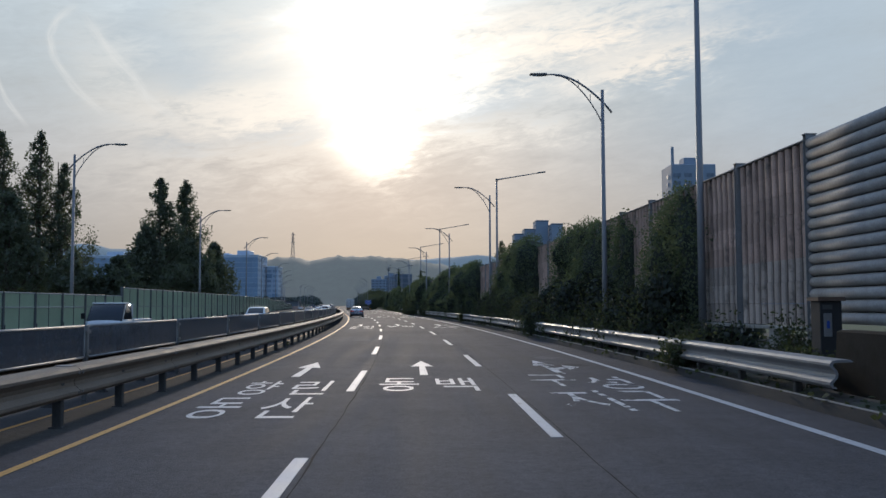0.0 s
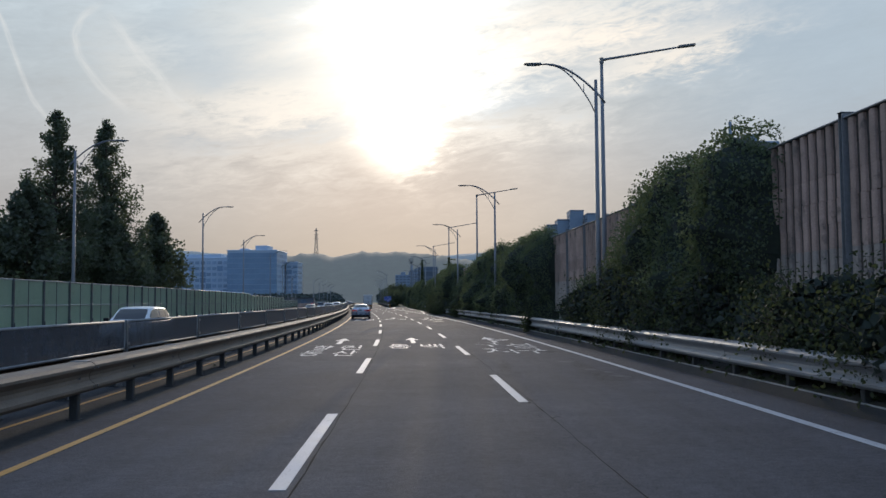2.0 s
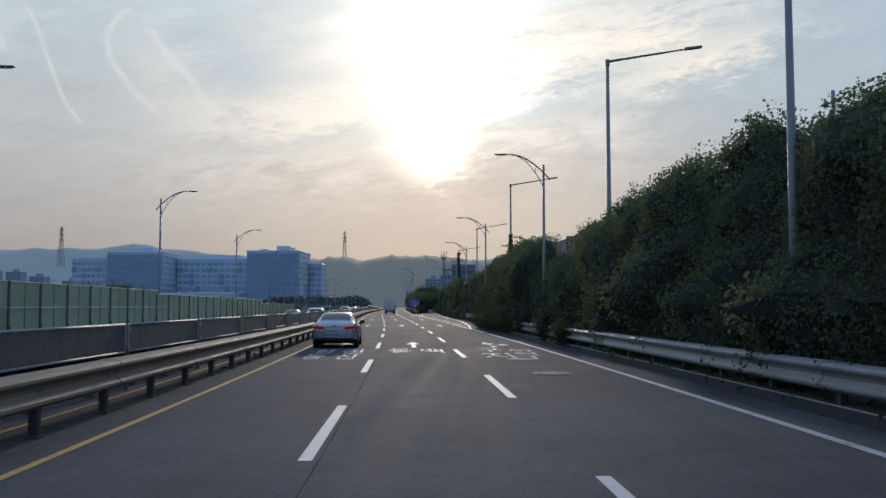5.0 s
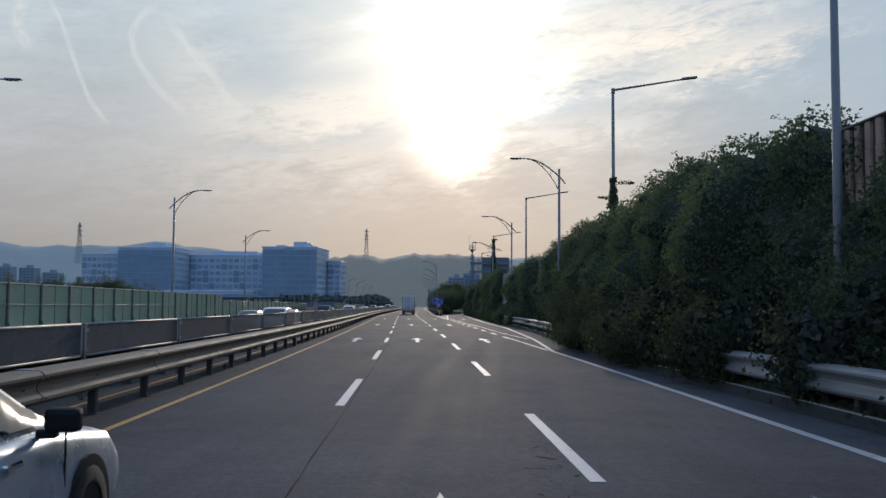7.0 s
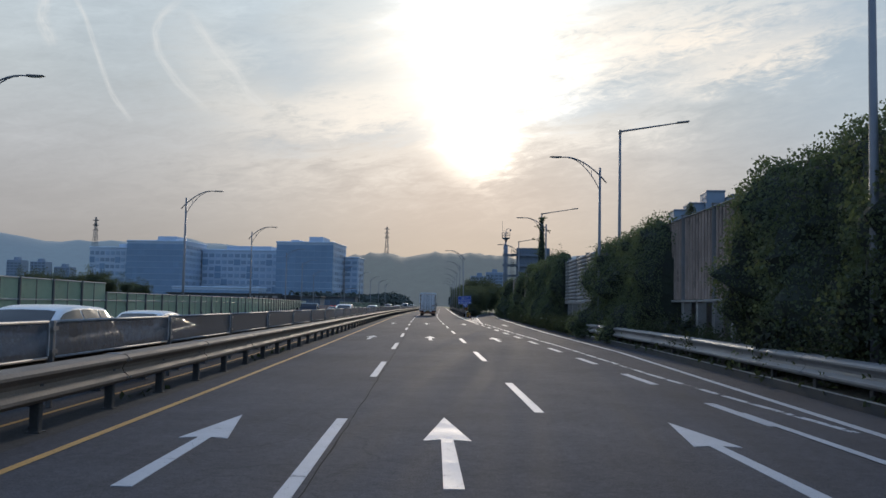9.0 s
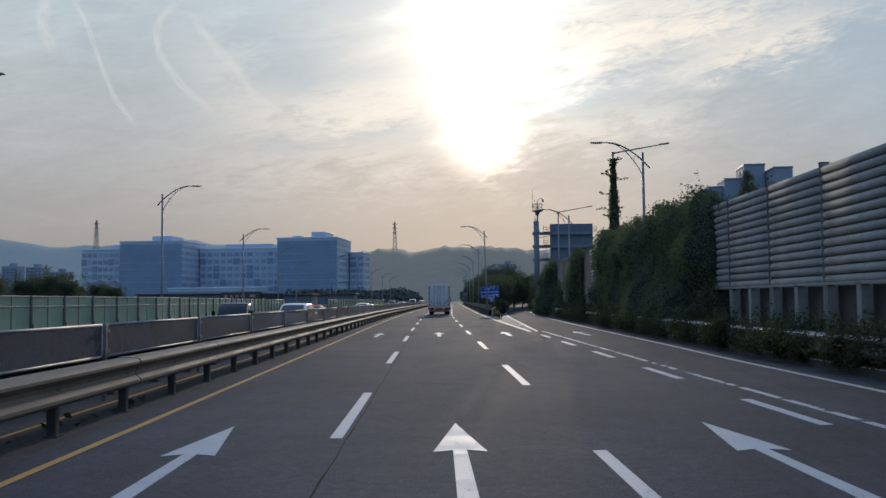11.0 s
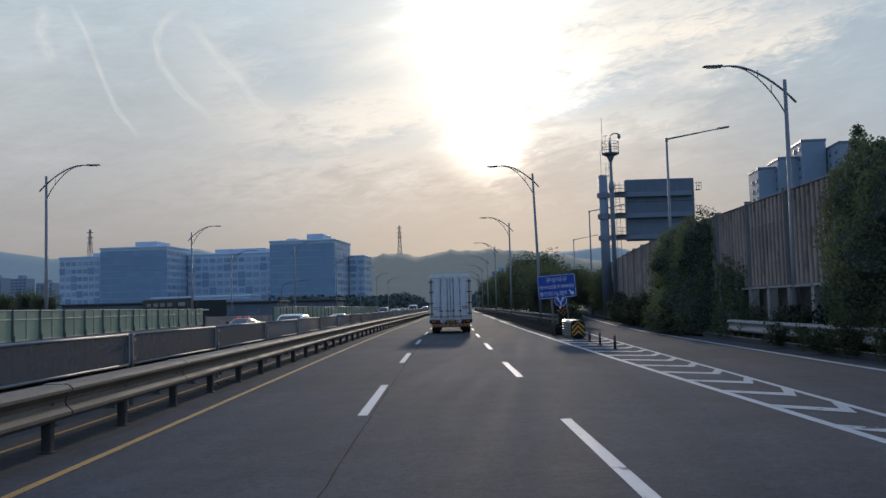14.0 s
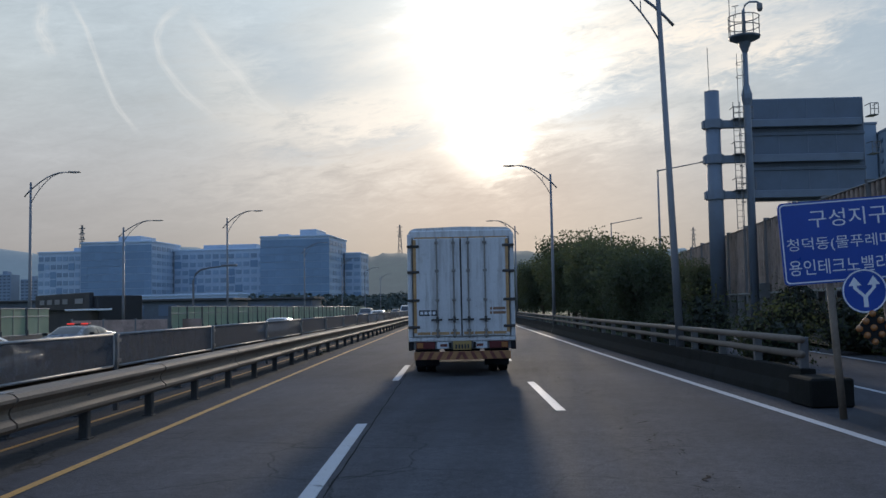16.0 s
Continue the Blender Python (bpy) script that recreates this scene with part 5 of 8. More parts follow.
rs = random.Random(5)
k = 0
y = 21.0
while y < 272:
    e = edge_u(y)
    bare = 74 < y < 84.5
    h = rs.uniform(0.35, 0.65) if bare else rs.uniform(0.7, 1.7)
    shrub(k, e + rs.uniform(1.7, 2.4), y, rs.uniform(0.7, 1.3), h)
    k += 1
    y += rs.uniform(2.0, 3.4) if not bare else rs.uniform(3.0, 5.0)
# bushes that spill over the rail
for yy, rr, hh, du in ((15.4, 0.6, 0.75, 2.0), (16.6, 0.6, 0.7, 1.9), (17.6, 0.7, 1.0, 2.6), (19.0, 0.8, 1.3, 2.9), (23.2, 0.7, 1.0, 2.3), (21, 0.7, 0.9, 1.3), (30, 1.1, 1.9, 1.9), (33, 1.0, 1.6, 1.7), (43.5, 0.9, 1.5, 1.15), (47, 1.2, 2.3, 1.7), (68.5, 1.2, 2.6, 1.7), (71.2, 0.9, 1.8, 1.8), (79, 0.6, 1.1, 1.05), (95, 0.9, 1.5, 1.6), (112, 1.0, 1.9, 2.2), (119.3, 0.8, 1.5, 1.05), (118, 0.9, 1.8, 1.8),
                       (124, 0.9, 1.5, 1.2), (132, 1.2, 1.9, 1.35), (136, 1.3, 2.1, 1.3), (140.5, 1.3, 2.2, 1.35), (145, 1.2, 1.9, 1.3), (150, 0.9, 1.5, 1.3), (199, 0.8, 1.0, 1.2), (204, 0.9, 1.1, 1.1), (208, 0.8, 1.0, 1.0), (213, 0.9, 1.1, 1.05), (218, 0.8, 1.0, 1.0),
                       (223.5, 1.0, 1.2, 1.1), (229, 0.9, 1.0, 1.1), (236, 1.0, 1.1, 1.2), (246, 1.0, 1.2, 1.2), (251, 0.9, 1.0, 1.2), (257, 1.0, 1.2, 1.5), (268, 1.1, 1.1, 1.6)):
    shrub(k, edge_u(yy) + du, yy, rr, hh)
    k += 1
# a dense run of bushes grown right over the rail
y = 135.5
while y < 157:
    shrub(k, edge_u(y) + rs.uniform(0.9, 1.5), y, rs.uniform(0.7, 1.5), rs.uniform(1.0, 2.6), dens=1.5)
    k += 1
    y += rs.uniform(1.3, 1.9)
# low scrub tumbling over the rail before the exit
y = 197.0
while y < 262:
    shrub(k, edge_u(y) + rs.uniform(0.95, 1.5), y, rs.uniform(0.6, 1.0), rs.uniform(0.65, 1.2), dens=1.25)
    k += 1
    y += rs.uniform(1.5, 2.5)
# tall bushes against the foot of the wall
y = 27.0
while y < 172:
    if not 73 < y < 84:
        shrub(k, wall_u(y) - rs.uniform(0.9, 1.5), y, rs.uniform(1.2, 1.8), rs.uniform(2.0, 3.7))
        k += 1
    y += rs.uniform(3.6, 6.0)
# an overgrown stretch, bush against bush between wall and rail
y = 46.5
while y < 74.2:
    tall = 1.0 if y > 57 else 0.72
    shrub(k, wall_u(y) - rs.uniform(0.9, 1.5), y, rs.uniform(1.1, 1.5), tall * rs.uniform(2.4, 3.3), dens=1.5)
    k += 1
    y += rs.uniform(1.7, 2.6)
for yy in (284.5, 287, 290, 293, 296.5, 300, 304, 308.5, 313, 318):
    shrub(k, 8.0 + (yy - 284) * 0.06 + rs.uniform(-0.2, 0.6), yy, rs.uniform(0.8, 1.2), rs.uniform(1.2, 2.2))
    k += 1
for yy in (276, 284, 288.5, 292, 297):
    shrub(k, wall_u(yy) - rs.uniform(0.9, 1.3), yy, rs.uniform(1.0, 1.5), rs.uniform(1.6, 2.8))
    k += 1
# weeds along the median and the verge
rng = np.random.default_rng(9)
wy = rng.uniform(-10, 300, 5200)
wx = np.array([road_x(v) for v in wy])
eu = np.array([edge_u(v) for v in wy])
side = rng.random(5200) < 0.16
keep_y = np.array([noise.noise((v * 0.15, 0, 3)) for v in wy])
uu = np.where(side, rng.normal(-3.62, 0.06, 5200), eu + rng.normal(1.25, 0.28, 5200))
ok = np.where(side, (keep_y > 0.12) & (wy > 35), uu > eu + 0.78)
wz = np.where(side, 0.0, 0.12) + np.abs(rng.normal(0, 0.09, 5200))
pos = np.stack([wx + uu, wy, wz], 1)[ok]
tagged(new("weeds", leaf_cloud("weeds", pos, np.tile((0.0, 0.0, 1.0), (len(pos), 1)), rng.uniform(0.06, 0.16, len(pos)), SHRUB, rng)), "scattered low weeds along the rails", "weeds", kind="stuff")

# ivy-clad lamp pole
def pole_ivy(k, u, y, z0, z1, r):
    rng_ = np.random.default_rng(900 + k)
    n = int((z1 - z0) * 420)
    z = z0 + (z1 - z0) * rng_.random(n)
    f = (z - z0) / (z1 - z0)
    lump = np.array([0.7 + 0.8 * noise.noise((0, 0, v * 1.1 + k)) for v in z])
    rad = r * (1 - 0.62 * f) * np.clip(lump, 0.3, 1.5) * rng_.random(n) ** 0.45
    a = rng_.uniform(0, 2 * math.pi, n)
    pts = np.stack([rad * np.cos(a), rad * np.sin(a), z], 1)
    nrm = np.stack([np.cos(a), np.sin(a), 0 * a], 1)
    sprigs = bmesh.new()
    more = []
    for s in range(26):
        zb, b = z0 + (z1 - z0) * rng_.random() ** 1.3, rng_.uniform(0, 2 * math.pi)
        ln = rng_.uniform(0.5, 1.25)
        tip = (ln * math.cos(b), ln * math.sin(b), zb + rng_.uniform(-0.25, 0.3))
        tube([(0, 0, zb), tip], [0.012, 0.004], 4, sprigs, cap=False)
        for q in rng_.uniform(0.3, 1.0, 26):
            more.append(np.array(tip) * (q, q, 0) + (0, 0, zb + (tip[2] - zb) * q) + rng_.normal(0, 0.07 * (1.3 - q), 3))
    pts, nrm = np.vstack([pts, more]), np.vstack([nrm, rng_.normal(0, 1, (len(more), 3))])
    n = len(pts)
    ob = thing("ivy", "climbing ivy wrapped round a street lamp pole", "ivy", "ivy on poles", put(u, y, 0))
    pts[:, 2] = np.maximum(pts[:, 2], 0.3)
    lv = part("leaves", leaf_cloud("leaves", pts, nrm, rng_.uniform(0.07, 0.16, n), IVY, rng_), None, ob)
    lv["kind"] = "stuff"
    core_bm = tube([(0, 0, z0), (0.03, 0, (z0 + z1) / 2), (0, 0, z1)], [r * 0.55, r * 0.38, r * 0.12], 8)
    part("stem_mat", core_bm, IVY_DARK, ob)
    part("trailing_growth", sprigs, BARK, ob, "thin trailing shoots")["kind"] = "stuff"


pole_ivy(0, 13.9, 248.3, 3.8, 11.4, 0.85)
pole_ivy(1, 10.5, 159.1, 4.5, 7.6, 0.5)


# ---------------------------------------------------------------- trees
def tree(k, m, h, r, label, conic=True, leaves=9000, mat=None, size=(0.14, 0.32)):
    """Tapered trunk, rising limbs and twig-end leaf clumps with gaps between them."""
    rng_ = np.random.default_rng(1300 + k)
    ob = thing("tree", label, "tree", "roadside trees", m)
    bend = Vector((rng_.normal(0, 0.15), rng_.normal(0, 0.15), 0))
    tr = tube([(0, 0, -0.1), (0, 0, h * 0.2), tuple(bend + Vector((0, 0, h * 0.6))), tuple(bend * 1.5 + Vector((0, 0, h * 0.96)))], [0.02 * h, 0.016 * h, 0.009 * h, 0.002 * h], 8)
    part("trunk", tr, BARK, ob, smooth=True)
    limbs = bmesh.new()
    pos, nr = [], []
    count = 46 if conic else 38
    for i in range(count):
        f = (i + rng_.random()) / count
        zb = h * (0.10 + 0.84 * f) if conic else h * (0.22 + 0.5 * f)
        a = i * 2.4 + rng_.normal(0, 0.4)
        if conic:
            ln = r * 1.18 * (1.02 - f) ** 0.85 * rng_.uniform(0.68, 1.08)
            rise = 0.9 * ln
        else:
            ln = r * rng_.uniform(0.6, 1.1) * (1.0 - 0.35 * abs(f - 0.4))
            rise = ln * (0.3 + 0.8 * f)
        tip = Vector((ln * math.cos(a), ln * math.sin(a), zb + rise))
        root = Vector((0, 0, zb))
        mid_p = root.lerp(tip, 0.5) + Vector((0, 0, -0.10 * ln))
        tube([tuple(root), tuple(mid_p), tuple(tip)], [0.006 * h, 0.004 * h, 0.001 * h], 5, limbs, cap=False)
        n = max(8, int(leaves / count * (0.35 + 1.2 * ln / r)))
        for sub in range(3):
            c = root.lerp(tip, 0.45 + 0.3 * sub * rng_.uniform(0.6, 1.0)) + Vector(rng_.normal(0, 0.12 * r * ((1.1 - 0.85 * f) if conic else 1.0), 3))
            m_ = n // 3
            sp = np.clip(rng_.normal(0, 1, (m_, 3)), -1.5, 1.5) * np.array((0.16, 0.16, 0.20)) * r * rng_.uniform(0.6, 1.25) * ((1.15 - 0.80 * f) if conic else 1.0)
            pos.append(np.array(c)[None] + sp)
            nr.append(sp + np.array((0, 0, 0.05)))
    part("branchwork", limbs, BARK, ob)
    pos, nr = np.vstack(pos), np.vstack(nr)
    nr = nr / (np.linalg.norm(nr, axis=1)[:, None] + 1e-6)
    cr = part("crown", leaf_cloud("crown", pos, nr, rng_.uniform(*size, len(pos)), mat or TREE_LEAF, rng_), None, ob)
    cr["kind"] = "stuff"
    return ob


TALL = "tall dark conical tree behind the green barrier"
tree(0, put(-23.4, 99.2), 16.3, 3.0, TALL, leaves=20000, size=(0.09, 0.22))
tree(1, put(-21.9, 106.0), 16.9, 3.2, TALL, leaves=22000, size=(0.09, 0.22))
tree(2, put(-19.6, 113.5), 9.8, 2.9, "lower dark tree beside two tall conical ones")
tree(3, put(-33.5, 90.0), 20.0, 3.1, TALL, leaves=13500, size=(0.10, 0.23))
tree(4, put(-36.5, 88.0), 19.4, 3.1, TALL, leaves=13500, size=(0.10, 0.23))
tree(5, put(-31.2, 90.5), 16.6, 2.9, TALL, leaves=12500, size=(0.10, 0.23))
tree(6, put(-38.8, 90.0), 17.6, 3.2, TALL, leaves=12500, size=(0.10, 0.23))
tree(7, put(-34.0, 84.0), 12.5, 3.5, "dark tree crowded against its neighbours", leaves=10000)
tree(8, put(-24.2, 96.0), 10.5, 2.8, "dark tree crowded against its neighbours")
tree(9, put(-20.8, 103.0), 9.5, 2.8, "dark tree crowded against its neighbours")
low = tree(10, put(-27.0, 108.0), 6.8, 2.2, "low dark conifer behind the green barrier", leaves=5000)
for i, (u, y) in enumerate(((-31, 112), (-33.5, 118), (-36, 104), (-30, 126), (-38, 122), (-42, 112), (-26, 120), (-34, 132), (-24.5, 86), (-28, 84), (-45, 104), (-49, 118))):
    copy_thing(low, put(u, y, 0, i * 1.3) @ Matrix.Diagonal((1.1, 1.1, 0.8 + 0.05 * (i % 5), 1)))
round_tree = tree(11, put(11.5, 342), 7.2, 3.2, "broad dark green tree beside the ramp", conic=False, leaves=10500, size=(0.10, 0.235), mat=RAMP_LEAF)
for i, (u, y, s) in enumerate(((9.6, 352, 1.0), (13.5, 336, 0.85), (12.5, 356, 1.1), (15.8, 349, 1.05), (10.2, 366, 1.05), (14.5, 368, 1.15), (18.5, 360, 1.0), (11.2, 380, 1.1), (16.5, 383, 1.2), (10.0, 396, 1.1), (14.0, 400, 1.2), (19.5, 376, 1.0), (11.0, 416, 1.2), (16, 420, 1.2), (21, 398, 1.1), (11.6, 330, 0.6), (9.4, 434, 1.2), (14, 440, 1.3), (8.6, 300, 0.62), (9.2, 306, 0.75), (9.0, 312, 0.8), (9.8, 318, 0.85), (9.2, 324, 0.9), (10.6, 327, 0.9), (17.4, 308, 0.62), (16.2, 318, 0.66), (17.0, 325, 0.72), (17.8, 333, 0.8), (18.8, 342, 0.9))):
    copy_thing(round_tree, put(u, y, 0, i * 1.1) @ Matrix.Scale(s * 0.8, 4))
tree(13, Matrix.Translation((31.3, 380, 0)), 29.5, 6.0, "tall dark tree rising behind the noise wall", leaves=13000, size=(0.18, 0.36))
far_tree = tree(12, put(-94, 394), 8.5, 4.2, "broad dark tree beyond the low buildings", conic=False, leaves=6000, size=(0.19, 0.40), mat=RAMP_LEAF)
for i, (u, y, s) in enumerate(((-104, 398, 0.9), (-92, 360, 0.8), (-104, 350, 0.8), (-116, 366, 0.9), (-88, 388, 0.8), (-128, 356, 1.0), (-140, 372, 1.1), (-100, 402, 0.9), (-120, 410, 1.0), (-91, 424, 0.72), (-98, 431, 0.8), (-107, 436, 0.78), (-117, 441, 0.85))):
    copy_thing(far_tree, put(u, y, 0, i) @ Matrix.Scale(s, 4))
# wood beside the road far ahead, haze put into its leaf colour
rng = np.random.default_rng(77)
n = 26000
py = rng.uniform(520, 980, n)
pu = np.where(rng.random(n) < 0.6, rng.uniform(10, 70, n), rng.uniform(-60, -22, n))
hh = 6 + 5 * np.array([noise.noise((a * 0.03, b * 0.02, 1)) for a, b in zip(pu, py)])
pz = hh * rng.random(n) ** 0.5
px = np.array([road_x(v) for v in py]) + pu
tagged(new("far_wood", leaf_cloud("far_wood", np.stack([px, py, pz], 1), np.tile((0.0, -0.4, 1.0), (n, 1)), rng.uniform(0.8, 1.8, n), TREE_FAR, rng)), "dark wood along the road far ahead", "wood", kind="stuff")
# ---------------------------------------------------------------- exit sign, crash cushion, delineators
def rounded(w, h, r, seg=5):
    pts = []
    for cx, cy, a0 in ((w / 2 - r, h / 2 - r, 0), (-w / 2 + r, h / 2 - r, 90), (-w / 2 + r, -h / 2 + r, 180), (w / 2 - r, -h / 2 + r, 270)):
        for s in range(seg + 1):
            a = radians(a0 + 90 * s / seg)
            pts.append((cx + r * math.cos(a), cy + r * math.sin(a)))
    return pts


FACE = Matrix.Rotation(math.pi / 2, 4, "X")     # the x-y plane turned to face back along the road
sign = thing("exit_sign", "blue exit sign with white lettering on a steel post", "road sign", m=put(6.90, 277.0, -0.02, radians(-4)) @ Matrix.Rotation(radians(-3.2), 4, "Y"))
part("post", tube([(-0.30, 0.06, 0), (-0.30, 0.06, 2.1)], 0.05, 10), GALV, sign, smooth=True)
part("post", tube([(0.42, 0.06, 0), (0.42, 0.06, 2.1)], 0.04, 10), GALV, sign, smooth=True)
brd = part("board", poly_bm(rounded(1.84, 1.13, 0.07), 0, 0.02), SIGN_BLUE, sign, "blue board", Matrix.Translation((0, 0, 2.45)) @ FACE)
ring_bm = bmesh.new()
o_pts, i_pts = rounded(1.80, 1.09, 0.06), rounded(1.765, 1.055, 0.05)
ov, iv = [ring_bm.verts.new((x, y, 0.023)) for x, y in o_pts], [ring_bm.verts.new((x, y, 0.023)) for x, y in i_pts]
for q in range(len(ov)):
    w = (q + 1) % len(ov)
    ring_bm.faces.new((ov[q], ov[w], iv[w], iv[q]))
part("border", ring_bm, SIGN_WHITE, brd, "white border")
for body, x, y, w, h in (("구성지구", -0.52, 0.20, 1.04, 0.24), ("청덕동(물푸레마을)", -0.84, -0.13, 1.66, 0.20), ("용인테크노밸리", -0.84, -0.44, 1.30, 0.21)):
    part("lettering", text_mesh("lettering", body, w, h, SIGN_WHITE), None, brd, "white characters " + body, Matrix.Translation((x, y, 0.024)))
arr = [(-0.13, 0.10), (-0.08, 0.14), (0.05, 0.0), (0.11, 0.07), (0.13, -0.13), (-0.07, -0.10), (-0.01, -0.05)]
part("arrow", poly_bm([(x * 0.95, y * 0.95) for x, y in arr], 0.024), SIGN_WHITE, brd, "white arrow", Matrix.Translation((0.68, -0.33, 0)))
disc = bmesh.new()
bmesh.ops.create_circle(disc, cap_ends=True, segments=36, radius=0.30)
dsc = part("round_sign", disc, SIGN_BLUE, sign, "round blue sign with a white forked arrow", Matrix.Translation((0.12, -0.03, 1.74)) @ FACE)
ringb = bmesh.new()
a_, b_ = [[ringb.verts.new((r * math.cos(2 * math.pi * q / 36), r * math.sin(2 * math.pi * q / 36), 0.003)) for q in range(36)] for r in (0.295, 0.275)]
for q in range(36):
    ringb.faces.new((a_[q], a_[(q + 1) % 36], b_[(q + 1) % 36], b_[q]))
part("border", ringb, SIGN_WHITE, dsc, "white border")
for s in (-1, 1):
    fork = [(0.0, -0.22), (0.03 * s, -0.22), (0.03 * s, -0.08), (0.15 * s, 0.04), (0.15 * s, 0.08), (0.21 * s, 0.08), (0.125 * s, 0.20), (0.04 * s, 0.08), (0.10 * s, 0.08), (0.10 * s, 0.05), (0.0, -0.05)]
    part("arrow", poly_bm(fork if s > 0 else fork[::-1], 0.004), SIGN_WHITE, dsc, "white arrow")
dia = part("warning_lamp_board", poly_bm([(0, 0.24), (-0.24, 0), (0, -0.24), (0.24, 0)], 0, 0.03), BLACK, sign, "dark diamond board with amber lamps", Matrix.Translation((0.18, -0.02, 1.24)) @ FACE)
lamp_bm = bmesh.new()
bmesh.ops.create_uvsphere(lamp_bm, u_segments=10, v_segments=6, radius=0.048)
lamp_me = bm_mesh("lamp", lamp_bm, AMBER_LENS, True)
for i in range(3):
    for j in range(3):
        part("lamp", lamp_me, None, dia, m=Matrix.Translation(((i - j) * 0.095, (i + j - 2) * 0.095, 0.03)))

cush = thing("crash_cushion", "steel crash cushion with yellow and black chevron nose", "crash cushion", m=put(7.22, 273.4, 0.0) @ Matrix.Scale(0.77, 4))
for sgn, nm in ((-1, "side_rail"), (1, "side_rail")):
    for j in range(3):
        sec = bmesh.new()
        pr = [(-0.05, 0.0), (0.05, 0.05), (0.07, 0.10), (-0.05, 0.15), (0.05, 0.20), (0.07, 0.25), (-0.05, 0.30)]
        rings = [[sec.verts.new((sgn * (0.34 + x + 0.05 * (y_ > 1)), y_, 0.10 + z + j * 0.30)) for x, z in pr] for y_ in (0.15, 1.3, 2.6, 3.9)]
        for ra, rb in zip(rings, rings[1:]):
            for q in range(len(pr) - 1):
                sec.faces.new((ra[q], ra[q + 1], rb[q + 1], rb[q]))
        part(nm, sec, GALV_PALE, cush)
lid = bmesh.new()
rings = []
for y_ in (0.1, 3.9):
    rings.append([lid.verts.new((0.42 * math.cos(math.pi * s / 10), y_, 0.98 + 0.10 * math.sin(math.pi * s / 10))) for s in range(11)])
for q in range(10):
    lid.faces.new((rings[0][q], rings[0][q + 1], rings[1][q + 1], rings[1][q]))
part("cover", lid, COVER_STEEL, cush, "bright domed steel cover")
for y_ in (0.8, 2.0, 3.2):
    part("diaphragm", box(-0.36, 0.36, y_, y_ + 0.06, 0.03, 0.98), GALV_DULL, cush)
nose = bmesh.new()
rings = []
prof_n = [(-0.40, 0.10), (-0.40, 0.78), (-0.36, 0.90), (-0.26, 1.0), (-0.1, 1.05), (0.1, 1.05), (0.26, 1.0), (0.36, 0.90), (0.40, 0.78), (0.40, 0.10)]
for y_, s in ((-0.02, 0.96), (0.03, 1.0), (0.25, 1.0)):
    rings.append([nose.verts.new((x * s, y_, 0.1 + (z - 0.1) * s)) for x, z in prof_n])
for ra, rb in zip(rings, rings[1:]):
    for q in range(len(prof_n) - 1):
        nose.faces.new((ra[q], ra[q + 1], rb[q + 1], rb[q]))
nose.faces.new(rings[0][::-1])
nz_ = part("nose", nose, BLACK, cush, "black nose plate")
for j in range(3):
    z0 = 0.16 + 0.30 * j
    for sgn in (-1, 1):
        stripe = [(0.0, z0 + 0.20), (0.0, z0 + 0.36), (0.36 * sgn, z0 - 0.04), (0.36 * sgn, max(0.12, z0 - 0.20))]
        if stripe[1][1] > 1.02:
            stripe[1] = (0.0, 1.0)
        bmn = bmesh.new()
        bmn.faces.new([bmn.verts.new((x, -0.026, max(z, 0.12))) for x, z in stripe])
        part("chevron_stripe", bmn, YELLOW_SIGN, nz_, "yellow chevron stripe")
for sgn in (-1, 1):
    part("skid", box(sgn * 0.3 - 0.05, sgn * 0.3 + 0.05, 0.05, 3.9, 0.0, 0.10), GALV_DULL, cush)



def lathe(profile, seg=14, bm=None):
    own = bm or bmesh.new()
    rings = [[own.verts.new((r * math.cos(2 * math.pi * k_ / seg), r * math.sin(2 * math.pi * k_ / seg), z)) for k_ in range(seg)] for r, z in profile]
    for ra, rb in zip(rings, rings[1:]):
        for k_ in range(seg):
            own.faces.new((ra[k_], ra[(k_ + 1) % seg], rb[(k_ + 1) % seg], rb[k_]))
    own.faces.new(rings[0][::-1])
    own.faces.new(rings[-1])
    return own


base_me = bm_mesh("foot", lathe([(0.13, 0.0), (0.12, 0.03), (0.06, 0.05)]), BLACK)
tube_me = bm_mesh("tube", lathe([(0.052, 0.04), (0.052, 0.66), (0.045, 0.70), (0.02, 0.72)]), ORANGE, True)
band_me = bm_mesh("reflective_band", lathe([(0.055, 0.0), (0.055, 0.09)]), DULL_BAND)
for u, y in ((7.19, 270.0), (7.07, 266.8), (7.05, 263.7)):
    ob = thing("delineator_post", "worn dark orange delineator post with pale bands", "delineator", "gore delineators", put(u, y, 0.004) @ Matrix.Diagonal((0.9, 0.9, 0.66, 1)))
    part("foot", base_me, None, ob, "black foot")
    part("tube", tube_me, None, ob)
    for z in (0.42, 0.58):
        part("reflective_band", band_me, None, ob, "pale reflective band", Matrix.Translation((0, 0, z)))

# concrete barrier with two tube rails after the gore
bar = thing("barrier", "stained concrete barrier, shade painted in, topped by two steel tube rails", "barrier")
bar_u = lambda q: 6.95 if q < 420 else 7.2
part("parapet", sweep_bm([(-0.22, 0.0), (-0.20, 0.12), (-0.10, 0.30), (-0.08, 0.52), (0.14, 0.52), (0.16, 0.30), (0.26, 0.12), (0.28, 0.0)], 279.2, 520, 6, bar_u), BARRIER_DARK, bar)
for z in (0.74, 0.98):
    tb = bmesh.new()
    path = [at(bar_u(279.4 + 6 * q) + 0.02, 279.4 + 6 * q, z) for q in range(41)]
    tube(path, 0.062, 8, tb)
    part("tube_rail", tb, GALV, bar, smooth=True)
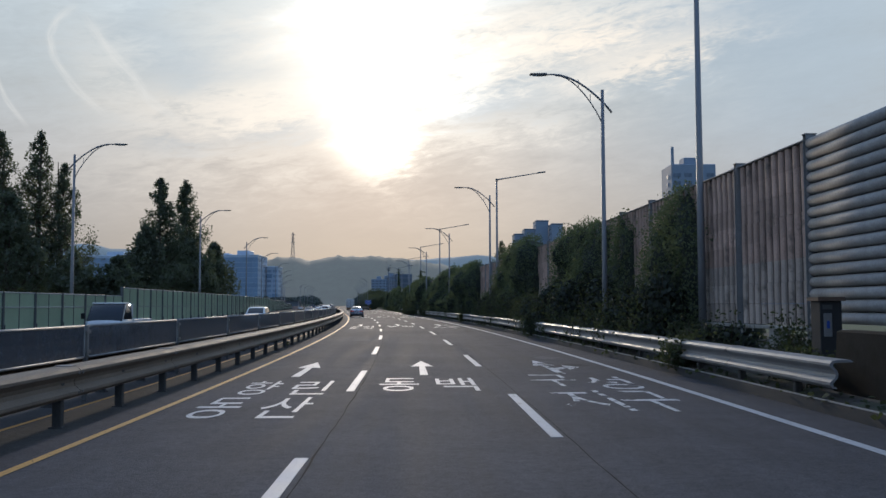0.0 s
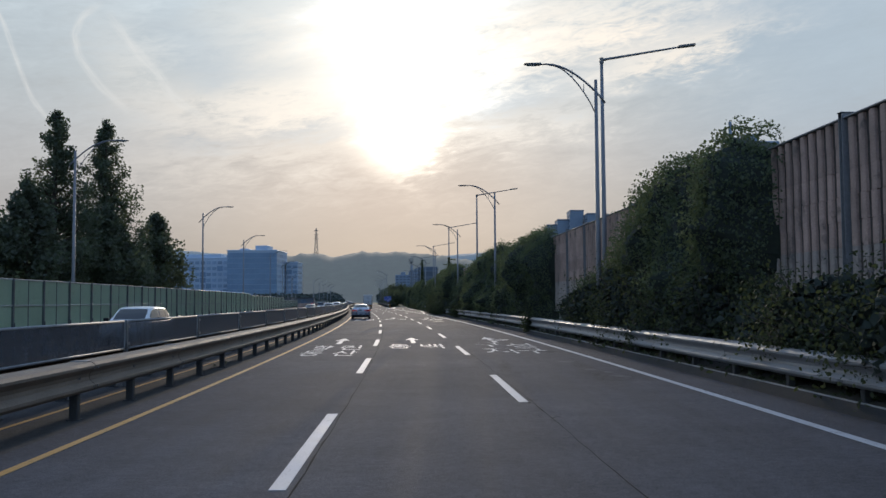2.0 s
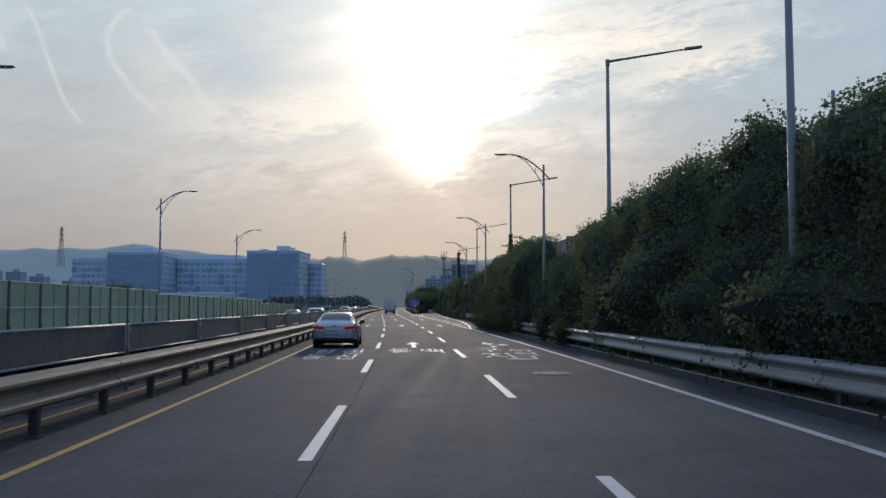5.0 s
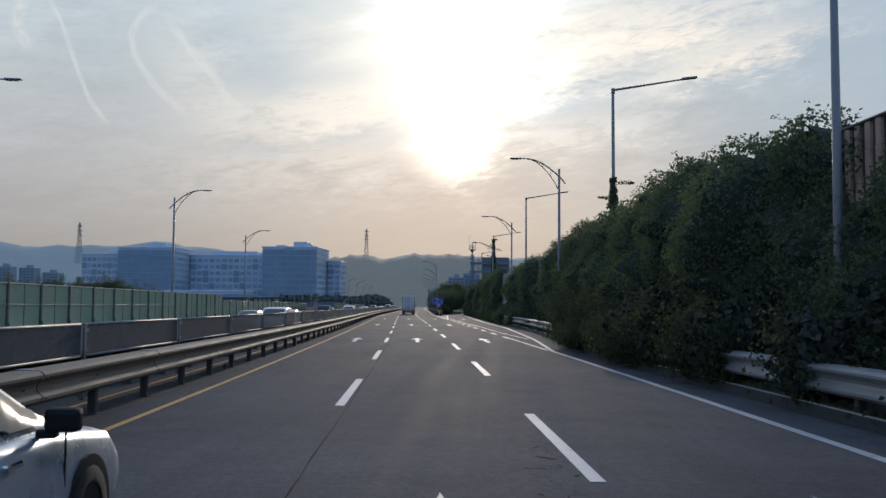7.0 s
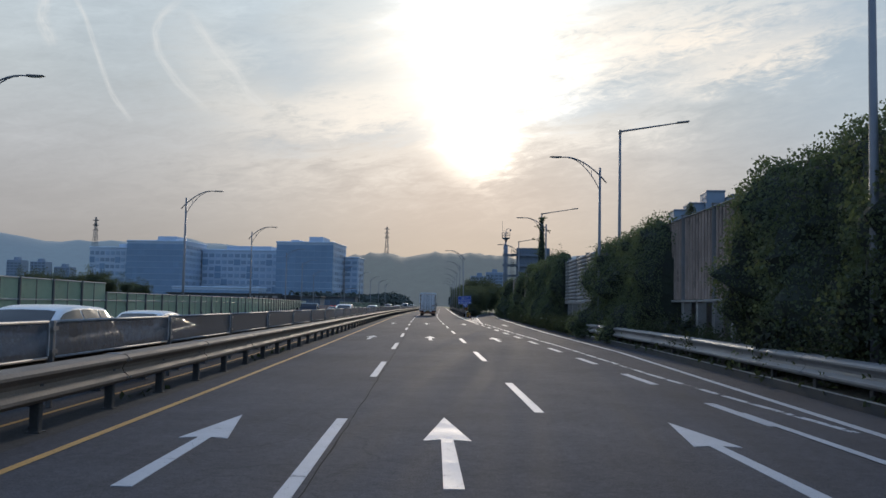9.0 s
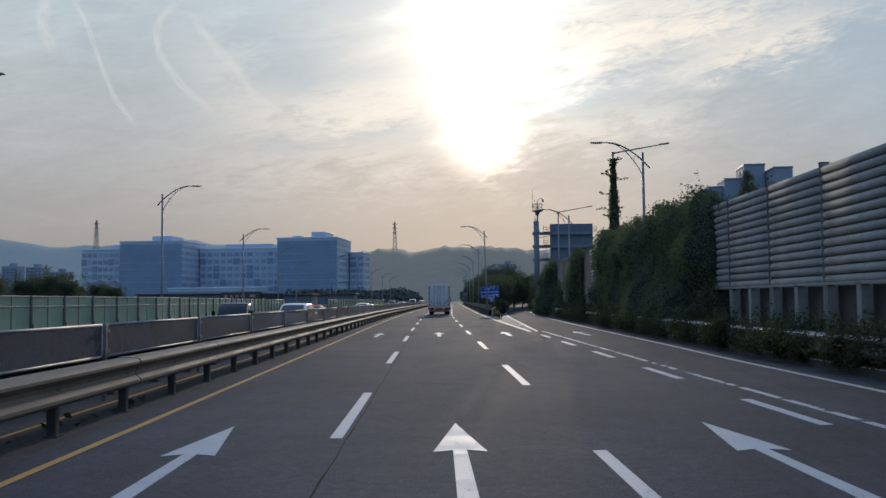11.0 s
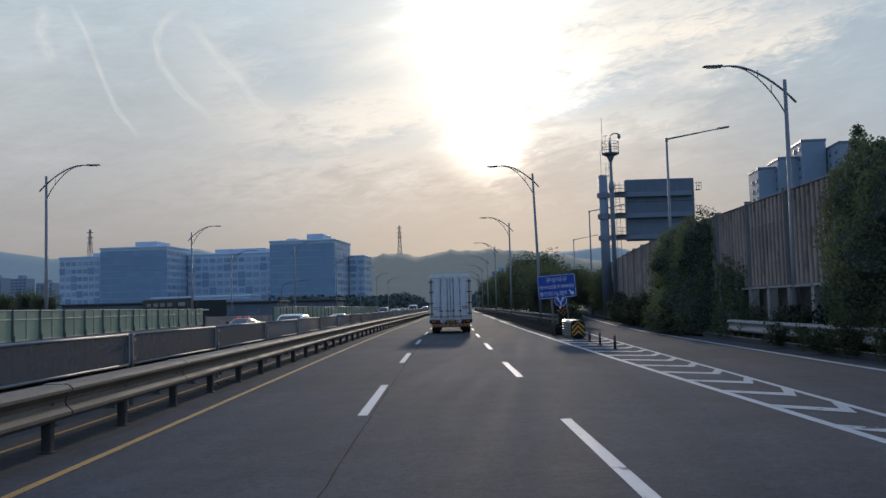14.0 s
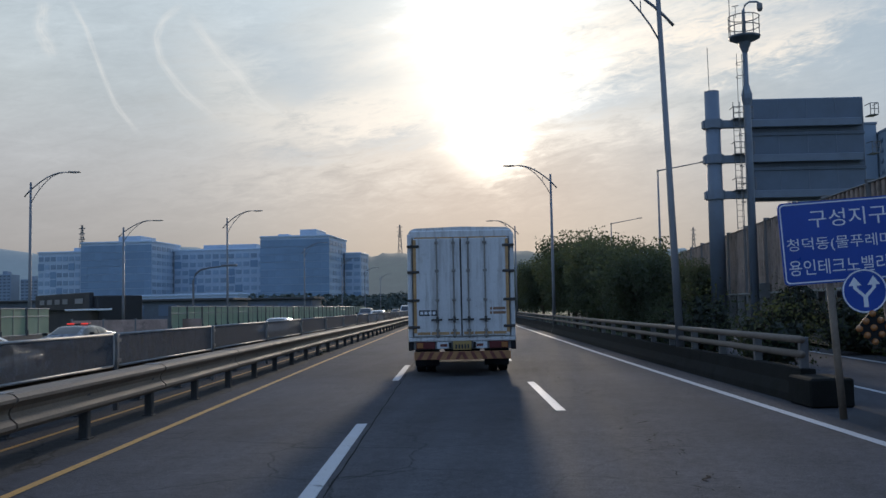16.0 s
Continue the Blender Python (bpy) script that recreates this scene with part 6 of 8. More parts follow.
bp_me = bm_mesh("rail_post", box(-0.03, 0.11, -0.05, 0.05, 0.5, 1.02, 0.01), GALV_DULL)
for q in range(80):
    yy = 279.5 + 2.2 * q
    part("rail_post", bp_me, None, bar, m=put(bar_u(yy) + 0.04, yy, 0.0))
part("end_block", box(-0.30, 0.36, -0.9, 0.0, 0.0, 0.44, 0.03), BARRIER_DARK, bar, m=put(6.95, 279.2))

# concrete barrier and cabinet at the start
thing("barrier", "dark concrete barrier at the end of the roadside rail", "barrier",
      data=bm_mesh("barrier", sweep_bm([(7.84, 0.0), (7.92, 0.22), (8.0, 1.17), (8.06, 1.20), (8.30, 1.20), (8.36, 1.17), (8.44, 0.22), (8.5, 0.0)], -40, 14.5, 6), BARRIER_DARK))
cab = thing("roadside_cabinet", "small dark roadside cabinet with a pale door behind the rail", "cabinet", m=put(8.80, 16.6, 0.45) @ Matrix.Diagonal((0.6, 0.6, 0.86, 1)))
part("body", box(-0.34, 0.34, -0.32, 0.32, 0.0, 1.42, 0.02), KERB_FACE, cab)
part("roof", poly_bm([(-0.42, -0.40), (0.42, -0.40), (0.42, 0.40), (-0.42, 0.40)], 1.42, 0.08), RUSTY_ROOF, cab, "rust-brown roof")
part("louvre", box(-0.26, 0.04, -0.335, -0.32, 1.24, 1.34, 0.004), CONCRETE_DARK, cab, "grey louvre")
part("door", box(-0.24, 0.02, -0.345, -0.32, 0.66, 1.16, 0.01), GALV_PALE, cab, "pale door")
part("mark", box(-0.15, -0.06, -0.352, -0.345, 0.84, 1.0), SIGN_BLUE, cab, "blue mark")

# ---------------------------------------------------------------- message sign and camera mast
vms = thing("message_sign", "large road message sign seen from behind on a round column", "message sign", m=put(15.05, 312.4, 0.4))
part("column", tube([(0, 0, 0), (0, 0, 12.2)], [0.41, 0.38], 20), VMS_STEEL, vms, smooth=True)
part("column_cap", lathe([(0.38, 12.18), (0.38, 12.24), (0.05, 12.3)], 20), VMS_STEEL, vms)
part("antenna", tube([(-0.12, 0, 12.2), (-0.14, 0, 14.6)], 0.018, 6), GALV_DULL, vms)
for z in (10.28, 8.43, 6.55):
    arm_ = part("arm", box(-0.55, 7.7, -0.17, 0.17, z, z + 0.40, 0.02), VMS_STEEL, vms)
    part("flange", lathe([(0.50, z - 0.03), (0.50, z + 0.43)], 20), VMS_STEEL, arm_)
pan = part("panel", box(1.98, 7.98, 0.22, 0.85, 6.45, 11.85, 0.05), SIGN_BACK, vms, "blue-grey sheet-metal back")
for z in (8.02, 9.86):
    part("stiffener", box(1.98, 7.98, 0.16, 0.22, z, z + 0.16, 0.02), SIGN_BACK, pan)
for x in (3.5, 5.0, 6.5):
    part("seam", box(x - 0.015, x + 0.015, 0.205, 0.22, 6.5, 11.8), VMS_STEEL, pan)


def cage(x0, x1, z, bm):
    for zz in (z + 0.28, z + 0.58):
        tube([(x0, -0.55, zz), (x1, -0.55, zz)], 0.022, 5, bm)
    for x in np.linspace(x0, x1, 3):
        tube([(x, -0.55, z), (x, -0.55, z + 0.58)], 0.022, 5, bm)
    for x in (x0, x1):
        tube([(x, -0.55, z + 0.58), (x, 0.1, z + 0.58)], 0.022, 5, bm)
    box(x0, x1, -0.55, 0.1, z - 0.04, z, bm=bm)
    return bm


for z in (10.72, 8.87, 6.99):
    pieces("walkway", "guard_bar", cage(0.95, 1.95, z, bmesh.new()), GALV_DULL, vms, "railed steel walkway")
for z in (10.75, 8.75):
    pieces("walkway", "guard_bar", cage(7.99, 8.40, z, bmesh.new()), GALV_DULL, vms, "railed steel walkway")
lad = bmesh.new()
for x in (1.0, 1.35):
    tube([(x, -0.3, 0.6), (x, -0.3, 11.6)], 0.02, 5, lad)
for q in range(36):
    tube([(1.0, -0.3, 0.8 + 0.3 * q), (1.35, -0.3, 0.8 + 0.3 * q)], 0.012, 4, lad)
part("ladder", lad, GALV_DULL, vms)

mast = thing("camera_mast", "steel camera mast with a railed platform at its top", "camera mast", m=put(14.55, 305.2, 0.4))
part("pole", tube([(0, 0, 0), (0, 0, 8), (0, 0, 10.4), (0, 0, 10.6), (0, 0, 13.0)], [0.19, 0.17, 0.16, 0.12, 0.11], 14), VMS_STEEL, mast, smooth=True)
part("joint_collar", lathe([(0.17, 9.9), (0.24, 10.2), (0.24, 10.4), (0.13, 10.8)], 14), VMS_STEEL, mast)
bas = bmesh.new()
bas_r = 0.68
for z in (13.0, 13.45, 13.9):
    tube([(bas_r * math.cos(2 * math.pi * q / 16), bas_r * math.sin(2 * math.pi * q / 16), z) for q in range(17)], 0.022, 6, bas, cap=False)
for q in range(10):
    a = 2 * math.pi * q / 10
    tube([(bas_r * math.cos(a), bas_r * math.sin(a), 12.95), (bas_r * math.cos(a), bas_r * math.sin(a), 13.9)], 0.018, 5, bas)
pieces("basket_rail", "guard_bar", bas, GALV_DULL, mast)
part("platform", lathe([(0.12, 12.3), (0.30, 12.75), (0.68, 12.93), (0.70, 13.0), (0.1, 13.02)], 16), VMS_STEEL, mast)
cam_arm = part("camera_arm", tube([(0, 0, 13.0), (0, 0, 14.2), (0.08, 0, 14.45), (0.28, 0, 14.6), (0.62, 0, 14.6), (0.74, 0, 14.5)], [0.09, 0.07, 0.045, 0.045, 0.045, 0.05], 10), VMS_STEEL, mast, smooth=True)
part("camera_head", lathe([(0.05, 14.55), (0.12, 14.5), (0.13, 14.28), (0.09, 14.18), (0.02, 14.15)], 12), GALV_DULL, cam_arm, "grey dome camera", Matrix.Translation((0.74, 0, 0)))
part("lightning_rod", tube([(-0.62, 0, 13.0), (-0.62, 0, 15.9)], 0.018, 6), GALV_DULL, mast)
vane = tube([(-0.35, 0, 13.9), (-0.35, 0, 14.45)], 0.014, 5)
tube([(-0.5, 0, 14.4), (-0.2, 0, 14.45)], 0.02, 5, vane)
part("wind_vane", vane, GALV_DULL, mast)
hoop = bmesh.new()
for z in (11.2, 11.8, 8.6, 9.3, 7.2, 6.4, 5.6):
    tube([(-0.15 - 0.28 * math.sin(math.pi * q / 8), -0.05 - 0.3 * math.cos(math.pi * q / 8), z) for q in range(9)], 0.016, 5, hoop)
for x in (-0.43, -0.2):
    tube([(x, -0.15, 4.5), (x, -0.15, 12.2)], 0.014, 5, hoop)
part("caged_ladder", hoop, GALV_DULL, mast)
part("junction_box", box(0.15, 0.62, -0.2, 0.2, 1.3, 2.0, 0.03), GALV_DULL, mast, "grey junction box")

# ---------------------------------------------------------------- far buildings
def office(x0, x1, y0, y1, top, floors, bays, label, strip=False, roof=()):
    """Clad block with rows of recessed windows on the side that faces the road and on the right flank."""
    w, d = x1 - x0, y1 - y0
    ob = thing("office_building", label, "building", "office park", Matrix.Translation((x0, y0, 0)))
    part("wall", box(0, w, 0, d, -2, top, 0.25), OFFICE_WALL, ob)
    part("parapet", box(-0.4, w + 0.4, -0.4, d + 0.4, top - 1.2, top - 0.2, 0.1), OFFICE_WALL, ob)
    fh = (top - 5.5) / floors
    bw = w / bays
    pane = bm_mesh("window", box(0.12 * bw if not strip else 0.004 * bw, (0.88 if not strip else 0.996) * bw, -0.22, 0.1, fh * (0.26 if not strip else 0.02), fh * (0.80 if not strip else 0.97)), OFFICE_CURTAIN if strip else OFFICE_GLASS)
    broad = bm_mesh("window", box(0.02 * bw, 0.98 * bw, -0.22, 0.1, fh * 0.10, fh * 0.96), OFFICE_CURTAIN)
    for f in range(floors):
        for b in range(bays):
            dark = not strip and (b * 7 + f * 3 + f // 2 * b) % 5 == 0
            part("window", broad if dark else pane, None, ob, m=Matrix.Translation((b * bw, -0.05 if (b + f) % 7 else 0.0, 3.2 + f * fh)))
    sb = max(2, int(d / 7))
    sw = d / sb
    side_me = bm_mesh("window", box(-0.1, 0.25, 0.12 * sw, 0.88 * sw, fh * 0.22, fh * 0.78), OFFICE_GLASS)
    for f in range(floors):
        for b in range(sb):
            part("window", side_me, None, ob, m=Matrix.Translation((w, b * sw, 3.2 + f * fh)))
    for rx0, rx1, rz in roof:
        part("plant_room", box(rx0, rx1, d * 0.2, d * 0.7, top, top + rz, 0.15), OFFICE_WALL, ob)
    return ob


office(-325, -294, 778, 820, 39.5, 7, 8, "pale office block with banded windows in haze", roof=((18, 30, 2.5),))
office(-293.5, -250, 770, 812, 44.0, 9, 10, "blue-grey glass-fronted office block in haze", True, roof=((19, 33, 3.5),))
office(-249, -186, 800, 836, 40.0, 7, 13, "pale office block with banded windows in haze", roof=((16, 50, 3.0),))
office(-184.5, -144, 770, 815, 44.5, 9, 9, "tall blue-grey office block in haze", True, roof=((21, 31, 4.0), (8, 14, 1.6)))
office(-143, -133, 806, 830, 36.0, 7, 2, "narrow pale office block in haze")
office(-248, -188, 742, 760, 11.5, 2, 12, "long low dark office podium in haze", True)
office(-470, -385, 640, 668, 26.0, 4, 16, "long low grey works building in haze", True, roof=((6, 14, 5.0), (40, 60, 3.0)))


def flats(x0, x1, y0, top, label, seed, gable=False):
    ob = thing("apartment_tower", label, "building", "apartment towers", Matrix.Translation((x0, y0, 0)))
    w, d = x1 - x0, 14.0
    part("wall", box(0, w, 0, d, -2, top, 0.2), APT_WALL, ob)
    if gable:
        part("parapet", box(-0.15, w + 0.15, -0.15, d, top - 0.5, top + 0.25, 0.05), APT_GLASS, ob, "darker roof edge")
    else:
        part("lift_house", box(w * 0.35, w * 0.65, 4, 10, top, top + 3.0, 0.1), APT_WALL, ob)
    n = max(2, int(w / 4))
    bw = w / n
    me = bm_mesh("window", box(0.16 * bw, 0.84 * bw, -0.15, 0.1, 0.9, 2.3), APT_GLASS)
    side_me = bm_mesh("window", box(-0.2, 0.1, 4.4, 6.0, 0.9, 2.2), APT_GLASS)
    f0 = 3 if top < 50 else 4
    for f in range(f0 + 4 * gable, int(top / 2.9)):
        for b in range(0 if gable else n):
            part("window", me, None, ob, m=Matrix.Translation((b * bw, 0, f * 2.9)))
        for q in (-2.4, 3.4) if gable else (0,):
            part("window", side_me, None, ob, m=Matrix.Translation((0, q, f * 2.9)))
    return ob


FL = "pale blue-grey apartment tower behind the noise wall"
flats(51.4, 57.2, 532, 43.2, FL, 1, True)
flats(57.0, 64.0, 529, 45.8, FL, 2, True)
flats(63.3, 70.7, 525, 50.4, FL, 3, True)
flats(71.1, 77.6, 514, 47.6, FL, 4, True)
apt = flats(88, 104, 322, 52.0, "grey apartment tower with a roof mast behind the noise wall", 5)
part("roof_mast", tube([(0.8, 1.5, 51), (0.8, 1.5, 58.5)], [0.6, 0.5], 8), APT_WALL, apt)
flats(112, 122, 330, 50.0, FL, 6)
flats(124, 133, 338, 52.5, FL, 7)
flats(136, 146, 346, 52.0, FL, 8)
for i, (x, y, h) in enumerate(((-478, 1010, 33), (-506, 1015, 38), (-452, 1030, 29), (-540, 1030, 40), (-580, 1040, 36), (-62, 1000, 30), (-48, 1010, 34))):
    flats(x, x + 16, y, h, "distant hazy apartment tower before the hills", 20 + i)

shed = thing("black_shop", "black clad low shop building with white sign bars", "shop", m=Matrix.Translation((-71.6, 348.2, 0.0)) @ Matrix.Rotation(radians(-41), 4, "Z"))
part("body", box(0.2, 14.5, 0, 4.0, -0.2, 3.2, 0.06), BLACK_SHED, shed)
fas = part("fascia", box(0.0, 13.6, -0.4, 0.0, 2.0, 3.5, 0.05), BLACK_SHED, shed)
for i in range(5):
    part("sign_bar", box(1.4 + 2.0 * i + (1.0 if i > 3 else 0), 2.6 + 2.0 * i + (1.6 if i > 3 else 0), -0.46, -0.4, 2.55, 3.0), GALV_PALE, fas, "pale lettering bar")
part("awning", box(12.2, 17.0, -2.0, 0.2, 1.9, 2.05, 0.03), SIGN_WHITE, shed, "pale awning")
for i, (u, y, w, h) in enumerate(((-36, 372, 18, 3.0), (-27, 392, 14, 3.2), (-62, 395, 22, 3.6), (-44, 430, 20, 3.4), (-84, 365, 14, 3.0))):
    ob = thing("low_building", "low dull building beyond the green barrier", "building", "low roadside buildings", put(u, y, 0))
    part("wall", box(-w / 2, w / 2, 0, 9, -0.2, h, 0.06), DULL_ROOF, ob)
    part("roof", box(-w / 2 - 0.4, w / 2 + 0.4, -0.5, 9.5, h, h + 0.3, 0.05), CONCRETE_DARK, ob)
    for b in range(int(w / 4)):
        part("window", box(-w / 2 + 1 + 4 * b, -w / 2 + 3.2 + 4 * b, -0.05, 0.02, 1.2, 2.6), APT_GLASS, ob)

# ---------------------------------------------------------------- hills and pylons
def ridge(name, label, dist, az0, az1, height, mat, seed, rough=0.16, deep=500):
    """A long wooded ridge with a rounded front and an uneven skyline."""
    bm = bmesh.new()
    n = 150
    rows = []
    for i in range(n + 1):
        a = radians(az0 + (az1 - az0) * i / n)
        h = height(math.degrees(a)) * (1 + rough * fbm(math.degrees(a) * 0.45, seed)) + 4.0 * noise.noise((math.degrees(a) * 6, seed, 0)) + 2.5 * noise.noise((math.degrees(a) * 22, seed, 1))
        col = []
        for q, f in ((0, -0.02), (0.3, 0.45), (0.6, 0.78), (0.85, 0.95), (1, 1.0), (1.3, 0.6), (1.8, 0.0)):
            r = dist + deep * (q - 1)
            col.append(bm.verts.new((-r * math.sin(a), 130 + r * math.cos(a), max(h, 1) * f + (5 * noise.noise((i * 0.9, q * 5, seed)) if 0 < q < 1 else 0))))
        rows.append(col)
    for ra, rb in zip(rows, rows[1:]):
        for k_ in range(len(ra) - 1):
            bm.faces.new((ra[k_], ra[k_ + 1], rb[k_ + 1], rb[k_]))
    return thing(name, label, "hill", data=bm_mesh(name, bm, mat, True), kind="structure")


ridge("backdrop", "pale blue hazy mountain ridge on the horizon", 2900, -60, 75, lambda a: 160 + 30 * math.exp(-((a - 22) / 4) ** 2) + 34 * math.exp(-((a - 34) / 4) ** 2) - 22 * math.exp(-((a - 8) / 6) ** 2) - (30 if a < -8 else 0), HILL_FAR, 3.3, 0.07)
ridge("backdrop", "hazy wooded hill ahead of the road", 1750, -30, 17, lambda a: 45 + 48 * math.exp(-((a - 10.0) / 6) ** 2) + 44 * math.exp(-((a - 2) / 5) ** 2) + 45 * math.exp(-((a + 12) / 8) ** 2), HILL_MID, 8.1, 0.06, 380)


def pylon(m, h, label):
    ob = thing("pylon", label, "pylon", "power pylons", m)
    bm = bmesh.new()
    w0 = h * 0.06
    lv = [0, 0.18, 0.34, 0.48, 0.60, 0.70, 0.80, 0.90, 1.0]
    r = h * 0.0055
    wid = lambda f: w0 * (1 - f) ** 1.1 + h * 0.012
    for sx in (-1, 1):
        for sy in (-1, 1):
            tube([(sx * wid(f), sy * wid(f), f * h) for f in lv], r, 4, bm)
    for a, b in zip(lv, lv[1:]):
        for s in (-1, 1):
            tube([(-wid(a), s * wid(a), a * h), (wid(b), s * wid(b), b * h)], r * 0.7, 4, bm)
            tube([(wid(a), s * wid(a), a * h), (-wid(b), s * wid(b), b * h)], r * 0.7, 4, bm)
    part("tower", bm, GALV_DULL, ob)
    for f in (0.68, 0.80, 0.92):
        ca = tube([(-h * 0.075, 0, f * h), (0, 0, f * h + h * 0.03), (h * 0.075, 0, f * h)], r, 4)
        tube([(-h * 0.075, 0, f * h), (h * 0.075, 0, f * h)], r, 4, ca)
        part("cross_arm", ca, GALV_DULL, ob)
    return ob


p1 = pylon(Matrix.Translation((-272, 1830, 84)), 64, "grey lattice power pylon on the far hill")
for x, y, z, s in ((-630, 1400, 60, 0.93), (210, 1700, 60, 0.9)):
    copy_thing(p1, Matrix.Translation((x, y, z)) @ Matrix.Scale(s, 4))

# contrails: thin veils far up in the sky
def contrail_material():
    m = bpy.data.materials.new("contrail_veil")
    m.use_nodes = True
    t = m.node_tree
    t.nodes.clear()
    uv = t.nodes.new("ShaderNodeTexCoord")
    sp = t.nodes.new("ShaderNodeSeparateXYZ")
    t.links.new(uv.outputs["UV"], sp.inputs[0])
    tri = t.nodes.new("ShaderNodeMath")
    tri.operation = "PINGPONG"
    tri.inputs[1].default_value = 0.5
    t.links.new(sp.outputs[1], tri.inputs[0])
    nz = t.nodes.new("ShaderNodeTexNoise")
    nz.inputs["Scale"].default_value, nz.inputs["Detail"].default_value = 7.0, 6
    t.links.new(uv.outputs["UV"], nz.inputs["Vector"])
    r = t.nodes.new("ShaderNodeMapRange")
    r.interpolation_type = "SMOOTHSTEP"
    r.inputs[1].default_value, r.inputs[2].default_value, r.inputs[3].default_value, r.inputs[4].default_value = 0.0, 0.5, 0.0, 0.47
    t.links.new(tri.outputs[0], r.inputs[0])
    r2 = t.nodes.new("ShaderNodeMapRange")
    r2.inputs[1].default_value, r2.inputs[2].default_value, r2.inputs[3].default_value, r2.inputs[4].default_value = 0.3, 0.65, 0.25, 1.0
    t.links.new(nz.outputs[0], r2.inputs[0])
    end = t.nodes.new("ShaderNodeMath")
    end.operation = "PINGPONG"
    end.inputs[1].default_value = 0.5
    t.links.new(sp.outputs[0], end.inputs[0])
    r3 = t.nodes.new("ShaderNodeMapRange")
    r3.inputs[1].default_value, r3.inputs[2].default_value = 0.0, 0.12
    t.links.new(end.outputs[0], r3.inputs[0])
    a = t.nodes.new("ShaderNodeMath")
    a.operation = "MULTIPLY"
    t.links.new(r.outputs[0], a.inputs[0])
    t.links.new(r2.outputs[0], a.inputs[1])
    b = t.nodes.new("ShaderNodeMath")
    b.operation = "MULTIPLY"
    t.links.new(a.outputs[0], b.inputs[0])
    t.links.new(r3.outputs[0], b.inputs[1])
    e = t.nodes.new("ShaderNodeEmission")
    e.inputs[0].default_value = (0.80, 0.80, 0.78, 1)
    tr = t.nodes.new("ShaderNodeBsdfTransparent")
    mx = t.nodes.new("ShaderNodeMixShader")
    t.links.new(b.outputs[0], mx.inputs[0])
    t.links.new(tr.outputs[0], mx.inputs[1])
    t.links.new(e.outputs[0], mx.inputs[2])
    o = t.nodes.new("ShaderNodeOutputMaterial")
    t.links.new(mx.outputs[0], o.inputs[0])
    return m


VEIL = contrail_material()


def contrail(angles, width):
    """A ribbon through bearings (to the left of straight on, up), 4.4 km off."""
    pts = []
    for (a0, e0), (a1, e1) in zip(angles, angles[1:]):
        for s in range(6):
            pts.append((a0 + (a1 - a0) * s / 6, e0 + (e1 - e0) * s / 6))
    pts.append(angles[-1])
    sm = [pts[0]] + [tuple((pts[i - 1][k_] + 2 * pts[i][k_] + pts[i + 1][k_]) / 4 for k_ in (0, 1)) for i in range(1, len(pts) - 1)] + [pts[-1]]
    bm = bmesh.new()
    uvl = bm.loops.layers.uv.new("UVMap")
    rows = []
    for i, (a, e) in enumerate(sm):
        da, de = sm[min(i + 1, len(sm) - 1)][0] - sm[max(i - 1, 0)][0], sm[min(i + 1, len(sm) - 1)][1] - sm[max(i - 1, 0)][1]
        ln = math.hypot(da, de) or 1.0
        row = []
        for s in (-1, 1):
            aa, ee = radians(a - s * de / ln * width / 2), radians(e + s * da / ln * width / 2)
            row.append(bm.verts.new((-4400 * math.sin(aa) * math.cos(ee), 130 + 4400 * math.cos(aa) * math.cos(ee), 4400 * math.sin(ee))))
        rows.append(row)
    for i, (ra, rb) in enumerate(zip(rows, rows[1:])):
        fc = bm.faces.new((ra[0], rb[0], rb[1], ra[1]))
        n_ = len(rows) - 1
        for lp, uvv in zip(fc.loops, ((i / n_, 0), ((i + 1) / n_, 0), ((i + 1) / n_, 1), (i / n_, 1))):
            lp[uvl].uv = uvv
    ob = thing("backdrop", "thin white contrail high in the pale sky", "contrail", data=bm_mesh("contrail", bm, VEIL), kind="structure")
    ob.visible_shadow = False


contrail(((28.34, 17.76), (27.39, 16.11), (26.59, 13.92), (25.79, 12.0), (24.49, 10.4)), 0.45)
contrail(((21.92, 17.96), (23.17, 16.91), (23.53, 15.91), (23.27, 14.71), (22.01, 13.01), (19.99, 11.39)), 0.7)
contrail(((21.72, 17.49), (20.13, 15.43), (18.59, 13.98), (17.74, 12.64), (15.65, 11.37)), 0.9)
contrail(((29.58, 17.48), (29.88, 15.89), (29.1, 14.38)), 1.1)
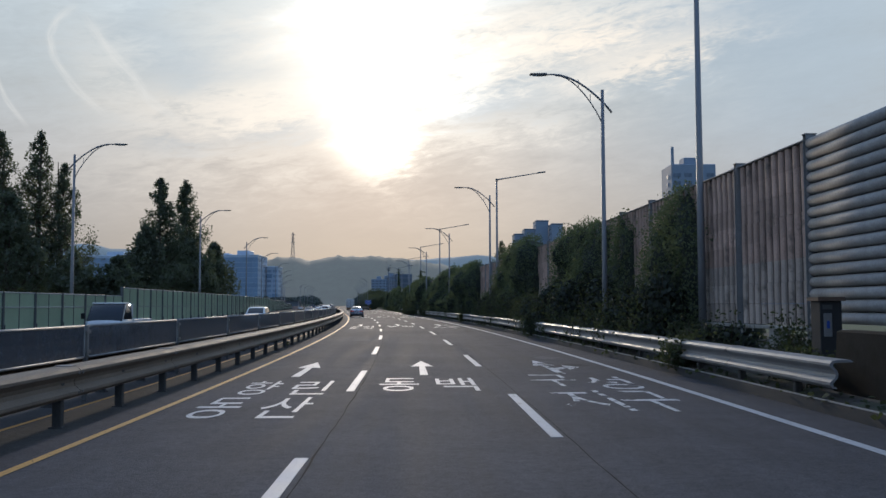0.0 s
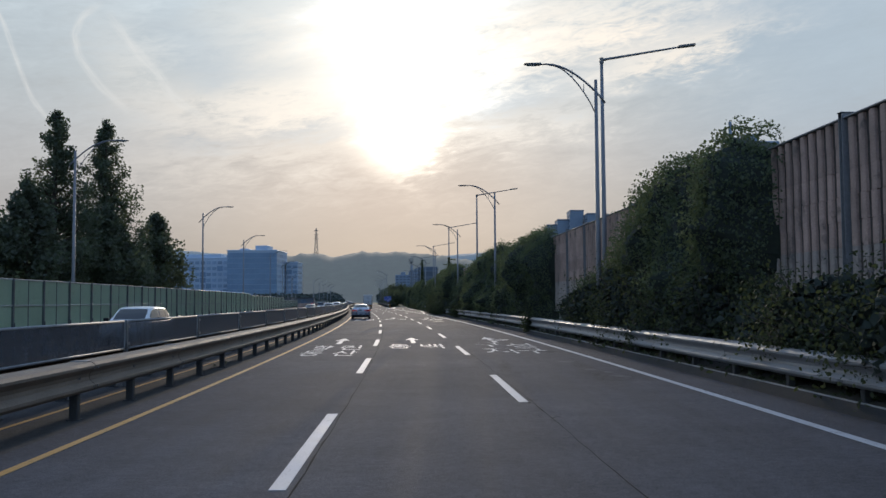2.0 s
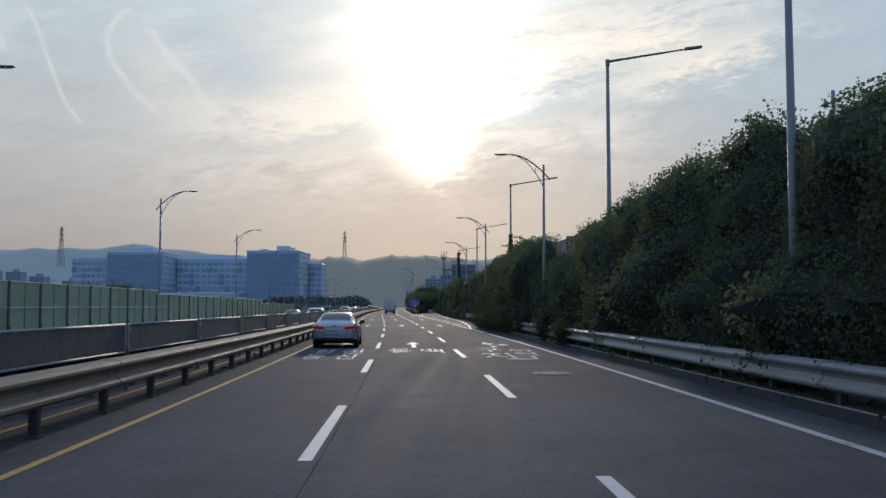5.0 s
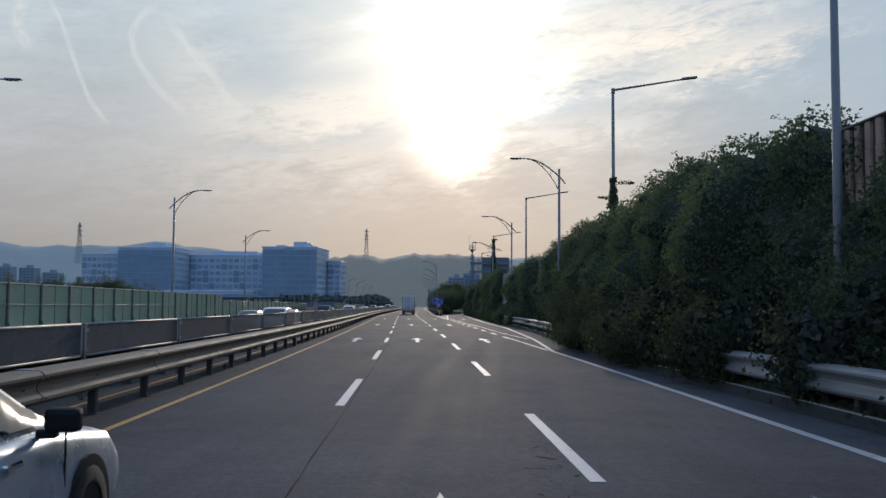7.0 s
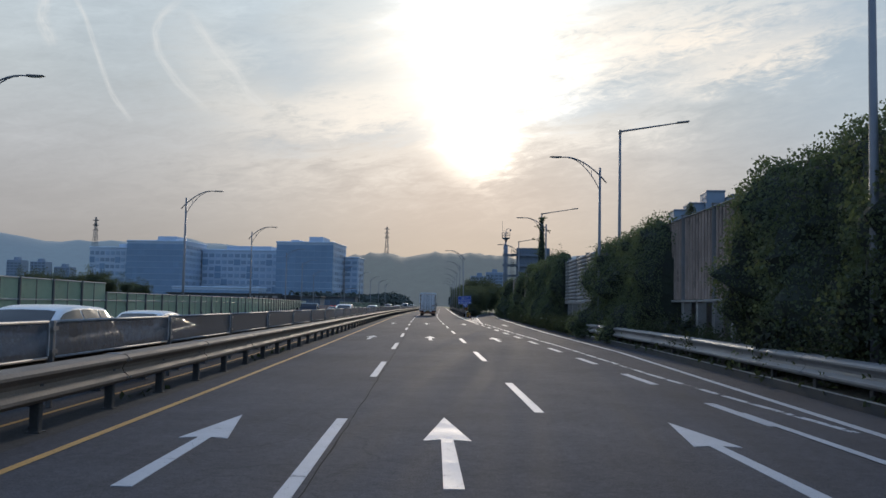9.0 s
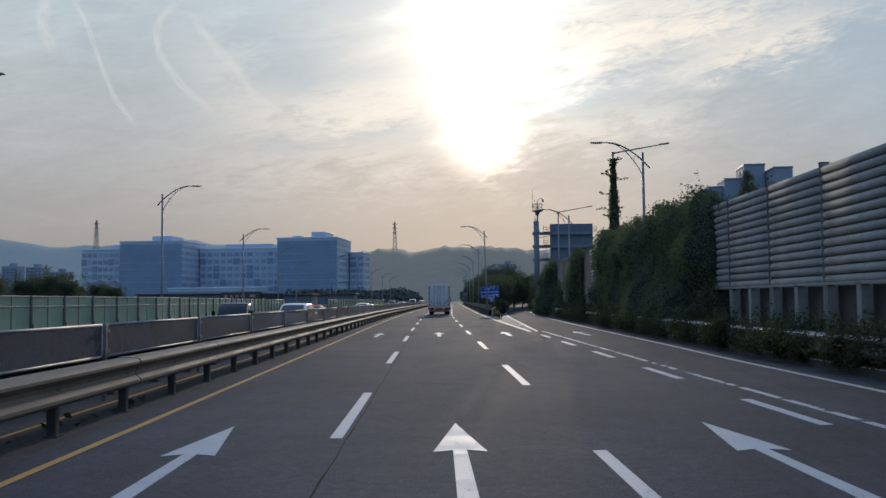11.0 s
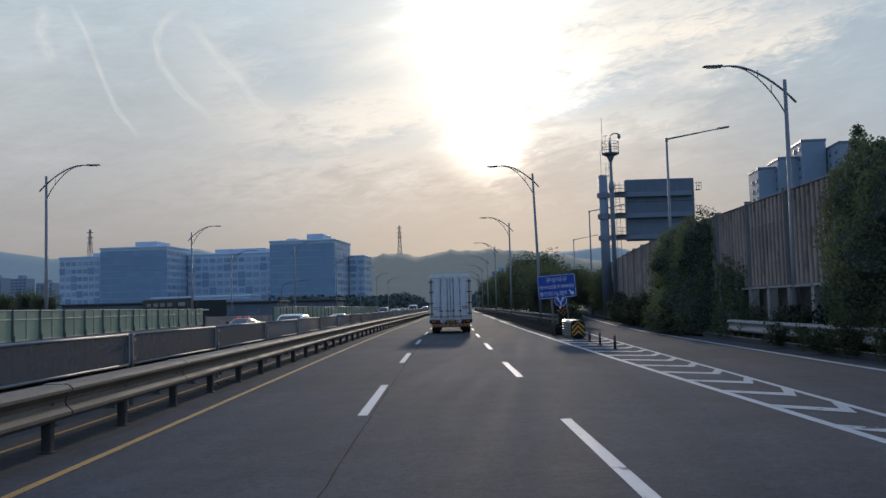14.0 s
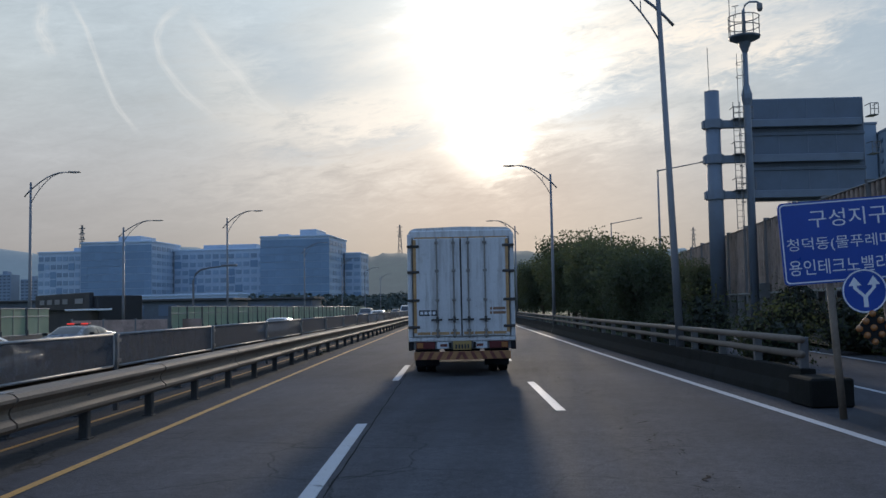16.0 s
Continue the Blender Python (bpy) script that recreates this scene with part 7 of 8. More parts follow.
# ---------------------------------------------------------------- vehicles
def wheel(parent, x, y, r, w, rim_mat, spokes=10, side=1, name="wheel"):
    """Tyre, rim and spokes, axle along x."""
    m = Matrix.Translation((x, y, r)) @ Matrix.Rotation(math.pi / 2, 4, "Y")
    hub = part(name, lathe([(r * 0.30, -w * 0.42), (r * 0.30, w * 0.42)], 16), BLACK, parent, m=m)
    ty = bmesh.new()
    prof = [(r * 0.64, -w / 2), (r * 0.90, -w / 2), (r * 0.985, -w * 0.40), (r, -w * 0.2), (r, w * 0.2), (r * 0.985, w * 0.40), (r * 0.90, w / 2), (r * 0.64, w / 2)]
    seg = 28
    rings = [[ty.verts.new((q * math.cos(2 * math.pi * k_ / seg), q * math.sin(2 * math.pi * k_ / seg), z)) for k_ in range(seg)] for q, z in prof]
    for ra, rb in zip(rings, rings[1:]):
        for k_ in range(seg):
            ty.faces.new((ra[k_], ra[(k_ + 1) % seg], rb[(k_ + 1) % seg], rb[k_]))
    part("tyre", ty, RUBBER, hub, "black rubber tyre", smooth=True)
    rim = bmesh.new()
    s = side
    for a_, b_ in (((r * 0.66, s * w * 0.46), (r * 0.60, s * w * 0.30)), ((r * 0.60, s * w * 0.30), (r * 0.58, -s * w * 0.4))):
        ra, rb = ([rim.verts.new((q * math.cos(2 * math.pi * k_ / seg), q * math.sin(2 * math.pi * k_ / seg), z)) for k_ in range(seg)] for q, z in (a_, b_))
        for k_ in range(seg):
            rim.faces.new((ra[k_], ra[(k_ + 1) % seg], rb[(k_ + 1) % seg], rb[k_]))
    for k_ in range(spokes):
        a = 2 * math.pi * k_ / spokes
        c, d = math.cos(a), math.sin(a)
        tube([(r * 0.1 * c, r * 0.1 * d, s * w * 0.34), (r * 0.62 * c, r * 0.62 * d, s * w * 0.40)], [r * 0.055, r * 0.04], 5, rim)
    part("rim", rim, rim_mat, hub, "spoked alloy rim")
    return hub


def loft(stations, smooth=True):
    """Skin over cross-sections: each station is (y, list of (x, z)) for the right half, mirrored."""
    bm = bmesh.new()
    rows = []
    for y, half in stations:
        ring = [bm.verts.new((x, y, z)) for x, z in half] + [bm.verts.new((-x, y, z)) for x, z in half[::-1] if x > 1e-4]
        rows.append(ring)
    n = len(rows[0])
    for ra, rb in zip(rows, rows[1:]):
        for k_ in range(n):
            bm.faces.new((ra[k_], ra[(k_ + 1) % n], rb[(k_ + 1) % n], rb[k_]))
    bm.faces.new(rows[0][::-1])
    bm.faces.new(rows[-1])
    bmesh.ops.recalc_face_normals(bm, faces=bm.faces)
    return bm


def body_half(w, zb, zt, tuck=0.10, crown=0.03):
    """Lower body: sill tucked in, bulging flank with a shoulder, slightly crowned top."""
    h = zt - zb
    return [(0.0, zb), (w * 0.84, zb), (w * 0.93, zb + 0.05), (w * 0.985, zb + h * 0.25), (w, zb + h * 0.50), (w * 0.985, zb + h * 0.72), (w * 0.965, zt - 0.085), (w * 0.925, zt - 0.03), (w * 0.80, zt), (w * 0.4, zt + crown * 0.8), (0.0, zt + crown)]


def quad_strip(points_a, points_b):
    bm = bmesh.new()
    a, b = [bm.verts.new(q) for q in points_a], [bm.verts.new(q) for q in points_b]
    for i in range(len(a) - 1):
        bm.faces.new((a[i], a[i + 1], b[i + 1], b[i]))
    return bm


def car(label, m, paint, spec, group="", lit=False, category="car"):
    """spec: length, width, belt stations (y, half width, low, top), cabin (y, half width at belt, belt z, half width at roof, roof z), wheel base."""
    ob = thing("car", label, category, group, m)
    body = part("body", loft([(y, body_half(w, zb, zt)) for y, w, zb, zt in spec["body"]]), paint, ob, smooth=True)
    cab_ = spec["cabin"]

    def ring(y):
        for p0, p1 in zip(cab_, cab_[1:]):
            if y <= p1[0]:
                k = max(0.0, (y - p0[0]) / (p1[0] - p0[0]))
                return [u_ + (v_ - u_) * k for u_, v_ in zip(p0, p1)]
        return list(cab_[-1])

    def section(y, grow=0.0):
        _, wb, zb, wt, zt = ring(y)
        wb, wt, zt = wb + grow, wt + grow, zt + grow
        return [(0.0, zb - 0.06), (wb, zb - 0.06), (wb * 0.995, zb), (wb + (wt - wb) * 0.5 + 0.018, zb + (zt - zb) * 0.5), (wt + 0.025, zt - 0.07), (wt - 0.005, zt - 0.028), (wt - 0.07, zt - 0.004), (wt * 0.6, zt + 0.014), (0.0, zt + 0.020)]

    ys = [cab_[0][0] + (cab_[-1][0] - cab_[0][0]) * i / 26 for i in range(27)]
    part("cabin", loft([(y, section(y)) for y in ys]), paint, ob, smooth=True)

    def top_window(name, y0, y1, label):
        bm = bmesh.new()
        rows = []
        for i in range(9):
            y = y0 + (y1 - y0) * i / 8
            sec = section(y, 0.006)
            taper = 0.012 + 0.02 * abs(i / 4 - 1)
            pts = [(sec[6][0] - taper, sec[6][1]), (sec[7][0], sec[7][1]), (sec[7][0] * 0.5, (sec[7][1] + sec[8][1]) / 2 + 0.001), (0.0, sec[8][1])]
            rows.append([bm.verts.new((x, y, z + 0.004)) for x, z in pts] + [bm.verts.new((-x, y, z + 0.004)) for x, z in pts[-2::-1]])
        for ra, rb in zip(rows, rows[1:]):
            for k_ in range(6):
                bm.faces.new((ra[k_], ra[k_ + 1], rb[k_ + 1], rb[k_]))
        bmesh.ops.recalc_face_normals(bm, faces=bm.faces)
        part(name, bm, CAR_GLASS, ob, label, smooth=True)

    w = spec["glass"]
    top_window("rear_window", w[0], w[1], "dark tinted rear window")
    top_window("windscreen", w[2], w[3], "dark windscreen")
    for s in (-1, 1):
        for y0, y1 in spec["side"]:
            bm = bmesh.new()
            rows = []
            for i in range(9):
                y = y0 + (y1 - y0) * i / 8
                sec = section(y, 0.007)
                lo_, mi_, hi_ = Vector((sec[2][0], sec[2][1] + 0.025)), Vector(sec[3]), Vector(sec[4])
                if hi_.y < lo_.y + 0.03:
                    hi_ = lo_ + Vector((0, 0.03))
                    mi_ = (lo_ + hi_) / 2
                rows.append([bm.verts.new((s * (q.x + 0.004), y, q.y)) for q in (lo_, mi_, hi_ - Vector((0, 0.012)))])
            for ra, rb in zip(rows, rows[1:]):
                for k_ in range(2):
                    bm.faces.new((ra[k_], ra[k_ + 1], rb[k_ + 1], rb[k_]))
            bmesh.ops.recalc_face_normals(bm, faces=bm.faces)
            part("side_window", bm, CAR_GLASS, ob, "dark tinted side window", smooth=True)
    r, tw = spec["wheel"]
    for y in spec["axles"]:
        for s in (-1, 1):
            part("wheel_arch", lathe([(r * 1.13, 0.0), (r * 1.13, 0.022), (r * 0.98, 0.024)], 28), BLACK, ob, "dark wheel arch",
                 Matrix.Translation((s * (spec["half"] - 0.02), y, r * 1.02)) @ Matrix.Rotation(s * math.pi / 2, 4, "Y"))
            wheel(ob, s * (spec["half"] - tw / 2 + 0.012), y, r, tw, ALLOY, 10, s)
    return ob, body


SEDAN = dict(
    body=((0.0, 0.70, 0.34, 0.99), (0.03, 0.79, 0.30, 1.03), (0.12, 0.855, 0.26, 1.055), (0.32, 0.895, 0.23, 1.055), (0.65, 0.915, 0.20, 1.04), (1.05, 0.92, 0.19, 1.015), (1.8, 0.92, 0.18, 0.98), (2.6, 0.92, 0.18, 0.96), (3.3, 0.92, 0.18, 0.945), (3.75, 0.915, 0.19, 0.90), (4.35, 0.895, 0.21, 0.82), (4.68, 0.82, 0.25, 0.70), (4.86, 0.62, 0.33, 0.58)),
    cabin=((0.42, 0.78, 1.045, 0.74, 1.05), (0.70, 0.80, 1.03, 0.70, 1.125), (1.05, 0.81, 1.01, 0.655, 1.265), (1.38, 0.81, 0.995, 0.615, 1.365), (1.75, 0.805, 0.98, 0.575, 1.415), (2.30, 0.805, 0.965, 0.58, 1.425), (2.85, 0.80, 0.955, 0.57, 1.385), (3.30, 0.785, 0.945, 0.60, 1.18), (3.78, 0.72, 0.90, 0.66, 0.935)),
    glass=(0.60, 1.42, 2.98, 3.66), side=((1.16, 1.98), (2.06, 3.36)), wheel=(0.335, 0.225), axles=(0.98, 3.80), half=0.92)
SUV = dict(
    body=((0.0, 0.76, 0.48, 1.00), (0.08, 0.86, 0.40, 1.10), (0.5, 0.92, 0.28, 1.14), (1.2, 0.935, 0.24, 1.12), (2.2, 0.935, 0.24, 1.10), (3.2, 0.935, 0.24, 1.08), (3.7, 0.925, 0.25, 1.03), (4.3, 0.90, 0.28, 0.96), (4.6, 0.82, 0.32, 0.84), (4.75, 0.64, 0.40, 0.70)),
    cabin=((0.14, 0.76, 1.10, 0.66, 1.16), (0.42, 0.80, 1.12, 0.63, 1.52), (0.70, 0.815, 1.12, 0.625, 1.64), (1.6, 0.82, 1.11, 0.64, 1.68), (2.4, 0.815, 1.09, 0.635, 1.67), (2.85, 0.80, 1.08, 0.62, 1.60), (3.3, 0.79, 1.06, 0.66, 1.34), (3.72, 0.74, 1.03, 0.70, 1.06)),
    glass=(0.18, 0.55, 2.92, 3.64), side=((0.62, 1.16), (1.22, 2.06), (2.14, 3.34)), wheel=(0.36, 0.235), axles=(0.95, 3.72), half=0.935)
VAN = dict(
    body=((0.0, 0.86, 0.42, 1.10), (0.05, 0.92, 0.36, 1.16), (0.6, 0.95, 0.26, 1.18), (2.0, 0.955, 0.25, 1.16), (3.4, 0.955, 0.25, 1.14), (4.2, 0.945, 0.26, 1.10), (4.75, 0.90, 0.30, 1.00), (5.0, 0.78, 0.36, 0.84)),
    cabin=((0.04, 0.86, 1.14, 0.78, 1.60), (0.22, 0.875, 1.16, 0.74, 1.90), (1.2, 0.885, 1.16, 0.75, 1.96), (2.4, 0.885, 1.15, 0.75, 1.96), (3.3, 0.875, 1.14, 0.73, 1.90), (3.9, 0.86, 1.12, 0.76, 1.56), (4.5, 0.82, 1.08, 0.80, 1.12)),
    glass=(0.06, 0.19, 3.42, 4.40), side=((0.36, 1.6), (1.7, 2.9), (3.0, 3.95)), wheel=(0.34, 0.22), axles=(0.95, 4.0), half=0.955)


def trim_car(ob, body, spec, lit, plate_mat=PLATE_WHITE, tail_z=0.82):
    """Lamps, plate, mirrors, handles and door gaps."""
    half = spec["half"]
    zt = spec["body"][1][3]
    for s in (-1, 1):
        def on_tail(x, z, out=0.0):
            """A point on the rounded tail at a half width x and height z."""
            rows_ = spec["body"]
            y = 0.0
            for (ya, wa, _, _), (yb, wb_, _, _) in zip(rows_, rows_[1:]):
                if wa * 0.985 <= x <= wb_ * 0.985:
                    y = ya + (yb - ya) * (x - wa * 0.985) / ((wb_ - wa) * 0.985)
                    break
            return Vector((s * (x + out * (0.3 if x < 0.8 else 0.8)), y - out, z))

        def claw(lo_, hi_, out, name, mat, parent, label):
            """A curved slab over the tail between two height lines, from the inner tip to the flank."""
            bm = bmesh.new()
            rows_ = []
            for i in range(9):
                x = 0.36 + (0.898 - 0.36) * i / 8 if spec is SEDAN else 0.55 + (0.88 - 0.55) * i / 8
                q = i / 8
                rows_.append([bm.verts.new(on_tail(x, zz(q), o)) for zz, o in ((lo_, -0.03), (lo_, out), (hi_, out), (hi_, -0.03))])
            for ra, rb in zip(rows_, rows_[1:]):
                for k_ in range(4):
                    bm.faces.new((ra[k_], ra[(k_ + 1) % 4], rb[(k_ + 1) % 4], rb[k_]))
            bm.faces.new(rows_[0])
            bm.faces.new(rows_[-1][::-1])
            bmesh.ops.recalc_face_normals(bm, faces=bm.faces)
            return part(name, bm, mat, parent, label)

        low = lambda q: tail_z - 0.005 - 0.075 * math.sin(min(1.0, q * 4.0) * math.pi / 2) + 0.04 * q
        top = lambda q: tail_z + 0.005 + 0.055 * math.sin(min(1.0, q * 4.0) * math.pi / 2) + 0.035 * q
        lamp = claw(low, top, 0.010, "tail_lamp", RED_LENS, ob, "dark red tail lamp")
        if lit:
            claw(lambda q: top(q) - 0.018, lambda q: top(q) - 0.004, 0.016, "light_bar", TAIL_GLOW, lamp, "lit red bar")
            claw(lambda q: low(q) + 0.004, lambda q: low(q) + 0.018, 0.016, "light_bar", TAIL_GLOW, lamp, "lit red bar")
        mir = part("mirror", box(-0.10, 0.10, -0.05, 0.06, -0.065, 0.075, 0.035, segments=2), BLACK, ob, "door mirror", Matrix.Translation((s * (half + 0.07), spec["cabin"][-2][0] - 0.15, spec["cabin"][-2][2] + 0.07)))
        part("mirror_stalk", box(-0.10, 0.02, -0.03, 0.03, -0.10, -0.05, 0.01), BLACK, mir, m=Matrix.Translation((-s * 0.05 if s > 0 else 0.07, 0, 0)))
        for y in (spec["axles"][0] + 0.62, spec["axles"][0] + 1.72):
            part("door_handle", box(-0.02, 0.02, -0.10, 0.10, -0.02, 0.02, 0.01), CHROME, ob, "chrome door handle", Matrix.Translation((s * (half * 0.985), y, zt - 0.20)))
        for y in (spec["axles"][0] + 0.42, spec["axles"][0] + 1.50, spec["axles"][0] + 2.42):
            part("door_gap", box(-0.006, 0.006, -0.003, 0.003, 0.30, zt - 0.07), BLACK, ob, "dark door gap", Matrix.Translation((s * (half * 0.990), y, 0)))
        part("sill", box(-0.03, 0.03, spec["axles"][0] + 0.42, spec["axles"][1] - 0.42, 0.18, 0.26, 0.01), BLACK, ob, m=Matrix.Translation((s * half * 0.93, 0, 0)))
    val = [(y - 0.01, [(0.0, zb - 0.02), (w * 0.86, zb - 0.02), (w * 0.95, zb + 0.04), (w * 0.995, max(zb + 0.08, 0.37)), (0.0, max(zb + 0.08, 0.37))]) for y, w, zb, _ in spec["body"][:5]]
    part("rear_valance", loft(val), BLACK, ob, "black lower bumper")
    pl = part("number_plate", box(-0.26, 0.26, -0.02, 0.01, tail_z - 0.17, tail_z - 0.05, 0.006), plate_mat, ob, "pale plate with dark bars")
    for i in range(7):
        part("plate_bar", box(-0.20 + i * 0.06, -0.165 + i * 0.06, -0.024, -0.02, tail_z - 0.15, tail_z - 0.07), INK, pl)
    part("plate_band", box(-0.255, -0.22, -0.0235, -0.02, tail_z - 0.16, tail_z - 0.06), SIGN_BLUE, pl, "blue band")
    # front lamps and grille
    yf = spec["body"][-1][0]
    for s in (-1, 1):
        part("head_lamp", box(-0.17, 0.17, -0.10, 0.04, -0.06, 0.07, 0.03, segments=2), PLATE_WHITE, ob, "clear head lamp", Matrix.Translation((s * half * 0.66, yf - 0.14, spec["body"][-1][3] + 0.02)) @ Matrix.Rotation(-s * 0.5, 4, "Z"))
    part("grille", box(-half * 0.5, half * 0.5, yf - 0.08, yf + 0.015, 0.36, 0.52, 0.02), BLACK, ob)
    part("number_plate", box(-0.26, 0.26, yf + 0.015, yf + 0.03, 0.42, 0.53, 0.006), PLATE_WHITE, ob, "pale plate with dark bars")


sedan, sb_ = car("silver saloon with lit red tail lamps in the first lane", put(-1.66, 118.8, 0.0) @ Matrix.Scale(0.96, 4), SILVER, SEDAN)
trim_car(sedan, sb_, SEDAN, True)
part("emblem", lathe([(0.055, 0.0), (0.055, 0.012), (0.03, 0.014)], 20), CHROME, sedan, "plain round badge", Matrix.Translation((0, 0.012, 0.925)) @ Matrix.Rotation(math.pi / 2, 4, "X"))
for s in (-1, 1):
    part("boot_gap", tube([(s * 0.36, -0.004, 0.79), (s * 0.52, -0.004, 0.70), (s * 0.46, -0.004, 0.56), (s * 0.40, -0.004, 0.535)], 0.006, 5), BLACK, sedan, "dark boot gap")
part("boot_gap", tube([(-0.40, -0.004, 0.535), (0.40, -0.004, 0.535)], 0.006, 5), BLACK, sedan, "dark boot gap")
part("boot_gap", tube([(-0.36, -0.004, 0.84), (0.36, -0.004, 0.84)], 0.007, 5), BLACK, sedan, "dark boot gap")
for s in (-1, 1):
    part("reflector", box(s * 0.60 - 0.09, s * 0.60 + 0.09, -0.012, 0.02, 0.395, 0.415, 0.004), RED_LENS, sedan, "small red reflector")
part("roof_fin", tube([(0, 1.62, 1.42), (0, 1.50, 1.475)], [0.028, 0.008], 6), SILVER, sedan)


def opposing(label, u, y, paint, spec, kind="car", squat=1.0):
    ob, bd = car(label, put(u, y, 0.0, math.pi) @ Matrix.Diagonal((1, 1, squat, 1)), paint, spec, "oncoming cars", category=kind)
    trim_car(ob, bd, spec, False)
    return ob


OPP = -6.3
patrol = opposing("grey car with a red beacon bar standing at the barrier gap", -14.8, 303.0, CAR_GREY, SEDAN, squat=0.80)
bb = part("beacon_bar", box(-0.50, 0.50, 2.0, 2.28, 1.46, 1.54, 0.03, segments=2), BLACK, patrol, "beacon bar")
for s in (-1, 1):
    part("beacon", box(s * 0.30 - 0.16, s * 0.30 + 0.16, 1.98, 2.30, 1.48, 1.55, 0.02), BEACON, bb, "lit red beacon")
opposing("white estate car beyond the median screens", -9.5, 73.0, CAR_WHITE, SUV, squat=0.88)
opposing("white estate car beyond the median screens", OPP, 168.6, CAR_WHITE, SUV, squat=0.88)
opposing("pale car beyond the median screens", OPP - 3.1, 178.0, CAR_GREY, SEDAN, squat=0.88)
opposing("white car beyond the median screens", OPP - 0.4, 176.5, CAR_WHITE, SEDAN, squat=0.92)
opposing("pale blue-white estate car beyond the median screens", -6.1, 233.4, CAR_WHITE, SUV, squat=0.92)
opposing("white car beyond the median screens", OPP, 278.4, CAR_WHITE, SEDAN)
opposing("white car beyond the median screens", OPP - 3.2, 320.0, CAR_WHITE, SEDAN, squat=0.82)
for i, y in enumerate((352, 371, 398, 420, 455)):
    opposing("pale car far down the opposite carriageway", OPP - 3.2 * (i % 2), y, (CAR_WHITE, CAR_GREY)[i % 2], (SEDAN, SUV, VAN)[i % 3])


# small cab-over truck in the opposite lanes
def small_truck(m):
    ob = thing("small_truck", "white cab-over light truck beyond the median screens", "truck", "oncoming trucks", m)
    c = [(3.05, 0.80, 0.55, 1.18), (3.10, 0.84, 0.45, 1.20), (4.0, 0.85, 0.38, 1.20), (4.55, 0.84, 0.38, 1.14), (4.70, 0.74, 0.44, 1.0)]
    part("cab", loft([(y, body_half(w, zb, zt)) for y, w, zb, zt in c]), CAR_WHITE, ob, smooth=True)
    cb = [(3.08, 0.80, 1.18, 0.72, 1.86), (3.25, 0.81, 1.18, 0.70, 1.94), (3.9, 0.81, 1.18, 0.70, 1.94), (4.15, 0.80, 1.18, 0.70, 1.84), (4.62, 0.76, 1.10, 0.74, 1.14)]
    part("glasshouse", loft([(y, [(0, zb - 0.05), (wb, zb - 0.05), (wb, zb), ((wb + wt) / 2 + 0.01, (zb + zt) / 2), (wt + 0.02, zt - 0.05), (wt - 0.05, zt), (0, zt + 0.01)]) for y, wb, zb, wt, zt in cb]), CAR_GLASS, ob, "dark windscreen and windows", smooth=True)
    part("roof", box(-0.72, 0.72, 3.08, 4.05, 1.90, 1.99, 0.04, segments=2), CAR_WHITE, ob)
    for s in (-1, 1):
        part("pillar", box(s * 0.78 - 0.03, s * 0.78 + 0.03, 3.06, 3.20, 1.15, 1.93), CAR_WHITE, ob)
        part("pillar", quad_strip([(s * 0.775, 4.62, 1.12), (s * 0.735, 4.12, 1.86)], [(s * 0.79, 4.50, 1.12), (s * 0.74, 4.02, 1.86)]), CAR_WHITE, ob)
        part("mirror", box(s * 1.0 - 0.09, s * 1.0 + 0.09, 4.32, 4.40, 1.16, 1.46, 0.03), BLACK, ob, "black door mirror")
        part("head_lamp", box(s * 0.62 - 0.14, s * 0.62 + 0.14, 4.60, 4.70, 0.66, 0.82, 0.02), PLATE_WHITE, ob, "clear head lamp")
        part("bed_side", box(s * 0.84 - 0.03, s * 0.84 + 0.03, 0.0, 3.0, 0.72, 1.12, 0.01), CAR_WHITE, ob)
        for y in (0.75, 4.0):
            wheel(ob, s * 0.74, y, 0.32, 0.2, GALV_DULL, 6, s)
    part("bed_floor", box(-0.84, 0.84, 0.0, 3.0, 0.66, 0.74, 0.01), GALV_DULL, ob)
    part("tailgate", box(-0.84, 0.84, -0.04, 0.0, 0.72, 1.12, 0.01), CAR_WHITE, ob)
    part("chassis", box(-0.4, 0.4, 0.2, 4.4, 0.40, 0.66), BLACK, ob)
    part("wiper", tube([(-0.5, 4.60, 1.15), (0.05, 4.48, 1.28)], 0.012, 4), BLACK, ob)
    return ob


st = small_truck(put(-12.05, 44.6, 0.0, math.pi) @ Matrix.Diagonal((1, 1, 0.88, 1)))
copy_thing(st, put(-9.4, 235.0, 0.0, math.pi) @ Matrix.Diagonal((1, 1, 0.92, 1)))


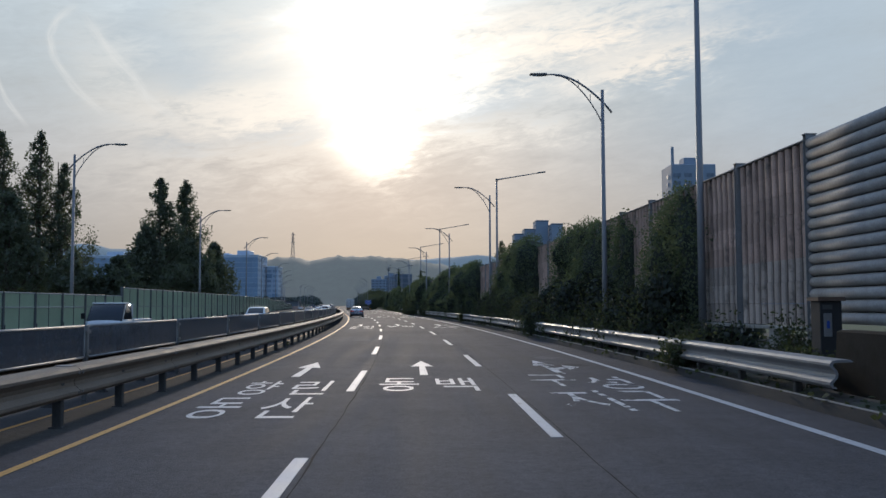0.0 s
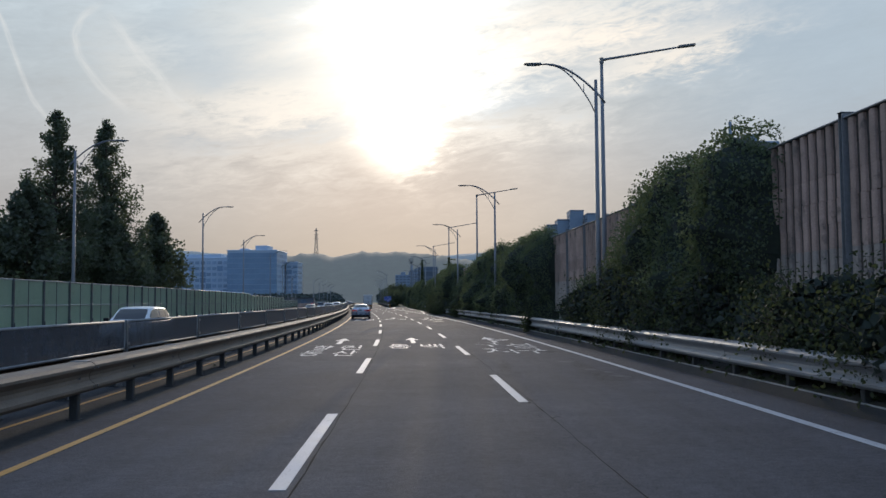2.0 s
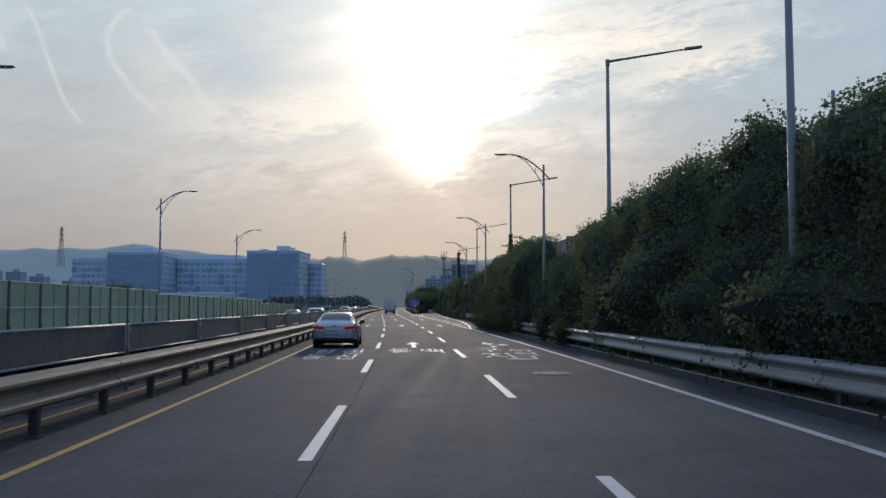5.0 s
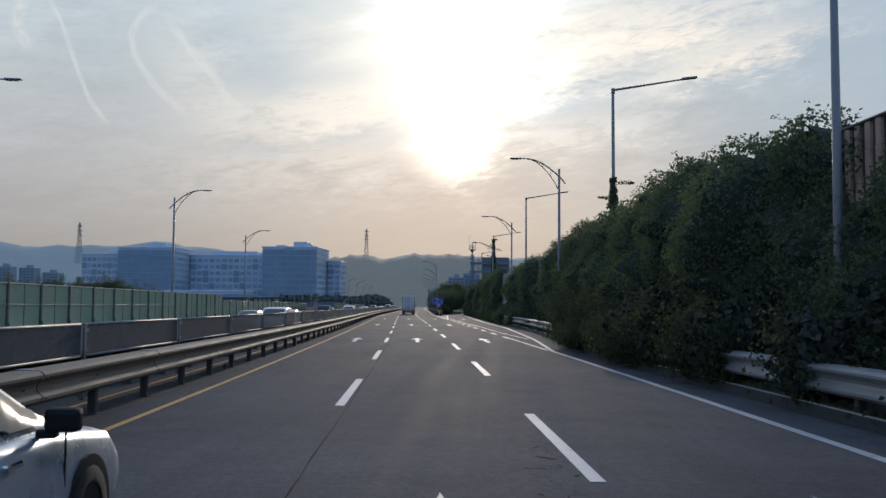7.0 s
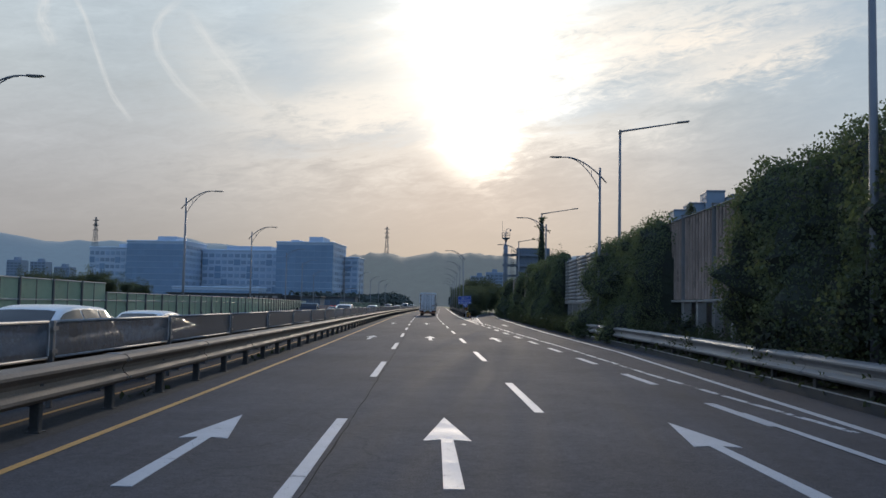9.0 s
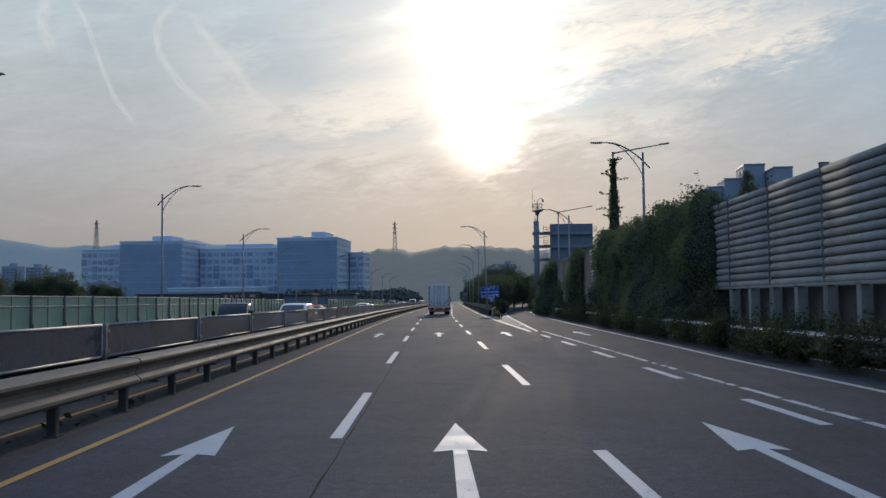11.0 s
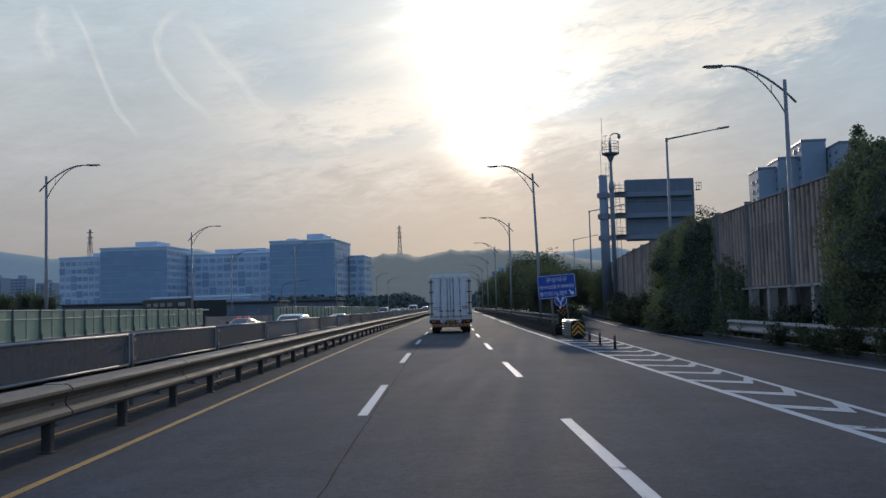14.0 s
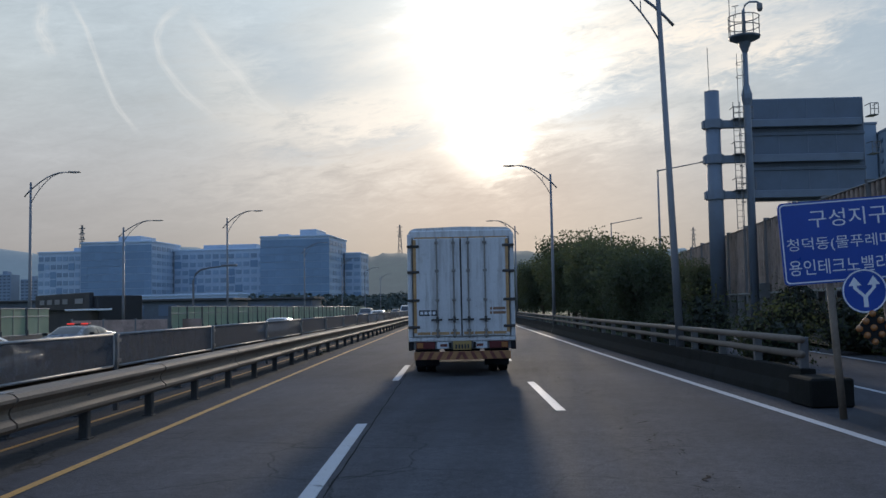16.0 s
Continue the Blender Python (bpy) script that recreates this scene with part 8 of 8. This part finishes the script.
# box truck at the end of the drive, in the camera's own lane
def box_truck(m):
    ob = thing("box_truck", "white box truck with amber tape and striped bumper", "truck", m=m)
    HW, ZB, ZT, LEN = 1.24, 0.92, 3.47, 6.3
    half = [(0.0, ZB), (HW - 0.02, ZB), (HW, ZB + 0.02), (HW, ZT - 0.20), (HW - 0.025, ZT - 0.10), (HW - 0.08, ZT - 0.035), (HW - 0.18, ZT), (0.0, ZT + 0.03)]
    body = part("cargo_box", loft([(0.05, half), (LEN, half)]), BOX_WHITE, ob, "white panelled cargo box")
    # rear frame
    fr = bmesh.new()
    for s in (-1, 1):
        box(s * (HW - 0.05) - 0.055, s * (HW - 0.05) + 0.055, -0.02, 0.06, ZB, ZT - 0.14, 0.015, fr)
    box(-HW + 0.06, HW - 0.06, -0.02, 0.06, ZT - 0.24, ZT - 0.06, 0.02, fr)
    box(-HW, HW, -0.03, 0.10, ZB - 0.10, ZB, 0.015, fr)
    part("rear_frame", fr, WHITE_BODY, ob, "white steel rear frame")
    part("tape", box(-1.08, 1.08, -0.026, -0.02, ZT - 0.27, ZT - 0.215), TAPE, ob, "amber reflective tape")
    for s in (-1, 1):
        part("tape", box(s * 1.075 - 0.035, s * 1.075 + 0.035, -0.062, -0.055, ZB + 0.10, ZT - 0.28), TAPE, ob, "amber reflective tape")
        dr = part("door", box(min(0.012 * s, 1.12 * s), max(0.012 * s, 1.12 * s), -0.055, 0.05, ZB + 0.02, ZT - 0.25, 0.012), BOX_WHITE, ob, "white panelled rear door")
        for x in (0.28, 0.72):
            part("panel_bead", box(s * x - 0.012, s * x + 0.012, -0.061, -0.055, ZB + 0.06, ZT - 0.28), WHITE_BODY, dr)
        part("tape", box(min(s * 0.05, s * 1.03), max(s * 0.05, s * 1.03), -0.061, -0.055, ZB + 0.06, ZB + 0.12), TAPE, dr, "amber reflective tape")
        part("door_seal", box(s * 1.12 - 0.012, s * 1.12 + 0.012, -0.060, -0.02, ZB + 0.02, ZT - 0.26), RUST_SEAL, dr)
        for x in (0.17, 0.56):
            rod = part("lock_rod", tube([(s * x, -0.085, ZB - 0.02), (s * x, -0.085, ZT - 0.22)], 0.019, 8), ROD_STEEL, dr, "grimy steel lock rod")
            for z in (ZB + 0.04, ZB + 0.16, 1.78, 2.46, ZT - 0.36):
                part("rod_bracket", box(s * x - 0.045, s * x + 0.045, -0.105, -0.055, z - 0.03, z + 0.03, 0.01), ROD_STEEL, rod)
            part("handle", box(s * x - 0.15, s * x + 0.11, -0.115, -0.09, 1.305, 1.345, 0.008), RUST_SEAL, rod, "dark locking handle")
            part("handle_hasp", box(s * x - 0.03, s * x + 0.03, -0.12, -0.08, 1.26, 1.40, 0.008), RUST_SEAL, rod)
        for z in (1.16, 1.78, 2.44, 3.04):
            part("hinge", box(min(s * 0.97, s * 1.25), max(s * 0.97, s * 1.25), -0.08, -0.02, z - 0.03, z + 0.03, 0.008), RUST_SEAL, dr, "dark strap hinge")
    part("door_seal", box(-0.014, 0.014, -0.062, 0.0, ZB + 0.02, ZT - 0.26), RUST_SEAL, ob, "dark centre seal")
    # stickers
    dk = part("sticker", box(-0.99, -0.58, -0.060, -0.055, 1.42, 1.55), INK, ob, "dark sticker with pale bars")
    for i in range(4):
        part("sticker_bar", box(-0.96 + 0.095 * i, -0.89 + 0.095 * i, -0.064, -0.060, 1.45, 1.52), SIGN_WHITE, dk)
    for j in range(2):
        part("sticker", box(0.66, 1.02, -0.060, -0.055, 1.44 + 0.10 * j, 1.50 + 0.10 * j), INK_BROWN, ob, "brown lettering bar")
    # tail lamps, plate, striped bumper
    part("lamp_beam", box(-1.14, 1.14, 0.02, 0.12, ZB - 0.28, ZB - 0.10, 0.01), GALV_DULL, ob)
    for s in (-1, 1):
        tl = part("tail_lamp", box(s * 0.85 - 0.22, s * 0.85 + 0.22, -0.03, 0.02, ZB - 0.27, ZB - 0.11, 0.01), RED_LENS, ob, "dark red tail lamp")
        part("turn_lens", box(s * 0.98 - 0.07, s * 0.98 + 0.07, -0.036, -0.03, ZB - 0.25, ZB - 0.13), AMBER_LENS, tl, "amber turn lens")
        wp_ = part("reflector_plate", box(s * 0.42 - 0.165, s * 0.42 + 0.165, -0.02, 0.02, ZB - 0.27, ZB - 0.11, 0.006), PLATE_WHITE, ob, "white reflector plate")
        part("reflector_mark", box(s * 0.42 - 0.09, s * 0.42 + 0.07, -0.024, -0.02, ZB - 0.22, ZB - 0.16), HAZARD_RED, wp_, "red mark")
        part("rubber_stop", box(s * 0.285 - 0.03, s * 0.285 + 0.03, -0.09, 0.02, ZB - 0.26, ZB - 0.12, 0.01), BLACK, ob)
        part("mud_flap", box(s * 0.85 - 0.30, s * 0.85 + 0.30, 1.25, 1.27, 0.18, 0.66), BLACK, ob)
        part("corner_post", box(s * 1.19 - 0.06, s * 1.19 + 0.06, -0.01, 0.5, ZB - 0.30, ZB, 0.01), BLACK, ob)
    pl = part("number_plate", box(-0.215, 0.215, -0.03, 0.02, ZB - 0.30, ZB - 0.09, 0.006), PLATE_YELLOW, ob, "yellow plate with dark bars")
    for i in range(5):
        part("plate_bar", box(-0.16 + 0.07 * i, -0.12 + 0.07 * i, -0.034, -0.03, ZB - 0.27, ZB - 0.17), INK, pl)
    bump = part("bumper", box(-1.12, 1.12, -0.03, 0.07, 0.40, 0.585, 0.012), HAZARD_YEL, ob, "yellow and red striped bumper")
    for i in range(10):
        x = -1.06 + 0.222 * i
        if abs(x + 0.06) < 0.05:
            continue
        sgn = -1 if x > 0 else 1
        bmn = bmesh.new()
        vs = [(x, 0.405), (x + 0.09, 0.405), (x + 0.09 - sgn * -0.10, 0.58), (x - sgn * -0.10, 0.58)]
        bmn.faces.new([bmn.verts.new((max(-1.11, min(1.11, vx)), -0.0335, vz)) for vx, vz in vs])
        part("stripe", bmn, HAZARD_RED, bump, "red stripe")
    for s in (-1, 1):
        part("bumper_bracket", box(s * 0.6 - 0.05, s * 0.6 + 0.05, 0.05, 0.25, 0.40, ZB - 0.2), BLACK, ob)
        for x in (0.78, 1.03):
            wheel(ob, s * x, 1.95, 0.40, 0.23, GALV_DULL, 6, s)
        wheel(ob, s * 0.95, 6.9, 0.40, 0.24, GALV_DULL, 6, s)
    part("axle", tube([(-0.9, 1.95, 0.40), (0.9, 1.95, 0.40)], 0.07, 8), BLACK, ob)
    part("chassis", box(-0.42, 0.42, 0.15, 8.0, 0.58, 0.90, 0.02), BLACK, ob)
    part("under_beam", box(-1.18, 1.18, 0.1, LEN, ZB - 0.12, ZB, 0.01), BLACK, ob)
    c = [(6.45, 1.00, 0.60, 1.42), (6.5, 1.05, 0.50, 1.45), (7.6, 1.06, 0.42, 1.45), (8.1, 1.04, 0.42, 1.40), (8.25, 0.94, 0.50, 1.2)]
    part("cab", loft([(y, body_half(w, zb, zt)) for y, w, zb, zt in c]), CAR_WHITE, ob, smooth=True)
    cb = [(6.48, 1.0, 1.42, 0.92, 2.25), (6.7, 1.01, 1.43, 0.90, 2.36), (7.4, 1.01, 1.43, 0.90, 2.36), (7.7, 1.0, 1.42, 0.90, 2.22), (8.15, 0.96, 1.36, 0.94, 1.40)]
    part("cab_windows", loft([(y, [(0, zb - 0.05), (wb, zb - 0.05), (wb, zb), ((wb + wt) / 2 + 0.01, (zb + zt) / 2), (wt + 0.02, zt - 0.05), (wt - 0.05, zt), (0, zt + 0.01)]) for y, wb, zb, wt, zt in cb]), CAR_GLASS, ob, "dark cab windows", smooth=True)
    part("cab_roof", box(-0.93, 0.93, 6.46, 7.6, 2.32, 2.42, 0.05, segments=2), CAR_WHITE, ob)
    for s in (-1, 1):
        part("mirror", box(s * 1.28 - 0.08, s * 1.28 + 0.08, 8.0, 8.08, 1.45, 1.95, 0.03), BLACK, ob, "black door mirror")
        part("mirror_arm", tube([(s * 1.02, 7.9, 1.9), (s * 1.28, 8.04, 1.9)], 0.015, 5), BLACK, ob)
    return ob


box_truck(put(1.52, 285.2, 0.0))
